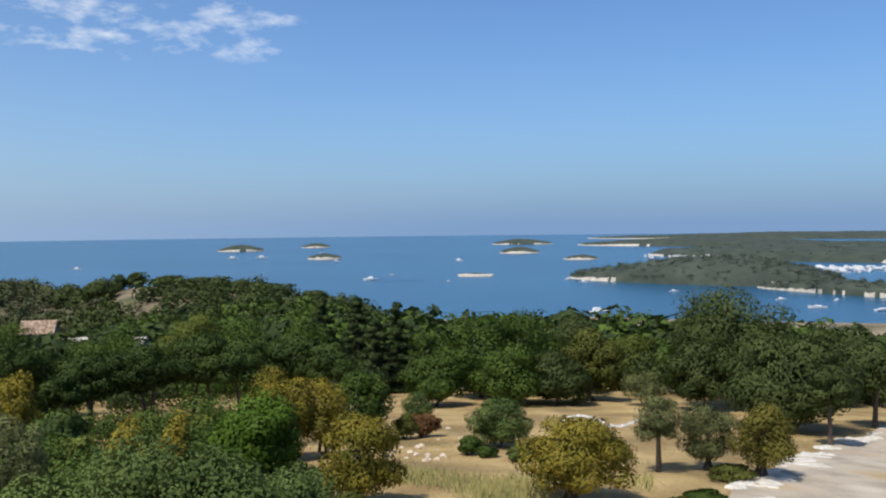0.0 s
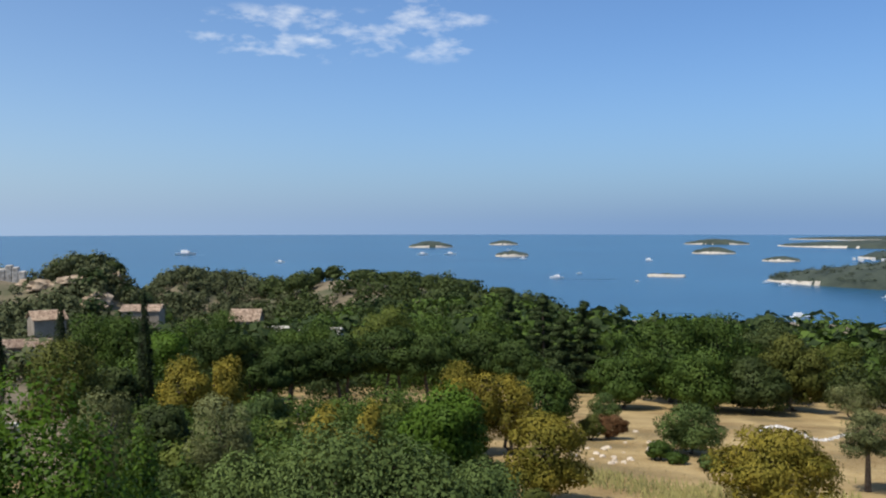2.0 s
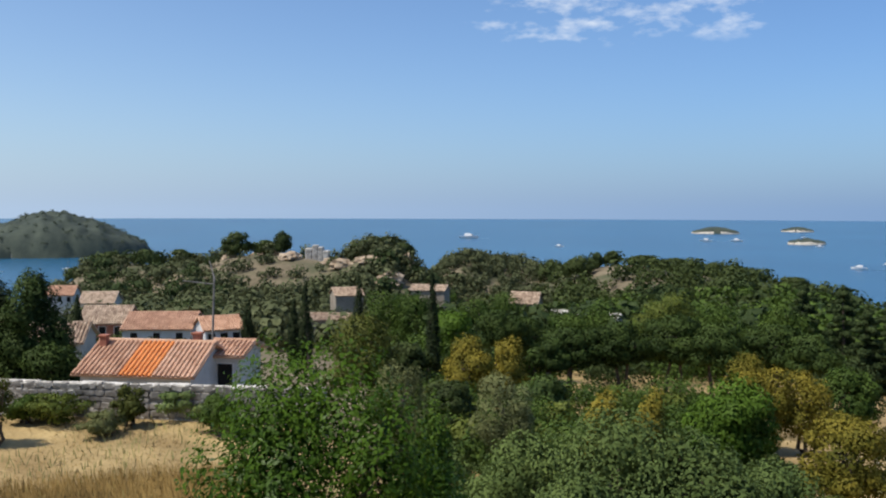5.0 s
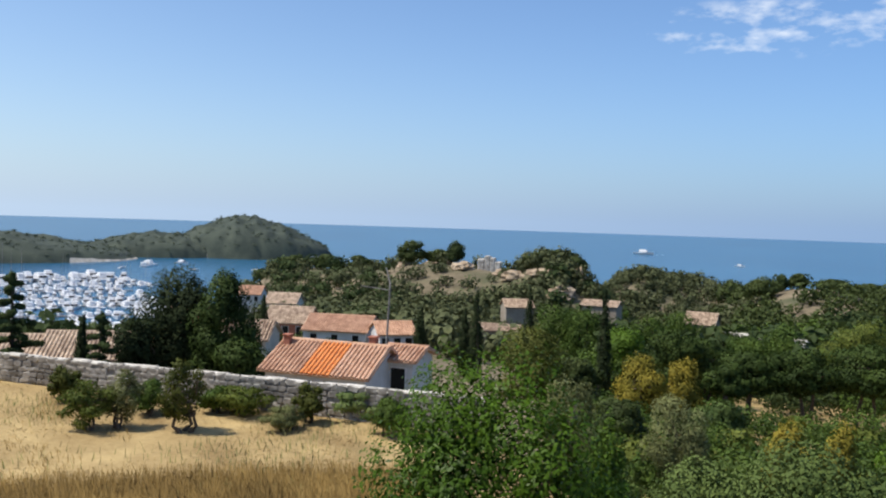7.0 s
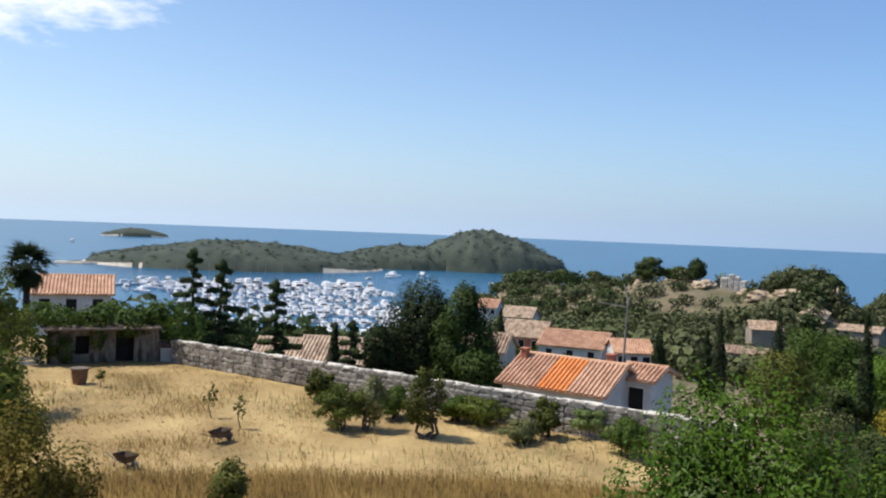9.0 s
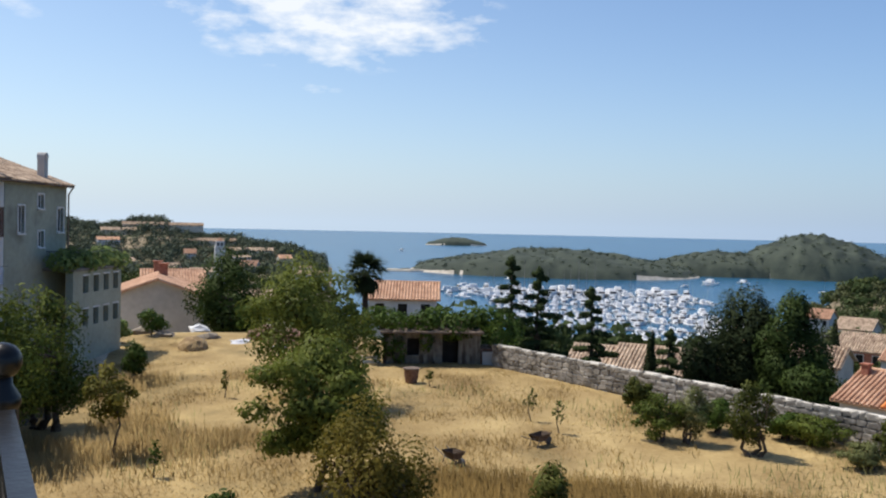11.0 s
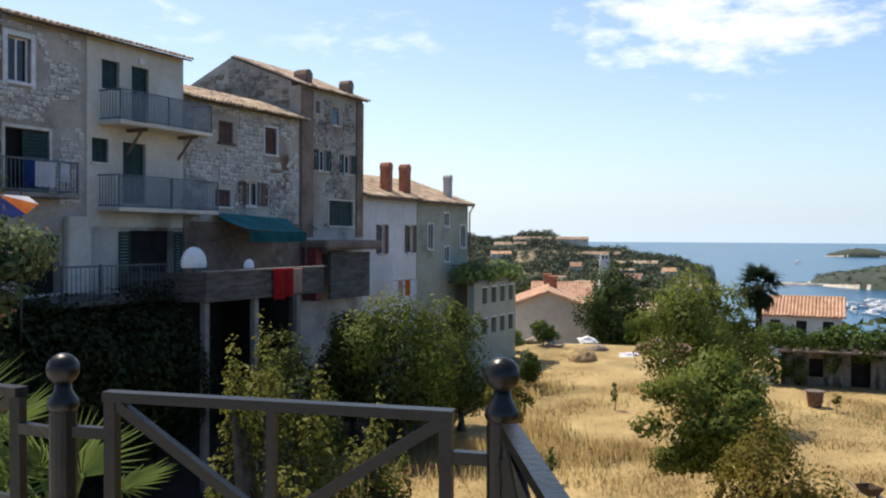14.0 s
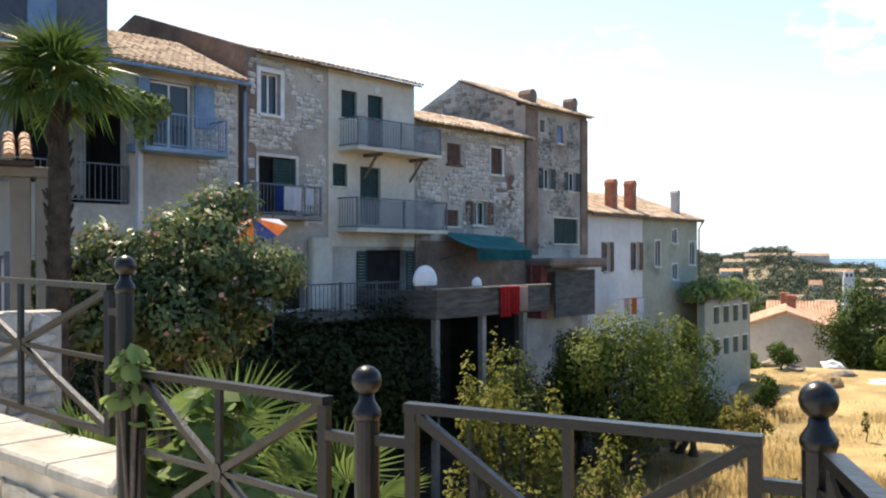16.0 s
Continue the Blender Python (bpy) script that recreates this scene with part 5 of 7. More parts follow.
ob = part("rubble", stones_joined("rubble", stone_layout(15.95, 19.45, 1.5, 7.5, g, 10, 0.22, 0.85, -0.25), STONE_DARK, 11), None, w)
ob["kind"] = "stuff"
for a, b in ((15.0, 15.9), (19.5, 20.1)):
    h3.add("pilaster", sbox(a, b, 0.0, 0.07, 1.2, 7.7, 0.01), BROWN_PLASTER, label="brown plaster strip")
window(h3, *g[0], style="dark")
window(h3, *g[1], style="shut", shutter=BLUE_PAINT)
window(h3, *g[2], style="open", shutter=SHUTTER_GREEN)
window(h3, *g[3], style="open", shutter=SHUTTER_GREEN)
window(h3, *g[4], style="shut", shutter=SHUTTER_GREEN, surround=0.08)
tiled_slope(h3, 14.9, 20.2, 0.25, 7.82, -3.8, 9.42, TILE_OLD, 12)
wl = side_wall(h3, 15.0, -0.5, 8.04, -3.8, 9.42, -7.6, 7.7, BASE, MORTAR_DARK)
rng_g = random.Random(77)
vs, fs = [], []
for s, z, ww, hh in stone_layout(0.6, 7.4, 6.0, 9.3, [], 13, 0.32, 0.75):
    if z < 9.2 - abs(s - 3.8) * 0.46:
        o = len(vs)
        src = rng_g.choice(STONE_MESHES)
        for v in src.verts:
            vs.append((-15.0 + 0.0 + v.co.y * 0.08, -s + v.co.x * ww, z + v.co.z * hh))
        fs += [tuple(o + v.index for v in f.verts) for f in src.faces]
ob = part("rubble", mesh_from("rubble", vs, fs, STONE_DARK), None, wl)
ob["kind"] = "stuff"
side_wall(h3, 19.7, -0.5, 8.04, -3.8, 9.38, -7.6, 7.7, BASE, MORTAR_DARK)
chimney(h3, 15.6, -0.3, 7.3, 8.45, 0.58, BROWN_PLASTER)
chimney(h3, 19.1, -0.3, 7.3, 8.55, 0.5, BROWN_PLASTER)
h3.add("lean_to", sbox(14.9, 19.6, 0.0, 1.5, 0.62, 1.05, 0.12), BROWN_PLASTER, label="brown lean-to roof on the ground floor")
h3.add("lean_to_wall", sbox(15.9, 19.2, 0.9, 1.0, -1.6, 0.5), DECK_WOOD, label="beige panel under the lean-to")
h3.add("lean_to_wall", sbox(14.9, 15.35, 0.2, 0.9, -1.6, 0.74), RED_DULL, label="dull red door curtain")

# white and grey-green house
h4 = House("white plastered house with brown shutters", 20.15, 25.7, BASE)
g = [(21.45, 22.6, 0.33, 1.83), (24.4, 25.6, 0.35, 1.85)]
h4.add("wall", wall_mesh(20.15, 25.7, BASE, 3.28, 0.45, g), WHITE)
for q in g:
    m = (q[1] - q[0]) / 4
    window(h4, q[0] + m, q[1] - m, q[2], q[3], style="open", shutter=SHUTTER_BROWN)
h4.ob["label"] = "white plastered house with brown shutters"
tiled_slope(h4, 20.1, 25.75, 0.3, 3.25, -4.2, 4.75, TILE_OLD, 14)
chimney(h4, 23.6, -0.7, 3.3, 5.0, 0.5, BRICK)
chimney(h4, 25.6, -0.7, 3.3, 5.05, 0.5, BRICK)
h5 = House("grey-green plastered house with white window frames", 25.75, 32.3, BASE)
g = [(27.05, 27.65, 0.55, 1.95), (29.05, 29.65, 1.85, 2.6), (31.25, 31.9, 0.6, 1.92), (29.1, 29.7, -0.2, 0.65)]
h5.add("wall", wall_mesh(25.75, 32.3, BASE, 3.23, 0.45, g), GREEN_PLASTER)
for q in g:
    window(h5, *q, style="glass", surround=0.08, mat_surround=FRAME_WHITE)
tiled_slope(h5, 25.75, 32.45, 0.3, 3.2, -4.2, 4.75, TILE_OLD, 15)
side_wall(h5, 31.9, -0.46, 3.1, -4.2, 4.6, -8.5, 3.1, BASE, GREEN_PLASTER)
h5.add("gutter", tube([fp(20.1, 0.36, 3.16), fp(32.4, 0.36, 3.13)], 0.06, 8), WOOD)
h5.add("downpipe", tube([fp(32.35, 0.36, 3.13), fp(32.38, 0.08, 2.7), fp(32.38, 0.08, -2)], 0.05, 8), WOOD)
chimney(h5, 30.9, -0.7, 3.4, 4.85, 0.42, GREY_PLASTER)
# lower wing with a vine terrace
h6 = House("lower wing with a leafy terrace and small windows", 29.5, 36.2, BASE)
g = [(31.0 + 1.35 * i, 31.7 + 1.35 * i, z, z + 0.95) for i in range(4) for z in (-2.75, -4.6)]
wob = h6.add("wall", wall_mesh(29.8, 36.2, BASE, -1.5, 0.4, g), GREEN_PLASTER)
wob.location = -h6.base + Vector((0, 1.6, 0))
h6.add("terrace", sbox(29.6, 36.4, -3.0, 1.75, -1.5, -1.35, 0.02), CONCRETE)
for q in g:
    # Sheet in shade colour set behind each opening.
    o = h6.add("window", sbox(q[0], q[1], 1.3, 1.34, q[2], q[3]), INNER_SHADE)
    part("window_frame", sbox(q[0] - 0.06, q[1] + 0.06, 1.58, 1.63, q[3], q[3] + 0.08), FRAME_WHITE, o)
h6.add("side_wall", sbox(35.8, 36.2, -3.0, 1.2, BASE, -1.5), GREY_PLASTER)
railing(h6, 30.0, 36.2, -1.5, 1.65, -1.35, -0.45, IRON)

# the deck on pillars
deck = empty("wooden_deck", FRONT @ Matrix.Translation(fp(7, 2, BASE)), "raised terrace deck on tall pillars below the houses", "terrace")
DB = fp(7, 2, BASE)


def dk(name, bm, mat, label="", parent=None):
    ob = part(name, bm, mat, parent or deck, label)
    if parent is None:
        ob.location = -DB
    return ob


dk("floor_slab", sbox(0.3, 4.49, 0.32, 2.6, -0.85, -0.69, 0.02), DECK_WOOD, "dark weathered boards")
dk("floor_slab", sbox(4.5, 11.0, 0.32, 4.0, -0.9, -0.68, 0.02), DECK_WOOD, "weathered concrete slab")
dk("parapet", sbox(4.55, 11.0, 3.9, 4.0, -0.68, 0.05, 0.01), DECK_WOOD, "grey parapet boards")
dk("parapet", sbox(4.5, 4.6, 0.4, 3.9, -0.68, 0.02, 0.01), DECK_WOOD)
dk("rail", sbox(4.45, 11.05, 3.86, 4.06, 0.05, 0.11, 0.01), CONCRETE)
dk("board", sbox(8.0, 8.06, 4.0, 4.05, -0.68, 0.04), WOOD)
for s in (4.75, 7.2, 9.6):
    dk("pillar", sbox(s - 0.11, s + 0.11, 3.65, 3.87, BASE - 0.6, -0.9, 0.015), CONCRETE, "tall square pillar")
bm = sbox(0.3, 4.5, 2.46, 2.52, 0.28, 0.33)
for s in (0.4, 1.75, 3.3, 4.4):
    sbox(s - 0.03, s + 0.03, 2.45, 2.52, -0.68, 0.36, 0, bm)
dr = dk("railing", bm, IRON, "thin iron railing")
for s in np.arange(0.56, 4.4, 0.16):
    part("baluster", bar_mesh(0.96, IRON), None, dr).location = fp(float(s), 2.49, -0.68)


def front_thing(name, bm, mat, label, category, origin, group=""):
    th = part(name, bm, mat)
    th.data.transform(Matrix.Translation(-Vector(origin)))
    th.matrix_world = FRONT @ Matrix.Translation(origin)
    return tagged(th, label, category, group)


def cloth(s0, s1, y, z0, z1, seed, folds=3, thick=0.012):
    bm = bmesh.new()
    nx, nz = 12, 8
    grid = [[bm.verts.new(fp(s0 + (s1 - s0) * i / nx, y + 0.03 * math.sin(i / nx * folds * 6.28 + seed) * (0.3 + 0.7 * j / nz), z1 - (z1 - z0) * j / nz * (1 + 0.03 * math.sin(i * 1.7 + seed)))) for j in range(nz + 1)] for i in range(nx + 1)]
    for i in range(nx):
        for j in range(nz):
            bm.faces.new((grid[i][j], grid[i + 1][j], grid[i + 1][j + 1], grid[i][j + 1]))
    bmesh.ops.solidify(bm, geom=list(bm.faces), thickness=thick)
    return bm


front_thing("towel", cloth(7.8, 8.45, 4.1, -0.98, 0.08, 1), RED_CLOTH, "red towel hanging over the deck parapet", "towel", fp(8.1, 4.1, 0), "laundry")
front_thing("towel", cloth(8.47, 8.9, 4.1, -0.9, 0.08, 2), RED_CLOTH, "dull red towel hanging over the deck parapet", "towel", fp(8.7, 4.1, 0), "laundry")
front_thing("towel", cloth(8.95, 9.45, 4.1, -0.82, 0.08, 3), PINK_CLOTH, "pale pink towel hanging over the deck parapet", "towel", fp(9.2, 4.1, 0), "laundry")
front_thing("laundry_cloth", cloth(0.75, 1.45, 0.97, 2.62, 3.36, 4), WHITE_CLOTH, "white cloth drying on the balcony railing", "laundry", fp(1.1, 0.97, 3.3), "laundry")
front_thing("laundry_cloth", cloth(1.62, 1.95, 0.97, 2.8, 3.36, 5), WHITE_CLOTH, "small white cloth drying on the balcony railing", "laundry", fp(1.8, 0.97, 3.3), "laundry")
front_thing("laundry_cloth", cloth(0.4, 0.72, 0.97, 2.6, 3.36, 6), BLUE_CLOTH, "dark blue cloth drying on the balcony railing", "laundry", fp(0.5, 0.97, 3.3), "laundry")
for i, (s, m, lab) in enumerate(((21.2, PINK_CLOTH, "pink cloth on a low washing line"), (21.9, ORANGE_CLOTH, "orange cloth on a low washing line"), (22.6, WHITE_CLOTH, "white cloth on a low washing line"))):
    front_thing("laundry_cloth", cloth(s, s + 0.55, 1.4, -1.75, -0.95, 7 + i), m, lab, "laundry", fp(s, 1.4, -1), "laundry")
front_thing("washing_line", tube([fp(20.6, 1.4, -0.95), fp(23.6, 1.4, -0.95)], 0.012, 5), IRON, "thin washing line below the white house", "washing line", fp(22, 1.4, -0.95))

# awning
aw = empty("awning", FRONT @ Matrix.Translation(fp(11, 0, 2)), "teal cloth awning over the deck", "awning")
bm = bmesh.new()
a = [fp(9.3, 0.06, 2.1), fp(14.0, 0.06, 1.95), fp(12.5, 2.1, 1.35), fp(9.0, 2.1, 1.45)]
top = [bm.verts.new(p) for p in a]
bm.faces.new(top)
bmesh.ops.subdivide_edges(bm, edges=list(bm.edges), cuts=5, use_grid_fill=True)
for v in bm.verts:
    v.co.z -= 0.08 * math.sin(max(0, min(1, v.co.y / 2.1)) * math.pi)
bmesh.ops.solidify(bm, geom=list(bm.faces), thickness=0.015)
o = part("canopy", bm, TEAL, aw)
o.location = -fp(11, 0, 2)
o = part("valance", cloth(9.0, 12.5, 2.1, 0.98, 1.40, 3, 5), TEAL, aw)
o.location = -fp(11, 0, 2)
bm = tube([fp(12.5, 2.1, 1.36), fp(13.9, 0.05, 1.0)], 0.02, 6)
tube([fp(9.0, 2.1, 1.44), fp(9.2, 0.05, 1.0)], 0.02, 6, bm)
tube([fp(12.5, 2.1, 1.36), fp(12.5, 2.1, -0.68)], 0.025, 6, bm)
o = part("frame", bm, IRON, aw)
o.location = -fp(11, 0, 2)


def dish(s, y, z, r, label):
    bm = bmesh.new()
    bmesh.ops.create_uvsphere(bm, u_segments=20, v_segments=10, radius=r)
    for v in bm.verts:
        v.co = Vector((v.co.x, v.co.y * 0.35, max(v.co.z, -0.25 * r) * 0.95))
    th = empty("satellite_dish", FRONT @ Matrix.Translation(fp(s, y, z)), label, "satellite dish", "satellite dishes")
    o = part("bowl", bm, PLASTIC_WHITE, th)
    o.location = (0, 0, r * 0.5)
    part("mount", tube([(0, 0, -0.72), (0, 0, r * 0.5)], 0.03, 6), IRON, th)


dish(4.75, 3.3, 0.05, 0.56, "large white satellite dish on the deck")
dish(7.1, 3.6, 0.05, 0.26, "small white satellite dish on the deck")

# parasol beside the stone house
um = empty("parasol", FRONT @ Matrix.Translation(fp(-1.3, 3.0, -0.65)), "orange, blue and white striped parasol", "parasol")
for k in range(8):
    bm = bmesh.new()
    a0, a1 = 2 * math.pi * k / 8, 2 * math.pi * (k + 1) / 8
    t = bm.verts.new((0, 0, 3.15))
    e = [bm.verts.new((math.cos(a) * 0.85, math.sin(a) * 0.85, 2.78)) for a in (a0, a1)]
    f = bm.faces.new((t, *e))
    bmesh.ops.solidify(bm, geom=[f], thickness=0.012)
    o = part("canopy_panel", bm, (ORANGE_CLOTH, BLUE_CLOTH, ORANGE_CLOTH, WHITE_CLOTH)[k % 4], um)
    o.matrix_local = pose(0, 0, 0, -12, 22, 0)
part("pole", tube([(0, 0, -2.5), (0, 0, 3.1)], 0.025, 6), IRON, um)


# ---- terrace railing ----
rail_thing = empty("terrace_railing", Matrix.Translation((-2.4, -0.8, 0.1)), "black iron terrace railing with ball-topped posts", "railing")
RT = Vector((-2.4, -0.8, 0.1))


def rail_post(p, top, foot):
    h = top - foot
    th = part("post", tube([(0, 0, 0), (0, 0, h - 0.085)], 0.031, 16), RAIL_PAINT, rail_thing)
    th.location = Vector((p[0], p[1], foot)) - RT
    bm = tube([(0, 0, h - 0.095), (0, 0, h - 0.082), (0, 0, h - 0.07), (0, 0, h - 0.048), (0, 0, h - 0.025)], [0.031, 0.036, 0.034, 0.02, 0.017], 16)
    for f in bm.faces:
        f.smooth = True
    part("collar", bm, RAIL_PAINT, th)
    bm = bmesh.new()
    bmesh.ops.create_uvsphere(bm, u_segments=28, v_segments=16, radius=0.0365)
    for f in bm.faces:
        f.smooth = True
    o = part("ball", bm, RAIL_PAINT, th)
    o.location = (0, 0, h)


def flat_bar(bm, a, b, w, hgt):
    """A square bar between two points."""
    a, b = Vector(a), Vector(b)
    d = (b - a).normalized()
    side = d.cross(Vector((0, 0, 1)))
    side = side.normalized() if side.length > 1e-4 else Vector((1, 0, 0))
    up = side.cross(d).normalized()
    q = [[bm.verts.new(p + side * w / 2 * i + up * hgt / 2 * j) for i, j in ((-1, -1), (1, -1), (1, 1), (-1, 1))] for p in (a, b)]
    for k in range(4):
        bm.faces.new((q[0][k], q[0][(k + 1) % 4], q[1][(k + 1) % 4], q[1][k]))
    bm.faces.new(list(reversed(q[0])))
    bm.faces.new(q[1])


def rail_panel(a, b, top_a, top_b, high=0.52, inset=0.115, inset_b=0.115):
    """A framed panel with crossing bars between two posts."""
    a, b = Vector((a[0], a[1], 0)), Vector((b[0], b[1], 0))
    d = (b - a).normalized()
    length = (b - a).length

    def pt(u, z):
        return d * u + Vector((0, 0, z + (top_b - top_a) * u / length))

    l, r = inset, length - inset_b
    mid = (l + r) / 2
    bm = bmesh.new()
    flat_bar(bm, pt(l - 0.015, 0), pt(r + 0.015, 0), 0.035, 0.022)
    flat_bar(bm, pt(l, -high), pt(r, -high), 0.024, 0.024)
    for u in (l, r):
        flat_bar(bm, pt(u, -high - 0.012), pt(u, -0.012), 0.027, 0.027)
    th = part("panel_frame", bm, RAIL_PAINT, rail_thing)
    th.location = Vector((a.x, a.y, top_a)) - RT
    for name, u0, z0, u1, z1, w in (("upright", mid, -high + 0.012, mid, -0.012, 0.018), ("cross_bar", l + 0.01, -high * 0.5, r - 0.01, -high * 0.5, 0.015), ("diagonal", l + 0.01, -0.015, r - 0.01, -high + 0.015, 0.021), ("diagonal", l + 0.01, -high + 0.015, r - 0.01, -0.015, 0.021),
                                    ("link", 0.028, -0.085, l - 0.014, -0.085, 0.022), ("link", r + 0.014, -0.085, length - 0.028, -0.085, 0.022), ("link", 0.028, -high + 0.08, l - 0.014, -high + 0.08, 0.022), ("link", r + 0.014, -high + 0.08, length - 0.028, -high + 0.08, 0.022)):
        bm = bmesh.new()
        flat_bar(bm, pt(u0, z0), pt(u1, z1), w, w * 1.15)
        part(name, bm, RAIL_PAINT, th)
    side = d.cross(Vector((0, 0, 1)))
    part("boss", tube([pt(mid, -high / 2) - side * 0.013, pt(mid, -high / 2) + side * 0.013], 0.028, 14), RAIL_PAINT, th)


B0, B1, B2, B3, B4 = (-2.857, -2.546), (-2.398, -1.315), (-2.364, -0.307), (-1.099, 0.03), (0.15, 0.35)
BL = (-3.379, -4.215)
FLOOR = 0.1
rail_post(B0, 1.551, FLOOR)
rail_post(B1, 1.286, FLOOR)
rail_post(B2, 1.312, FLOOR)
rail_post(B3, 1.30, FLOOR)
rail_post(BL, 1.573, 0.86)
rail_panel(BL, B0, 1.49, 1.472)
rail_panel(B0, B1, 1.186, 1.223, 0.52, 0.11, 0.17)
rail_panel(B1, B2, 1.231, 1.224, 0.52, 0.125)
rail_panel(B2, B3, 1.224, 1.215)
rail_panel(B3, B4, 1.215, 1.215)
bm = bmesh.new()
pts = [(-4.1, -6.5), (-2.92, -2.45), (-2.5, -0.2), (-1.3, 0.4), (6, 2.3), (6, -6.5)]
lo, hi = [bm.verts.new((x, y, -0.2)) for x, y in pts], [bm.verts.new((x, y, FLOOR)) for x, y in pts]
bm.faces.new(lo)
bm.faces.new(hi)
for i in range(6):
    bm.faces.new((lo[i], lo[(i + 1) % 6], hi[(i + 1) % 6], hi[i]))
bmesh.ops.recalc_face_normals(bm, faces=bm.faces)
tagged(part("terrace_floor", bm, LIME), "pale stone terrace floor", "terrace", kind="structure")
bm = bmesh.new()
lo, hi = [bm.verts.new((x * 0.985, y * 0.985 - 0.02, -9)) for x, y in pts], [bm.verts.new((x * 0.985, y * 0.985 - 0.02, -0.21)) for x, y in pts]
for i in range(6):
    bm.faces.new((lo[i], lo[(i + 1) % 6], hi[(i + 1) % 6], hi[i]))
tagged(part("retaining_wall", bm, MORTAR), "stone retaining wall under the terrace", "wall", kind="structure")
# low stone wall that carries the upper railing
PW = Matrix.Translation((-2.945, -2.675, FLOOR + 0.035)) @ pose(0, 0, 0, 0, 0, 74.5)
pw = empty("stone_parapet", PW, "low pale stone wall with a bright coping", "wall", kind="structure")
part("core", box(-3.0, -0.02, 0.025, 0.31, 0, 0.565), STONE_BEIGE, pw)
for i in range(6):
    part("coping_stone", box(-3.0 + i * 0.5, -3.0 + i * 0.5 + 0.492, -0.02 - 0.008 * (i % 2), 0.33 + 0.01 * (i % 3), 0.565, 0.62, 0.012), COPING, pw)
BEIGE_SHARED = []
for me in STONE_SHARED:
    me = me.copy()
    me.materials[0] = STONE_BEIGE
    BEIGE_SHARED.append(me)
for o in pw.children:
    # the end of the wall is cut slantwise beside the post
    for v in o.data.vertices:
        if v.co.x > -0.15 and v.co.y > 0.1:
            v.co.x -= 0.42
rng_p = random.Random(31)
for s, z, w_, h_ in stone_layout(0.02, 3.0, 0.0, 0.56, [], 32, 0.16, 1.0):
    o = part("stone", rng_p.choice(BEIGE_SHARED), None, pw)
    o.matrix_local = Matrix.Translation((-s, 0.02, z)) @ Matrix.Diagonal((w_ * 1.02, 0.05, h_ * 1.06, 1))


# ---- palms and near planting ----
def fan_mesh(name, mat, radius, blades, spread, seed, thin=0.05, droop=0.10):
    """A fan leaf in the plane x, y with its stalk along -y."""
    rng = random.Random(seed)
    vs, fs = [], []
    for i in range(blades):
        a = radians(-spread / 2 + spread * i / (blades - 1)) + rng.uniform(-0.02, 0.02)
        r = radius * rng.uniform(0.86, 1.05) * (0.8 + 0.2 * math.cos(a))
        d, n = Vector((math.sin(a), math.cos(a), 0)), Vector((math.cos(a), -math.sin(a), 0))
        w = radius * thin
        dr = -droop * radius * rng.uniform(0.3, 1.3)
        o = len(vs)
        vs += [tuple(d * 0.02), tuple(d * r * 0.42 + n * w + Vector((0, 0, 0.02))), tuple(d * r + Vector((0, 0, dr))), tuple(d * r * 0.42 - n * w + Vector((0, 0, 0.02))), tuple(d * r * 0.5 + Vector((0, 0, -w * 0.5)))]
        fs += [(o, o + 1, o + 4), (o, o + 4, o + 3), (o + 1, o + 2, o + 4), (o + 4, o + 2, o + 3)]
    o = len(vs)
    t = radius * 0.02
    vs += [(-t, 0.02, t), (t, 0.02, t), (t, -radius * 0.8, -t * 2), (-t, -radius * 0.8, -t * 2), (-t, 0.02, -t), (t, 0.02, -t), (t, -radius * 0.8, -t * 4), (-t, -radius * 0.8, -t * 4)]
    fs += [(o, o + 1, o + 2, o + 3), (o + 7, o + 6, o + 5, o + 4), (o, o + 3, o + 7, o + 4), (o + 1, o + 5, o + 6, o + 2)]
    return mesh_from(name, vs, fs, mat)


def fan_palm(label, place, crown_z, radius, fronds, trunk_r, seed, low_tilt=-35, leaf="palm", thin=0.028, droop=0.1, spread=190, blades=20):
    rng = random.Random(seed)
    th = empty("fan_palm", Matrix.Translation(place), label, "palm")
    h = crown_z - place[2]
    bm = tube([(0, 0, -0.3), (0.03, 0, h * 0.3), (0, 0.03, h * 0.7), (0, 0, h)], [trunk_r * 1.1, trunk_r, trunk_r, trunk_r * 0.8], 12)
    for i in range(int(h * 26)):
        a, z = rng.uniform(0, 6.28), rng.uniform(0.1, h)
        tube([(math.cos(a) * trunk_r * 0.9, math.sin(a) * trunk_r * 0.9, z), (math.cos(a) * trunk_r * 1.35, math.sin(a) * trunk_r * 1.35, z + 0.13)], [0.035, 0.012], 4, bm)
    part("trunk", bm, PALM_BARK, th, "shaggy fibrous trunk")
    me = [fan_mesh("frond", LEAF[leaf], radius * (0.85 + 0.15 * k), blades, spread, seed + k, thin, droop * (0.6 + 0.6 * k)) for k in range(3)]
    for i in range(fronds):
        o = part("frond", me[i % 3], None, th)
        az, tilt = i * 137.5 + rng.uniform(-15, 15), low_tilt + (85 - low_tilt) * (i / fronds) + rng.uniform(-8, 8)
        o.matrix_local = Matrix.Translation((0, 0, h)) @ pose(0, 0, 0, 0, 0, az) @ pose(0, 0, 0, tilt, 0, 0) @ Matrix.Translation((0, radius * 0.78, 0))
    return th


p = at(137.6, 14.3)
fan_palm("tall fan palm with a shaggy trunk", (p.x, p.y, -1.0), 3.83, 0.68, 32, 0.155, 5, -16, "tall_palm", 0.036, 0.4, 230, 24)
p = at(127.0, 5.7)
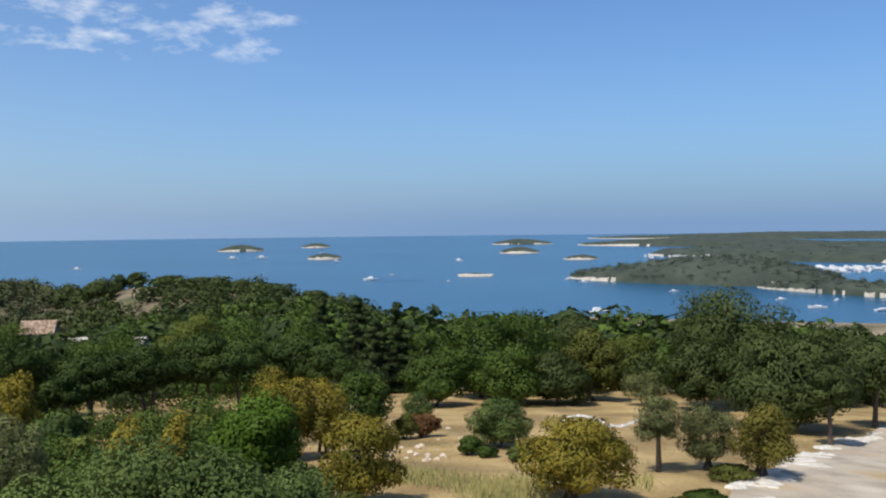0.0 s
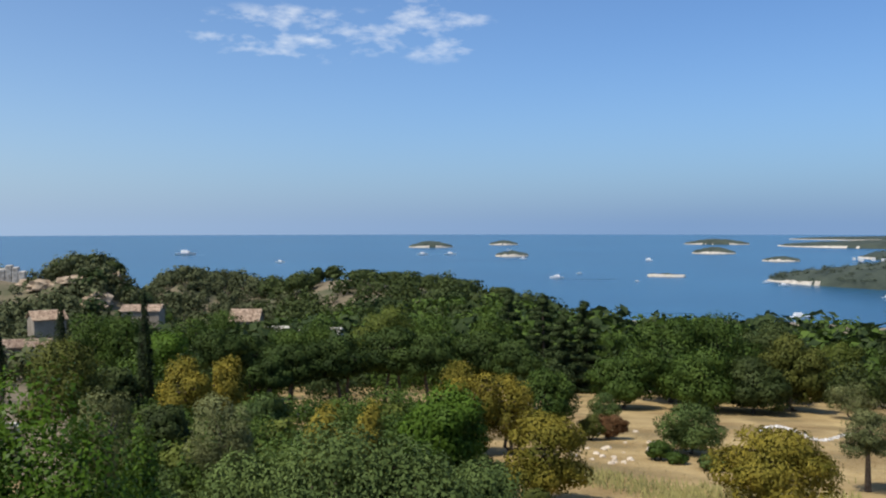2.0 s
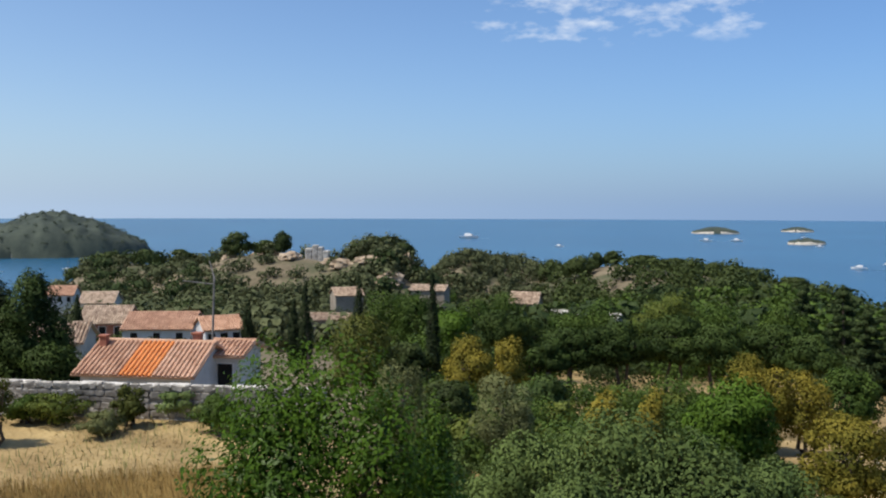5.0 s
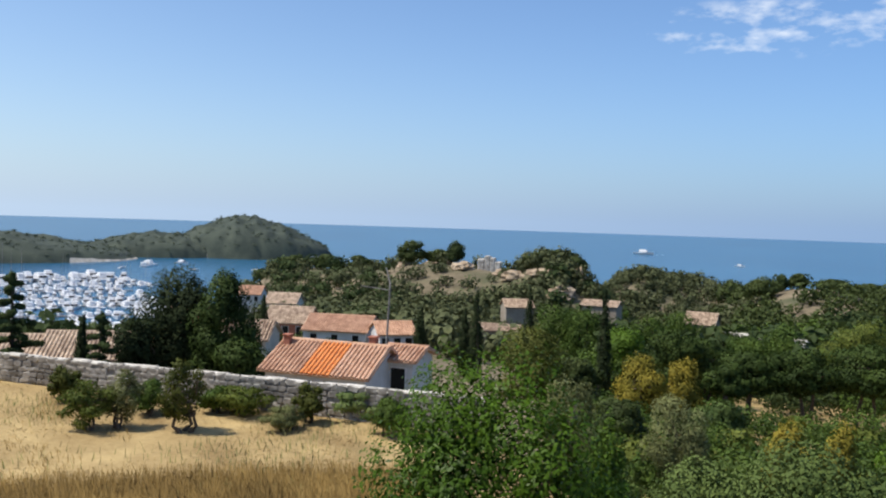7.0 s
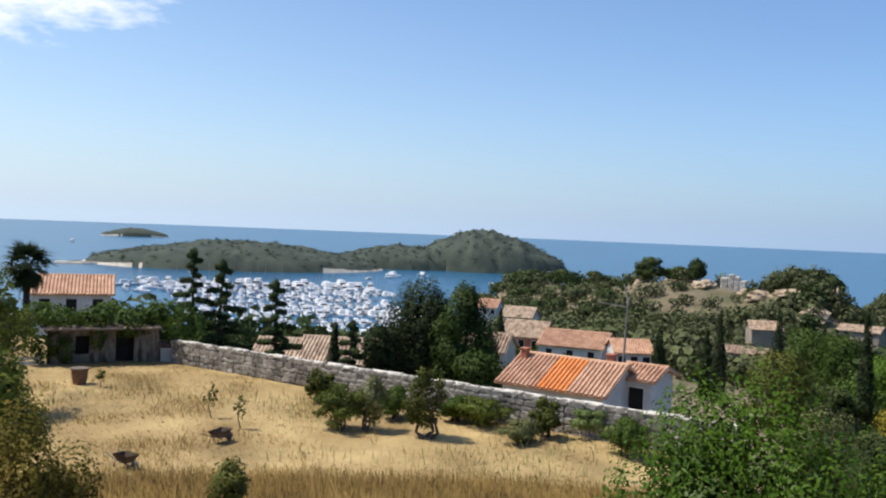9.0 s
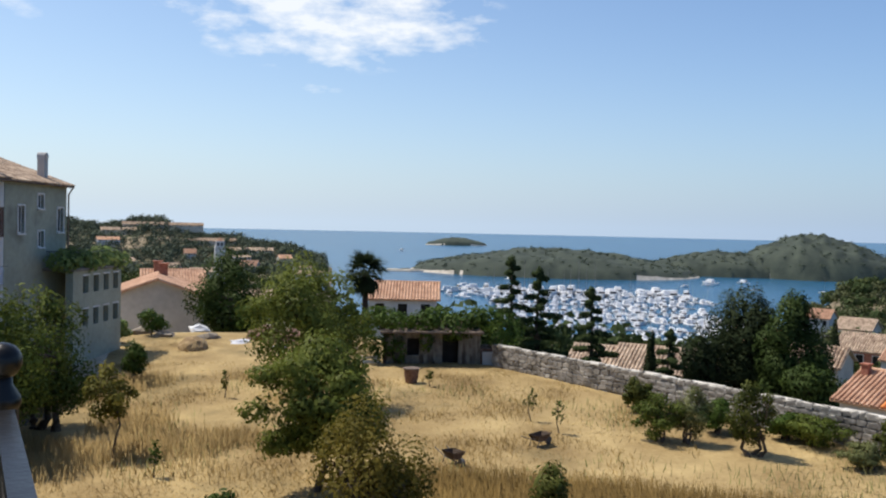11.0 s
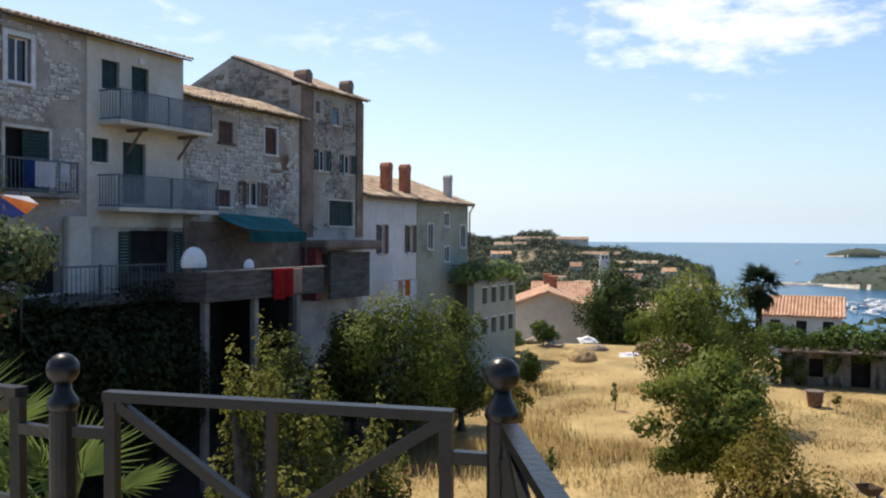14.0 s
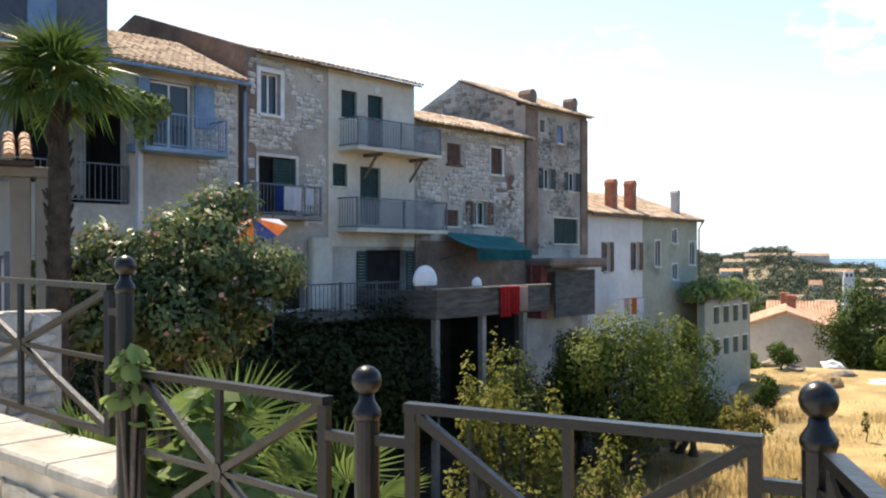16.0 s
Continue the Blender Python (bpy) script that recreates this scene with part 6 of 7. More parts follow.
fan_palm("low fan palm beside the terrace railing", (p.x, p.y, -5.5), 0.3, 0.46, 8, 0.09, 6, 18, "palm", 0.02)
p = at(121.6, 5.6)
fan_palm("low fan palm beside the terrace railing", (p.x, p.y, -5.5), 0.05, 0.42, 8, 0.09, 7, -5, "palm", 0.022)
p = at(134.8, 5.2)
fan_palm("low fan palm behind the stone parapet", (p.x, p.y, -3.5), 0.45, 0.28, 8, 0.08, 8, -5)
p = on_ground(81.3, 75)
fan_palm("distant dark palm beyond the garden", (p.x, p.y, p.z), -2.7, 1.25, 40, 0.25, 9, -75, "cypress", 0.06, 0.3)
for az, d, top, w, n, seed, leaf, gl in ((129.0, 16.2, 2.85, 1.25, 9000, 200, "rose", PINK), (132.0, 16.0, 2.0, 1.1, 7000, 202, "rose", PINK), (134.8, 15.6, 2.15, 1.1, 7000, 201, "rose", PINK), (130.6, 15.4, 1.9, 0.9, 5000, 203, "rose", PINK)):
    p = at(az, d)
    tree("oleander", "flowering oleander bush below the houses", "shrub", leaf, "olive", w * 1.1, top + 1.6, 1.1, n, 0.13, (p.x, p.y, -1.6), seed, stems=4, group="oleanders", flowers=(gl, 140), clumps=24, trunk=0.03)
def climber(label, place, w, h, low, n, size, seed):
    """A climbing plant: thin stems and rounded, cupped leaves."""
    rng = np.random.default_rng(seed)
    th = empty("broad_leaved_climber", Matrix.Translation(place), label, "plant", "climbers by the railing")
    vs, fs, bm = [], [], bmesh.new()
    for k in range(3):
        a = k * 2.1 + seed
        tube([(0, 0, -0.3), (math.cos(a) * w * 0.4, math.sin(a) * w * 0.4, h * 0.5), (math.cos(a + 1) * w * 0.5, math.sin(a + 1) * w * 0.5, h * 0.96)], [0.008, 0.006, 0.003], 5, bm)
    part("stem", bm, BARK, th)
    for i in range(n):
        k = rng.uniform(0, 1)
        a, r = rng.uniform(0, 6.28), w * math.sqrt(rng.uniform(0.1, 1)) * (1.1 - 0.5 * k)
        m = pose(math.cos(a) * r, math.sin(a) * r, low + (h - low) * k, rng.uniform(10, 75), 0, math.degrees(a) + 90 + rng.uniform(-50, 50))
        s, o = size * rng.uniform(0.55, 1.15), len(vs)
        ring = [(0.0, -0.75), (0.62, -1.0), (1.0, -0.35), (0.8, 0.4), (0.0, 1.05), (-0.8, 0.4), (-1.0, -0.35), (-0.62, -1.0)]
        vs.append(tuple(m @ Vector((0, 0, -0.12 * s))))
        vs += [tuple(m @ Vector((x * s, y * s, 0.16 * s * abs(x) + rng.uniform(-0.1, 0.1) * s - 0.18 * s * max(0, y)))) for x, y in ring]
        fs += [(o, o + 1 + j, o + 1 + (j + 1) % 8) for j in range(8)]
    part("foliage", mesh_from("foliage", vs, fs, LEAF["vine"]), None, th)["kind"] = "stuff"
    return th


for az, d, z, w, h, seed in ((127.9, 5.2, -1.3, 0.26, 2.2, 210), (130.0, 5.0, -1.2, 0.28, 1.6, 211), (125.4, 5.2, -1.4, 0.26, 1.75, 212), (132.4, 5.2, -1.2, 0.24, 1.75, 214), (122.8, 5.2, -1.5, 0.24, 1.5, 215), (135.5, 5.3, -1.2, 0.2, 1.95, 216)):
    p = at(az, d)
    climber("climbing plant with large pale green leaves", (p.x, p.y, z), w * 1.2, h, 0.6, 230, 0.08, seed)
climber("climber twined round a railing post", (-2.80, -2.47, 0.90), 0.075, 0.36, 0.12, 34, 0.04, 213)


def ivy(name, label, clumps, n, size, seed, leaf="oak"):
    rng = np.random.default_rng(seed)
    pts, nrm = crown_points(rng, clumps, n, 0.8)
    th = new(name, quads_mesh(name, leaf_quads(rng, pts, nrm, size, size * 0.8), LEAF[leaf]))
    return tagged(th, label, "ivy", kind="stuff")


cl = []
for i in range(16):
    s = -7.5 + i * 0.72
    q = FRONT @ fp(s, 2.2 + 0.6 * math.sin(i * 1.9), -3.4 + 0.35 * math.sin(i * 2.3))
    cl.append((q.x, q.y, q.z, 1.5, 4.0 - 0.12 * i + 0.3 * math.sin(i)))
ivy("ivy_bank", "ivy covering the bank below the houses, shade in its leaf colour", cl, 26000, 0.16, 220, "ivy")
cl = []
for i in range(14):
    s = -3.4 + i * 0.6
    q = FRONT @ fp(s, 2.9 + 0.4 * math.sin(i * 2.1), -2.9 + 0.5 * math.sin(i * 1.3))
    cl.append((q.x, q.y, q.z, 0.9, 2.1 + 0.4 * math.sin(i * 1.7)))
ivy("hanging_ivy", "ivy hanging below the deck, shade in its leaf colour", cl, 22000, 0.15, 223, "ivy")
cl = []
for i in range(7):
    q = FRONT @ fp(29.6 + i * 1.1, 1.2, -0.95 + 0.2 * math.sin(i * 2))
    cl.append((q.x, q.y, q.z, 0.9, 0.55))
ivy("terrace_vine", "leafy vine over the terrace of the lower wing", cl, 2600, 0.24, 221, "vine")
cl = []
for i in range(6):
    q = FRONT @ fp(-5.9 + i * 0.42, 0.9, 5.4 - 0.06 * abs(i - 3))
    cl.append((q.x, q.y, q.z, 0.5, 0.35))
q = FRONT @ fp(-4.0, 0.85, 4.9)
cl.append((q.x, q.y, q.z, 0.3, 0.8))
ivy("pergola_vine", "vine over the loggia of the low house", cl, 2200, 0.16, 222, "vine")
# loggia of the low house
railing(h0, -8.5, -4.05, -0.3, 0.1, 2.65, 3.7, GREY_IRON, 0.16)
for s in (-7.5, -5.6):
    front_thing("curtain", cloth(s - 0.28, s + 0.28, 0.12, 2.75, 5.7, s, 4, 0.02), GREY_CLOTH, "grey curtain gathered at a loggia post", "curtain", fp(s, 0.12, 4), "loggia curtains")
front_thing("loggia_post", sbox(-4.12, -3.96, 0.55, 0.71, BASE, 5.6, 0.01), GREY_PLASTER, "grey post carrying the vine", "post", fp(-4.05, 0.6, 3))
SLATE = material("dark_slate_plaster", (0.075, 0.085, 0.10), (0.16, 0.175, 0.20), 0.6, 0.9, 0.4)
hb = House("tall dark house behind the row", -14, -6.3, BASE)
hb.add("wall", sbox(-12, -4.1, -9.6, -1.0, 6.3, 13.5), SLATE)
hb.add("shutter", sbox(-6.4, -5.6, -1.0, -0.94, 6.9, 8.4, 0.02), BLUE_PAINT, label="pale blue shutter")
# gatehouse beside the palm
gh = empty("gatehouse", Matrix.Translation(at(140.6, 15, -0.85)) @ pose(0, 0, 0, 0, 0, 141), "small gatehouse with pale pillars and a tiled roof", "gatehouse")
for x in (-1.35, 0.28, 0.62):
    part("pillar", box(x - 0.16, x + 0.12, -0.2, 0.12, 0, 3.55, 0.02), SAND, gh)
part("beam", box(-2.4, 0.75, -0.25, 0.15, 3.55, 3.7, 0.02), SAND, gh)
part("back_wall", box(-2.4, 0.7, 1.6, 1.8, 0, 3.6), GREY_PLASTER, gh)
part("low_wall", box(-1.15, 0.1, -0.1, 0.05, 0, 2.3), GREY_PLASTER, gh)
o = part("roof", box(-2.6, 0.45, -0.45, 2.0, 3.7, 3.76), ROOF_BED, gh)
o2 = part("roof_tiles", tiles_mesh("roof_tiles", 3.05, 2.45, TILE, 41), None, o)
o2["kind"] = "stuff"
o2.matrix_local = Matrix.Translation((-2.6, -0.5, 3.76)) @ pose(0, 0, 0, 14, 0, 0)
bm = bmesh.new()
for i in range(8):
    box(-1.5 + i * 0.12, -1.47 + i * 0.12, 0, 0.03, 0, 1.3, 0, bm)
box(-1.52, -0.6, 0, 0.03, 1.27, 1.31, 0, bm)
for x in (-1.56, -0.6):
    box(x, x + 0.06, -0.01, 0.05, -6.4, 1.36, 0, bm)
o = part("iron_gate", bm, IRON)
o.matrix_world = Matrix.Translation(at(137.5, 12.5, 0.25)) @ pose(0, 0, 0, 0, 0, 137)
tagged(o, "pale iron gate among the bushes", "gate")

# rough retaining wall beside the gatehouse
rw = empty("retaining_stone_wall", Matrix.Translation(at(141.5, 9.3, -1.5)) @ pose(0, 0, 0, 0, 0, 148), "rough pale stone wall beside the palm", "wall", kind="structure")
part("core", box(-1.2, 0.75, 0.0, 0.4, 0, 2.55), STONE_DARK, rw)
rng_q = random.Random(33)
for s, z, w_, h_ in stone_layout(-0.75, 1.2, 0.6, 2.6, [], 34, 0.2, 0.95):
    o = part("stone", rng_q.choice(DARK_SHARED), None, rw)
    o.matrix_local = Matrix.Translation((-s, 0.0, z)) @ Matrix.Diagonal((w_ * 1.0, 0.08, h_ * 1.03, 1))

# ---- garden wall ----
WALL = Matrix(((-0.915, 0.40, 0, -49.5), (-0.40, -0.915, 0, 15.1), (0, 0, 1, 0), (0, 0, 0, 1)))
gw = empty("garden_wall", WALL @ Matrix.Translation((0, 0, -7.95)), "long dry stone garden wall with a pale coping", "wall", kind="structure")
o = part("core", sbox(0, 31, -0.5, -0.02, 0.0, 2.5), STONE_DARK, gw)
lay = stone_layout(0, 31, 0.6, 2.5, [], 50, 0.34, 0.97)
rng_w = random.Random(51)
near = [q for q in lay if 10 < q[0] < 21][:290]
for s, z, w_, h_ in near:
    o = part("stone", rng_w.choice(DARK_SHARED), None, gw)
    o.matrix_local = Matrix.Translation(fp(s, 0, z)) @ pose(0, 0, 0, 0, rng_w.uniform(-6, 6), 0) @ Matrix.Diagonal((w_, 0.13, h_, 1))
o = part("rubble", stones_joined("rubble", [q for q in lay if q not in near], STONE_DARK, 52, 0, 0.13), None, gw)
o["kind"] = "stuff"
for i in range(34):
    dz = 0.03 * math.sin(i * 1.7)
    part("coping_stone", sbox(i * 0.91, i * 0.91 + 0.89, -0.56, 0.06, 2.5 + dz, 2.58 + dz, 0.015), LIME, gw)

# ---- shed ----
SHED_WALL = material("stained_shed_wall", (0.10, 0.085, 0.065), (0.30, 0.265, 0.21), 0.9, 0.92, 0.7, stretch=(3, 3, 1), stain=((0.07, 0.055, 0.04), 0.8, 0.52))
SHED = Matrix.Translation((-50.45, 12.5, -7.0)) @ pose(0, 0, 0, 0, 0, 82)
sh = empty("garden_shed", SHED, "tumbledown grey garden shed overgrown with ivy", "shed")
w = part("front_wall", wall_mesh(-3.6, 1.9, 0, 2.3, 0.2, [(-0.15, 0.8, 0.1, 2.0), (-2.2, -1.5, 0.9, 1.9)]), SHED_WALL, sh, "stained plaster wall")
# the wall's frame runs the other way round
w.matrix_local = Matrix(((-1, 0, 0, 0), (0, -1, 0, 0), (0, 0, 1, 0), (0, 0, 0, 1)))
# Near-black sheet in place of the shed's unlit inside.
part("interior", box(-3.4, 1.8, 0.5, 0.6, 0, 2.2), INNER_SHADE, sh)
part("side_wall", box(1.9, 2.1, 0, 3, 0, 2.2), SHED_WALL, sh)
o = part("roof", box(-3.8, 2.2, -0.35, 3.0, 2.32, 2.42, 0.01), WOOD, sh)
o.rotation_euler = (radians(8), 0, 0)
part("lean_to", box(2.1, 3.7, 0.1, 2, 0, 1.3, 0.02), RUST, sh, "rusty lean-to of scrap panels")
part("panel", box(3.2, 3.75, -0.2, -0.12, 0, 1.5), WOOD, sh)
part("board", box(2.2, 2.9, -0.16, -0.1, 0, 1.15), GREY_PLASTER, sh)
for k in range(3):
    part("fence_board", box(-5.0, -3.7, -0.1, -0.06, 0.2 + k * 0.25, 0.36 + k * 0.25), FRAME_WHITE, sh)
cl = []
for i in range(12):
    q = SHED @ Vector((-4.4 + i * 0.62, 0.7 + 0.7 * math.sin(i * 2.1), 2.8 + 0.3 * math.sin(i * 1.3)))
    cl.append((q.x, q.y, q.z, 1.05, 0.75 if i > 6 else 0.55))
for x, z in ((-3.9, 1.2), (-3.3, 1.7), (-2.7, 1.2), (-4.4, 1.8), (-1.1, 1.9)):
    q = SHED @ Vector((x, -0.2, z))
    cl.append((q.x, q.y, q.z, 0.4, 0.75))
q = SHED @ Vector((3.4, 1.4, 2.2))
cl.append((q.x, q.y, q.z, 1.5, 1.2))
ivy("shed_ivy", "ivy mound growing over the shed roof", cl, 7000, 0.2, 230, "green")


# ---- things in the field ----
def wheelbarrow(az, d, spin, label):
    p = on_ground(az, d)
    th = empty("wheelbarrow", Matrix.Translation(p) @ pose(0, 0, 0, 0, 0, spin) @ Matrix.Scale(0.82, 4), label, "wheelbarrow", "wheelbarrows")
    bm = bmesh.new()
    lo = [bm.verts.new(v) for v in ((-0.35, -0.2, 0.32), (0.3, -0.2, 0.28), (0.3, 0.2, 0.28), (-0.35, 0.2, 0.32))]
    hi = [bm.verts.new(v) for v in ((-0.5, -0.34, 0.62), (0.55, -0.34, 0.66), (0.55, 0.34, 0.66), (-0.5, 0.34, 0.62))]
    bm.faces.new(list(reversed(lo)))
    for i in range(4):
        bm.faces.new((lo[i], lo[(i + 1) % 4], hi[(i + 1) % 4], hi[i]))
    bmesh.ops.solidify(bm, geom=list(bm.faces), thickness=0.02)
    bmesh.ops.scale(bm, vec=(0.9, 0.9, 0.9), verts=bm.verts)
    part("tray", bm, WOOD, th, "dull weathered tray")
    part("wheel", tube([(0.62, -0.05, 0.19), (0.62, 0.05, 0.19)], 0.19, 16), IRON, th)
    for y in (-0.24, 0.24):
        part("handle", tube([(0.66, y * 0.4, 0.19), (-0.3, y, 0.3), (-0.95, y * 1.2, 0.55)], 0.018, 6), IRON, th)
        part("leg", tube([(-0.3, y, 0.3), (-0.42, y, 0.0)], 0.016, 6), IRON, th)


wheelbarrow(75.4, 30.7, 20, "rusty wheelbarrow standing in dry grass")
wheelbarrow(69.9, 33.8, 120, "grey wheelbarrow tipped in dry grass")
p = on_ground(78.2, 46)
tub = empty("planter_tub", Matrix.Translation(p), "dark brown planter tub in the field", "tub")
bm = tube([(0, 0, 0), (0, 0, 0.35), (0, 0, 0.7), (0, 0, 0.74)], [0.3, 0.36, 0.4, 0.42], 18)
part("body", bm, RUST, tub)
part("rim", tube([(0, 0, 0.72), (0, 0, 0.78)], 0.44, 18), WOOD, tub)
rng_r = random.Random(60)
p = on_ground(91.9, 57)
bm = bmesh.new()
bmesh.ops.create_icosphere(bm, subdivisions=3, radius=1.0)
for v in bm.verts:
    v.co = Vector((v.co.x * 1.3, v.co.y * 0.9, max(-0.1, v.co.z) * 0.75)) * (1 + 0.15 * noise.noise(v.co * 3))
HAY = material("dry_hay", (0.20, 0.13, 0.07), (0.42, 0.30, 0.15), 2, 0.95, 0.9, fine=14)
o = part("hay_mound", bm, HAY)
o.location = p
tagged(o, "brown heap of dry hay in the field", "heap")


def lump(name, label, category, az, d, size, mat, seed, lift=0.0, group="rubble at the field's end"):
    bm = bmesh.new()
    bmesh.ops.create_icosphere(bm, subdivisions=3 if size[0] > 1 else 2, radius=1.0)
    for v in bm.verts:
        k = 1 + 0.45 * noise.noise(v.co * 1.7 + Vector((seed, 0, 0))) + 0.3 * noise.noise(v.co * 4.1 + Vector((seed, 3, 0)))
        v.co = Vector((v.co.x * size[0] * k, v.co.y * size[1] * k, max(-0.2, v.co.z) * size[2] * k))
    o = part(name, bm, mat)
    p = on_ground(az, d)
    o.location = (p.x, p.y, p.z + lift)
    o.rotation_euler = (0, 0, seed * 1.3)
    return tagged(o, label, category, group)


for i, (az, d, sx, sz, m, lab) in enumerate(((91.6, 66, 0.8, 0.4, PLASTIC_WHITE, "white tarpaulin over a pile"), (89.0, 59.5, 0.9, 0.2, WHITE_CLOTH, "white sheet lying on the ground"), (93.6, 63, 0.9, 0.35, SAND, "pale heap of building rubble"), (91.0, 61.5, 0.9, 0.35, SAND, "pale heap of building rubble"),
                                          (87.6, 61.5, 1.6, 0.8, RUST, "reddish brown pile of scrap"), (85.8, 61, 1.2, 0.7, RUST, "reddish brown pile of scrap"), (95.0, 65, 1.0, 0.4, SAND, "pale heap of building rubble"), (86.6, 57, 0.5, 0.2, WHITE_CLOTH, "white bags on the ground"))):
    lump("covered_mound", lab, "pile", az, d, (sx, sx * 0.7, sz), m, i + 1)
for i, (az, d, w) in enumerate(((96.4, 60, 1.0), (94.4, 63.5, 1.2), (97.8, 58, 0.8), (88.6, 66, 1.3))):
    grown("garden_bush", "low garden bush at the end of the field", "shrub", ("vine", "green")[i % 2], "bush", az, d, -4.6, w, 0.05, 1500, 0.2, 240 + i, group="garden bushes", clumps=7)


# ---- houses with gabled roofs ----
def gable_house(label, centre, yaw, length, half, eave, ridge, base, wall_mat, tile_mat, windows=2, tile=0.24, chimney_at=None, group="houses on the slope", patch=None):
    """A house whose eave side faces local -y."""
    th = empty("house", Matrix.Translation((centre[0], centre[1], base)) @ pose(0, 0, 0, 0, 0, yaw), label, "house", group)
    e, r = eave - base, ridge - base
    L = length / 2
    wh = min(1.2, e * 0.4)
    holes = [(-L + (k + 0.5) * length / max(1, windows) - 0.45, -L + (k + 0.5) * length / max(1, windows) + 0.45, e - 0.5 - wh, e - 0.5) for k in range(windows)]
    w = part("wall", wall_mesh(-L, L, 0, e, 0.3, holes), wall_mat, th)
    w.matrix_local = Matrix(((-1, 0, 0, 0), (0, -1, 0, -half), (0, 0, 1, 0), (0, 0, 0, 1)))
    part("back_wall", box(-L, L, half - 0.3, half, 0, e), wall_mat, th)
    for x in (-L, L - 0.3):
        bm = bmesh.new()
        prof = [(-half + 0.3, 0), (-half + 0.3, e), (0, r - 0.05), (half - 0.3, e), (half - 0.3, 0)]
        a, b = [bm.verts.new((x, y, z)) for y, z in prof], [bm.verts.new((x + 0.3, y, z)) for y, z in prof]
        bm.faces.new(a)
        bm.faces.new(list(reversed(b)))
        for i in range(5):
            bm.faces.new((a[i], b[i], b[(i + 1) % 5], a[(i + 1) % 5]))
        bmesh.ops.recalc_face_normals(bm, faces=bm.faces)
        part("gable_wall", bm, wall_mat, th)
    for h in holes:
        # Dark sheet painted as the shade of the room behind.
        o = part("window", box(h[0], h[1], -half + 0.16, -half + 0.2, h[2], h[3]), INNER_SHADE, th)
        bm = bmesh.new()
        for b in ((h[0] - 0.07, h[0], h[2], h[3] + 0.07), (h[1], h[1] + 0.07, h[2], h[3] + 0.07), (h[0], h[1], h[3], h[3] + 0.07), (h[0] - 0.07, h[1] + 0.07, h[2] - 0.08, h[2])):
            box(b[0], b[1], -half - 0.03, -half + 0.1, b[2], b[3], 0, bm)
        part("window_frame", bm, FRAME_WHITE, o)
    ov = 0.35
    rise = (r - e) / half
    sl = math.hypot(half + ov, (half + ov) * rise)
    for side in (-1, 1):
        m = slope_matrix((-(L + ov) if side < 0 else (L + ov), side * (half + ov), e - ov * rise), (1, 0, 0) if side < 0 else (-1, 0, 0), (0, -side, rise))
        o = part("roof", box(0, length + 2 * ov, 0, sl, -0.05, 0.04), tile_mat, th)
        o.matrix_local = m
        spans = [(0, length + 2 * ov, tile_mat)] if not patch or side > 0 else [(0, patch[0], tile_mat), (patch[0], patch[1], patch[2]), (patch[1], length + 2 * ov, tile_mat)]
        for x0, x1, mt in spans:
            t = part("roof_tiles", tiles_mesh("roof_tiles", x1 - x0, sl, mt, int(length * 10) + side, tile, tile * 1.5), None, o)
            t.location = (x0, 0, 0.04)
            t["kind"] = "stuff"
    part("ridge", tube([(-L - ov, 0, r + 0.06), (L + ov, 0, r + 0.06)], 0.12, 8), tile_mat, th)
    for cx, cy, cw, ch in chimney_at or ():
        z = r - abs(cy) * rise - 0.2
        c = part("chimney", box(cx - cw / 2, cx + cw / 2, cy - cw / 2, cy + cw / 2, z, z + ch, 0.02), BRICK, th)
        part("cap", box(cx - cw * 0.65, cx + cw * 0.65, cy - cw * 0.65, cy + cw * 0.65, z + ch, z + ch + 0.1, 0.02), BRICK, c)
    return th


gable_house("white house with an orange patched tile roof", (-37.4, 34.0), 22, 6.0, 2.6, -6.8, -5.6, -11, WHITE, TILE_RED, 3, 0.24, ((2.2, 0.2, 0.42, 0.75), (-2.8, -0.5, 0.38, 0.75)), patch=(2.6, 4.4, TILE_NEW))
gable_house("low annex with an orange tile roof", (-35.0, 37.4), 22, 1.8, 1.6, -6.3, -5.8, -11, WHITE, TILE_RED, 1)
VILLAS = ((50.6, 130, 6, 5, -13.6, -11.8, TILE_OLD, BRICK),
          (47.4, 122, 8.5, 5.5, -13.6, -12.0, TILE_RED, WHITE),
          (44.2, 115, 4.5, 4, -13.1, -11.9, TILE_RED, WHITE),
          (51.1, 180, 6, 4.5, -15.9, -14.2, TILE_OLD, CREAM),
          (53.2, 230, 6, 4.5, -18.7, -16.9, TILE_RED, WHITE),
          (36.2, 195, 6, 4, -16.9, -15.5, TILE_OLD, SAND),
          (30.8, 230, 9, 4, -19.1, -17.9, TILE_OLD, SAND),
          (37.4, 138, 7, 3, -15.2, -14.5, TILE_OLD, SAND),
          (23.2, 120, 5, 3, -12.9, -11.9, LIME, WHITE),
          (19.9, 120, 5, 3, -12.9, -12.2, LIME, WHITE),
          (24.6, 250, 8, 4, -24.3, -21.5, TILE_OLD, SAND),
          (62.1, 82, 8, 4.5, -10.8, -9.1, TILE_OLD, CREAM),
          (65.6, 84, 6, 4.5, -11.0, -9.5, TILE_OLD, CREAM),
          (53.6, 92, 6, 4, -10.7, -9.3, TILE_OLD, CREAM),
          (56.6, 160, 8, 5, -17.2, -15.2, TILE_RED, CREAM))
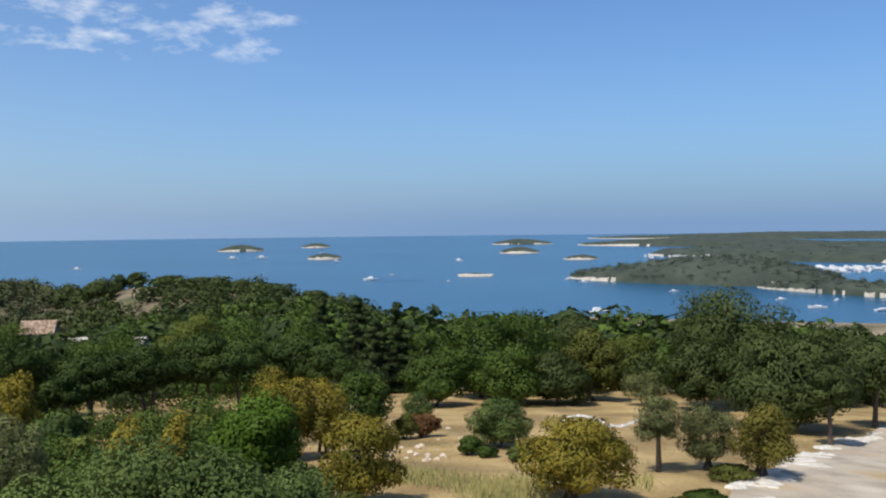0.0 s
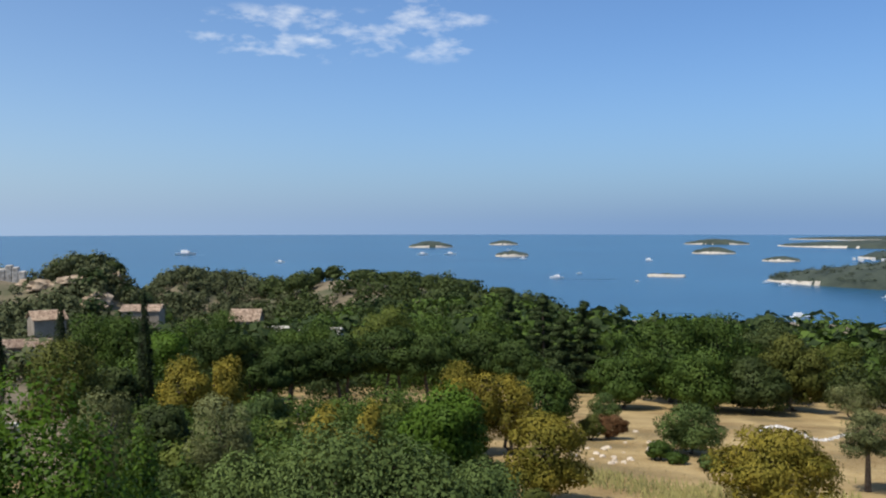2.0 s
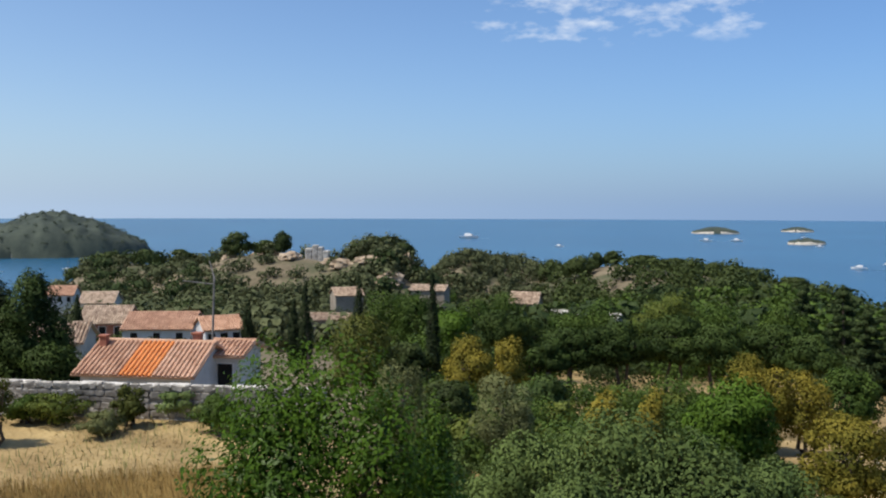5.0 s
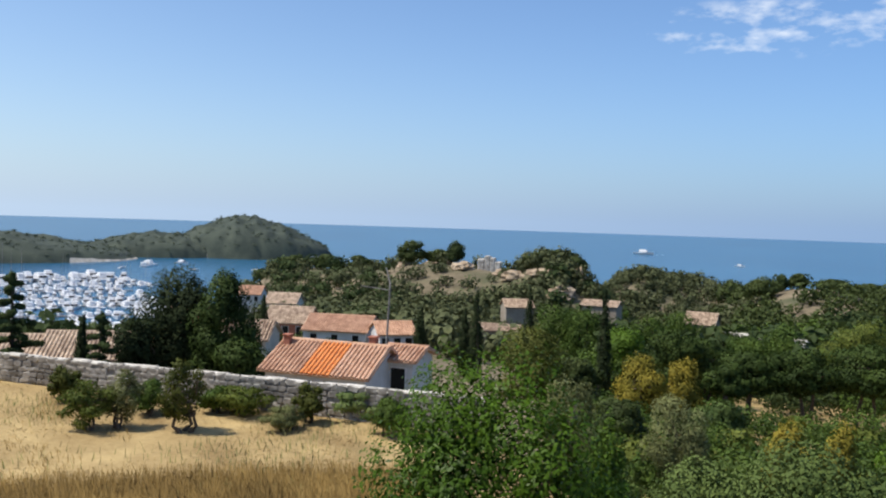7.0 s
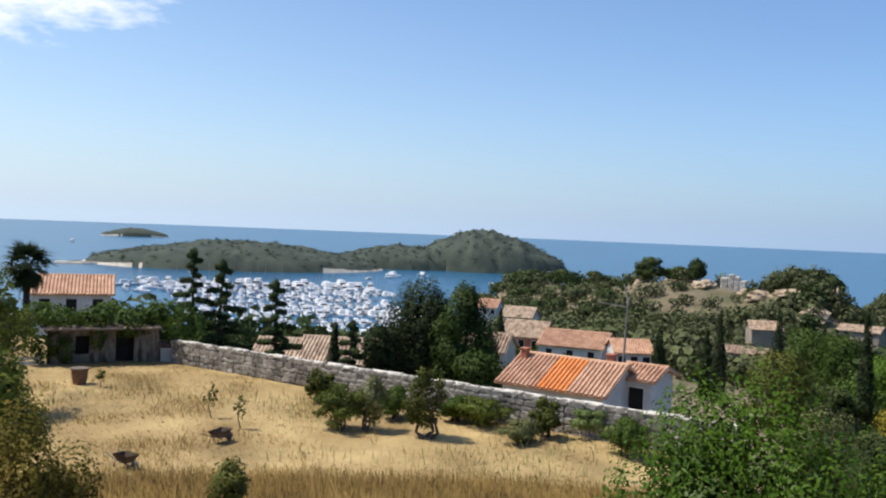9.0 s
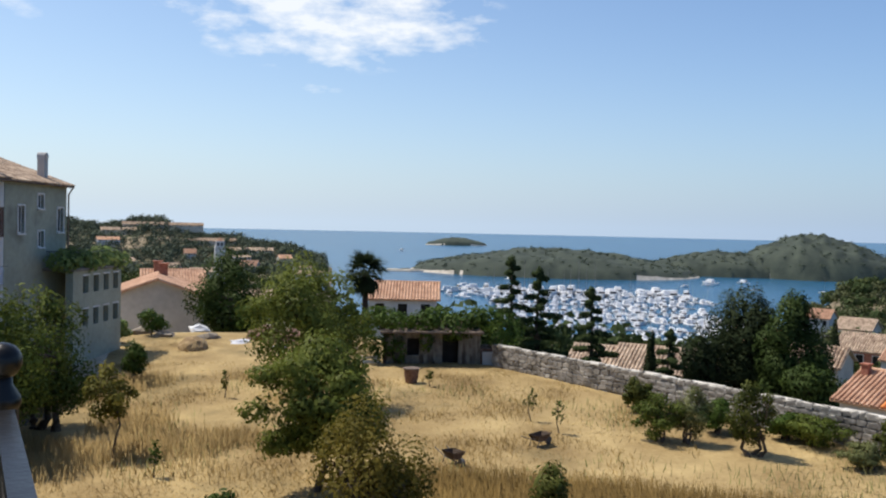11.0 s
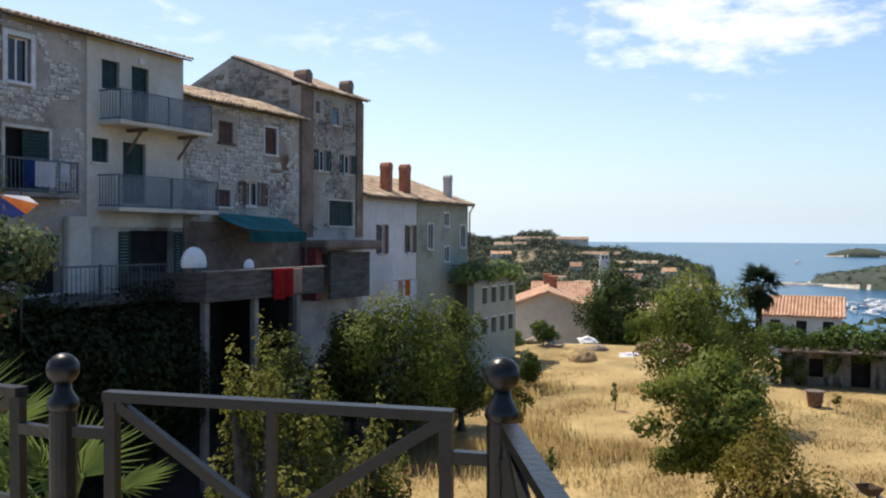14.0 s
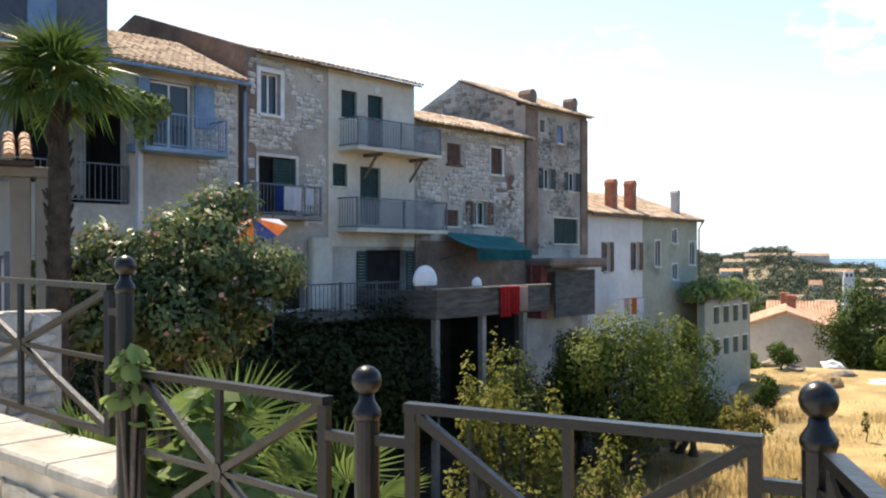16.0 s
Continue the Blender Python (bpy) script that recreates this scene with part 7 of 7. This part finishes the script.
for az, d, L, half, e, r, tm, wm in VILLAS:
    p = at(az, d)
    gable_house("house with a tiled roof among the trees", p, az + (12 if int(d) % 2 else -14), L, half * 0.8, e, r, min(height(p.x, p.y), e - 3) - 0.5, wm, tm, 3 if wm is not SAND else 0, 0.34)
spots = []
rng_v = random.Random(71)
for az, d, L, half, e, r, tm, wm in VILLAS:
    for k in range(5):
        q = at(az + math.degrees((k - 2) * 0.3 * L / d), d - half - rng_v.uniform(2, 5))
        z = height(q.x, q.y)
        spots.append((q.x, q.y, z - 0.3, rng_v.uniform(1.6, 2.4), max(1.5, (e - z) * rng_v.uniform(0.55, 0.95))))
woods("house_trees", "trees in front of the houses on the slope", spots, "oak", 320, 260, 0.4)
p = at(94.1, 79.5)
gable_house("pale barn with its gable towards the field", p, 94.1 - 90, 9.0, 3.6, -4.7, -3.4, -7.6, GREY_PLASTER, TILE_RED, 2, 0.3, ((-2.5, 0.5, 0.7, 1.3),))
p = at(93.2, 98)
gable_house("house with an orange tile roof behind the barn", p, 96, 6.0, 3.6, -5.6, -3.9, -12, CREAM, TILE_RED, 2, 0.3, ((-1.6, -0.6, 0.8, 1.4),))
p = at(78.8, 89)
gable_house("house with a bright orange tile roof", p, 77, 6.6, 3.4, -5.7, -4.35, -12, WHITE, TILE_RED, 3, 0.3)
rng_t = random.Random(70)
for i in range(17):
    az, d = rng_t.uniform(84.5, 99.5), rng_t.uniform(230, 820)
    p = at(az, d)
    z = height(p.x, p.y)
    L = rng_t.uniform(9, 20)
    gable_house("pale town house with a tiled roof", p, az + rng_t.uniform(-30, 30), L, rng_t.uniform(4, 6), z + rng_t.uniform(5, 8), z + rng_t.uniform(8.2, 10), z - 1, (WHITE, CREAM, GREY_PLASTER)[i % 3], (TILE_RED, TILE_OLD)[i % 2], 4, 0.9, group="houses of the town")
p = at(90.5, 480)
z = height(p.x, p.y)
ct = empty("church_tower", Matrix.Translation((p.x, p.y, z - 1)) @ pose(0, 0, 0, 0, 0, 95), "white church tower in the town", "tower")
hgt = -9.0 - z
part("shaft", box(-2.6, 2.6, -2.6, 2.6, 0, hgt - 3, 0.05), WHITE, ct)
part("belfry", box(-2.2, 2.2, -2.2, 2.2, hgt - 3, hgt, 0.05), WHITE, ct)
part("cap", tube([(0, 0, hgt), (0, 0, hgt + 1.8)], [2.6, 0.2], 4), TILE_RED, ct)
for x, y in ((-1, 0), (1, 0)):
    # Near-black panels painted as the shade inside the belfry.
    part("belfry_opening", box(x * 0.9 - 0.5, x * 0.9 + 0.5, -2.25, -2.21, hgt - 2.4, hgt - 0.8), INNER_SHADE, ct)
for i, (az, d, L) in enumerate(((93.9, 905, 75), (96.2, 880, 40), (91.2, 860, 50), (88.6, 820, 40))):
    p = at(az, d)
    z = height(p.x, p.y)
    gable_house("long pale building on the headland", p, az, L, 6, z + 4, z + 6.5, z - 3, CREAM, TILE_OLD, 9, 1.2, group="houses of the town")
# ruin and rocks on the hill
p = at(38.0, 288)
z = height(p.x, p.y)
ru = empty("ruined_tower", Matrix.Translation((p.x, p.y, z - 0.5)) @ pose(0, 0, 0, 0, 0, 30), "crumbling pale stone ruin on the hilltop", "ruin")
for k, (x, w_, h_) in enumerate(((-2.8, 2.2, 4.6), (-0.8, 1.8, 5.6), (0.9, 1.7, 5.0), (2.7, 2.0, 3.8))):
    part("masonry", box(x - w_ / 2, x + w_ / 2, -2, 2, 0, h_, 0.25), STONE, ru)
for i, (az, d, sx, sz) in enumerate(((36.4, 262, 7, 4.0), (39.8, 282, 8, 3.6), (41.6, 305, 7, 3.2), (33.4, 240, 8, 5), (31.8, 238, 5, 3.5), (28.6, 260, 6, 3.2), (17.5, 318, 7, 2.2), (34.8, 255, 6, 3), (43.5, 300, 6, 3), (32.4, 258, 4, 5), (37.2, 276, 5, 3), (40.6, 292, 4, 3))):
    lump("rock_face", "ochre rock face on the wooded hill", "rock", az, d, (sx * 0.6, sx * 0.4, sz * 0.55), material("ochre_rock", (0.24, 0.17, 0.11), (0.52, 0.41, 0.29), 0.25, 0.9, 0.8) if i == 0 else bpy.data.materials["ochre_rock"], i + 3, group="rock faces")
# leaning lamp pole
p = at(44.6, 88)
z = height(p.x, p.y)
lp = empty("utility_pole", Matrix.Translation((p.x, p.y, z)), "leaning grey utility pole above the roofs", "pole")
part("pole", tube([(0, 0, 0), (0.2, 0.2, -5.0 - z), (-0.6, 0.4, -3.4 - z)], [0.12, 0.09, 0.05], 8), CONCRETE, lp)
part("arm", tube([(0.1, 0.2, -5.6 - z), (-2.5, -1.2, -5.3 - z)], 0.05, 6), CONCRETE, lp)


# ---- boats ----
def hull(length, beam, free, bm=None):
    bm = bm or bmesh.new()
    rings = []
    for k in range(9):
        u = k / 8
        w = beam / 2 * (1 - max(0, (u - 0.45) / 0.55) ** 2.2) * (0.86 + 0.14 * min(1, u * 4))
        f = free * (0.9 + 0.35 * u * u)
        x = -length / 2 + length * u
        rings.append([bm.verts.new(v) for v in ((x, -w, f), (x - 0.02 * length * (u > 0.9), -w * 0.72, 0.0), (x - 0.03 * length * (u > 0.9), 0, -0.25), (x - 0.02 * length * (u > 0.9), w * 0.72, 0.0), (x, w, f))])
    for a, b in zip(rings, rings[1:]):
        for k in range(4):
            bm.faces.new((a[k], b[k], b[k + 1], a[k + 1]))
        bm.faces.new((a[4], b[4], b[0], a[0]))
    bm.faces.new(rings[0])
    bmesh.ops.remove_doubles(bm, verts=bm.verts, dist=0.001)
    bmesh.ops.recalc_face_normals(bm, faces=bm.faces)
    return bm


def boat(label, length, sail, m, name="motor_boat"):
    th = empty(name, m, label, "boat", "boats on the water")
    beam = length * (0.3 if not sail else 0.27)
    part("hull", hull(length, beam, length * 0.1), PLASTIC_WHITE, th)
    z = length * 0.1
    part("cabin", box(-length * 0.22, length * 0.2, -beam * 0.34, beam * 0.34, z * 0.95, z + length * (0.1 if not sail else 0.05), length * 0.02), PLASTIC_WHITE, th)
    part("windscreen", box(length * 0.08, length * 0.215, -beam * 0.32, beam * 0.32, z + length * 0.03, z + length * (0.085 if not sail else 0.045), 0.01), GLASS, th)
    if sail:
        part("mast", tube([(length * 0.08, 0, z), (length * 0.08, 0, length * 1.25)], [0.1, 0.06], 6), CONCRETE, th)
        part("boom", tube([(length * 0.07, 0, z + 1.2), (-length * 0.36, 0, z + 1.2)], 0.09, 6), BLUE_CLOTH, th)
    else:
        part("flybridge", box(-length * 0.2, length * 0.08, -beam * 0.28, beam * 0.28, z + length * 0.105, z + length * 0.15, length * 0.01), PLASTIC_WHITE, th)
    return th


far_m = Matrix.Translation(at(-9.89, 523, SEA_Z)) @ pose(0, 0, 0, 0, 0, 10)
mb = boat("white motor yacht at anchor", 14, False, far_m)
sb = boat("white sailing boat at anchor", 11, True, Matrix.Translation(at(-22.91, 580, SEA_Z)) @ pose(0, 0, 0, 0, 0, 160), "sailing_boat")
for az, d, spin, k in ((4.75, 869, 175, 1.0), (-26.42, 573, 20, 0.0), (-20.9, 633, 10, 0.55), (-14.6, 698, 0, 0.5), (-9.0, 804, 5, 0.6), (-8.0, 845, 0, 0.5), (11.6, 1554, 5, 1.5), (13.4, 1548, 5, 1.4), (28.3, 1610, 10, 2.6), (3.3, 949, 30, 0.5), (-1.0, 1317, 120, 1.2), (-0.3, 829, 0, 0.35), (6.9, 1363, 0, 0.8), (64.5, 902, 10, 1.6), (72.0, 828, 40, 0.8), (79.0, 1628, 0, 1.4), (59.5, 864, 190, 1.5), (57.5, 893, 10, 1.2), (22.5, 1252, 0, 1.0), (-24.0, 638, 30, 0.4)):
    c = copy_thing(mb if k else sb, Matrix.Translation(at(az, d, SEA_Z)) @ pose(0, 0, 0, 0, 0, spin))
    if k:
        c.scale = (k, k, k)
for az, d, spin in ((46.8, 1064, 60), (49.5, 1248, 100), (56.8, 795, 30), (59.6, 839, 70), (61.0, 816, 120), (53.0, 807, 0), (43.8, 1232, 30), (7.8, 1834, 30)):
    copy_thing(sb, Matrix.Translation(at(az, d, SEA_Z)) @ pose(0, 0, 0, 0, 0, spin))
# marina: berths on both sides of floating piers
PIER_AZ = 62.0
rng_m = random.Random(80)
org = at(PIER_AZ, 392, SEA_Z)
ax, ay = at(PIER_AZ + 6, 1).normalized(), at(PIER_AZ - 84, 1).normalized()
for row in range(7):
    c0 = org + ax * (14 + row * 45) + ay * (-64 - row * 7)
    n = 22 if row < 5 else 27
    pier = part("pier", box(-4, n * 5.8 + 2, -1.2, 1.2, 0.3, 0.7, 0.05), CONCRETE)
    pier.matrix_world = Matrix.Translation(c0) @ pose(0, 0, 0, 0, 0, PIER_AZ + 6)
    tagged(pier, "grey floating pier of the marina", "pier", "marina piers")
    for i in range(n):
        for side in (-1, 1):
            if rng_m.random() < 0.04:
                continue
            q = c0 + ay * (i * 5.8 + rng_m.uniform(-1.2, 1.2)) + ax * side * rng_m.uniform(8.0, 11.5)
            c = copy_thing(sb if rng_m.random() < 0.22 else mb, Matrix.Translation(q) @ pose(0, 0, 0, 0, 0, PIER_AZ + 96 + rng_m.choice((0, 180)) + rng_m.uniform(-12, 12)))
            k = rng_m.uniform(0.7, 1.2) * (1.6 if row == 6 else 1.0)
            c.scale = (k, k, k)
            c["group"] = "boats in the marina"
for i in range(16):
    q = at(73.4 + rng_m.uniform(0, 2.6), rng_m.uniform(600, 700), SEA_Z)
    c = copy_thing(mb, Matrix.Translation(q) @ pose(0, 0, 0, 0, 0, rng_m.uniform(0, 360)))
    k = rng_m.uniform(0.8, 1.7)
    c.scale = (k, k, k)
    c["group"] = "boats in the marina"
for i in range(46):
    q = at(-22.6 - rng_m.uniform(0, 5), rng_m.uniform(985, 1100), SEA_Z)
    c = copy_thing(mb, Matrix.Translation(q) @ pose(0, 0, 0, 0, 0, rng_m.uniform(0, 360)))
    c["group"] = "boats of the far marina"
FOAM = material("white_foam", (0.62, 0.66, 0.70), (0.85, 0.87, 0.9), 0.3, 0.8, 0.3)
for az, d, length, w_, spin in ((2.9, 854, 55, 1.6, 0), (0.2, 531, 75, 0.7, 6), (12.4, 1544, 60, 3.0, 2), (27.9, 1602, 50, 3.5, 0)):
    bm = bmesh.new()
    n = 30
    top = [bm.verts.new((-length / 2 + length * i / n, w_ * (0.25 + 0.5 * i / n) * (0.6 + 0.5 * math.sin(i * 2.7) ** 2), 0.0)) for i in range(n + 1)]
    bot = [bm.verts.new((-length / 2 + length * i / n, -w_ * (0.25 + 0.5 * i / n) * (0.6 + 0.5 * math.sin(i * 1.9) ** 2), 0.0)) for i in range(n + 1)]
    for i in range(n):
        bm.faces.new((bot[i], bot[i + 1], top[i + 1], top[i]))
    bmesh.ops.solidify(bm, geom=list(bm.faces), thickness=-0.12)
    o = part("wake", bm, FOAM)
    o.matrix_world = Matrix.Translation(at(az, d, SEA_Z + 0.05)) @ pose(0, 0, 0, 0, 0, az + spin)
    tagged(o, "white foam wake of a moving boat", "wake")
for i in range(26):
    az, d = rng_m.choice(((-13.6, 1330), (-15.4, 1290), (-17, 1300), (-14.5, 1310)))
    q = at(az + rng_m.uniform(-1.3, 1.3), d + rng_m.uniform(-20, 60), SEA_Z + 2)
    s_ = rng_m.uniform(1.6, 3.4)
    o = part("village_house", box(-s_, s_, -3, 3, 0, s_ * 0.4 + 3, 0.1), WHITE)
    o.matrix_world = Matrix.Translation(q) @ pose(0, 0, 0, 0, 0, az)
    tagged(o, "small white house on the far coast", "house", "houses on the far coast")

# ---- rocks and path on the slope ----
rng_k = random.Random(90)


def path_edge(az):
    """Distance at which the pale path ends, by bearing."""
    return 39 + (-18 - az) * 3.1 + 0.22 * max(0.0, -21 - az) ** 2 + 1.5 * math.sin(az * 2.3)


GRAVEL = material("pale_gravel_path", (0.30, 0.25, 0.185), (0.56, 0.485, 0.38), 0.5, 0.95, 0.7, fine=18, stain=((0.40, 0.29, 0.15), 0.25, 0.56))
vs, fs = [], []
for i in range(41):
    az = -15.5 - i * 0.5
    for j in range(17):
        q = at(az, 31 + (max(33, path_edge(az)) - 31) * j / 16)
        vs.append((q.x, q.y, height(q.x, q.y) + 0.06))
for i in range(40):
    fs += [(i * 17 + j, i * 17 + j + 1, i * 17 + j + 18, i * 17 + j + 17) for j in range(16)]
tagged(new("gravel_path", mesh_from("gravel_path", vs, fs, GRAVEL, True)), "pale worn gravel path with bare rock", "path", kind="structure")
vs, fs = [], []
for i in range(13):
    q = at(98.7 - 0.15 * i, 47 + 1.5 * i)
    for k in range(5):
        x, y = q.x + (k - 2) * 0.12, q.y + (k - 2) * 0.5
        vs.append((x, y, height(x, y) + 0.05))
for i in range(12):
    fs += [(i * 5 + k, i * 5 + k + 1, i * 5 + k + 6, i * 5 + k + 5) for k in range(4)]
tagged(new("garden_lane", mesh_from("garden_lane", vs, fs, GRAVEL, True)), "pale gravel lane beside the lower wing", "path", kind="structure")
for i in range(70):
    az = rng_k.uniform(-29, -17)
    d = path_edge(az) - abs(rng_k.gauss(0, 2.5))
    s_ = rng_k.uniform(0.25, 0.9)
    lump("limestone_slab", "flat pale limestone slab in the path", "rock", az, d, (s_, s_ * 0.7, 0.12), LIME, i + 20, 0.0, "limestone slabs")
for i in range(34):
    az, d = rng_k.uniform(-1.5, 4.0), rng_k.uniform(44, 60)
    s_ = rng_k.uniform(0.12, 0.3)
    lump("field_stone", "pale field stone beside the footpath", "rock", az, d, (s_ * 0.8, s_ * 0.6, s_ * 0.5), STONE_BEIGE, i + 100, 0.0, "field stones")
for i in range(26):
    az, d = -7.5 - i * 0.25, 62 + 3 * math.sin(i * 0.35)
    lump("field_stone", "pale kerb stone edging the path", "rock", az, d, (0.22, 0.18, 0.16), STONE, i + 140, 0.0, "field stones")


# ---- grass ----
def grass(name, label, n, az0, az1, d0, d1, tall, wide, mat, seed, patch=0.0, scale=0.12, lean=0.22):
    rng = np.random.default_rng(seed)
    q = []
    while len(q) < n:
        az, d = rng.uniform(az0, az1), math.sqrt(rng.uniform(d0 * d0, d1 * d1))
        p = at(az, d)
        if noise.noise(Vector((p.x, p.y, seed)) * scale) + rng.uniform(-0.22, 0.22) < patch or (az > 30 and wall_line(p.x, p.y) > -0.4):
            continue
        z = height(p.x, p.y)
        h = tall * rng.uniform(0.5, 1.25)
        a = rng.uniform(0, 6.28)
        lx, ly = rng.normal(0, lean, 2) * h
        wx, wy = math.cos(a) * wide, math.sin(a) * wide
        if wx * p.y - wy * p.x < 0:
            wx, wy = -wx, -wy
        q.append(((p.x - wx, p.y - wy, z - 0.03), (p.x + wx, p.y + wy, z - 0.03), (p.x + lx + wx * 0.4, p.y + ly + wy * 0.4, z + h), (p.x + lx - wx * 0.4, p.y + ly - wy * 0.4, z + h * 0.97)))
    return tagged(new(name, quads_mesh(name, np.array(q), mat, np.array([0.0, 0.0, 1.0]) + rng.normal(0, 0.25, (n, 3)))), label, "grass", kind="stuff")


DRY = material("dry_grass_blade", (0.33, 0.23, 0.095), (0.60, 0.45, 0.21), 0.3, 0.8, 0.0, island=0.2, translucent=0.45)
BROWN_GRASS = material("brown_seed_grass", (0.18, 0.118, 0.038), (0.39, 0.265, 0.09), 0.3, 0.8, 0.0, island=0.2, translucent=0.4)
WEED = material("green_weed_blade", (0.12, 0.125, 0.04), (0.36, 0.33, 0.12), 0.3, 0.7, 0.0, island=0.3, translucent=0.3)
grass("tall_grass", "tall brown seeding grass in the garden", 56000, 42, 82, 14, 29, 0.5, 0.013, BROWN_GRASS, 401, -0.6)
grass("dry_grass", "short golden dry grass of the field", 60000, 46, 112, 16, 62, 0.05, 0.022, DRY, 402, -0.05, 0.12, 1.8)
grass("dry_tufts", "pale tufts of long dry grass", 16000, 84, 112, 16, 48, 0.48, 0.016, DRY, 403, 0.18, 0.25)
grass("brown_tufts", "brown tufts of seeding grass in the field", 15000, 60, 112, 17, 52, 0.2, 0.014, BROWN_GRASS, 407, 0.2, 0.3, 0.5)
grass("weeds", "green weeds among the dry grass", 4200, 44, 112, 14, 46, 0.3, 0.018, WEED, 404, 0.24, 0.2)
grass("slope_grass", "dry grass on the slope below the terrace", 26000, -30, 24, 26, 62, 0.05, 0.025, DRY, 405, -0.1, 0.12, 1.8)
grass("slope_weeds", "green weeds on the slope", 5000, -13, 6, 26, 44, 0.3, 0.03, WEED, 406, 0.25, 0.2)
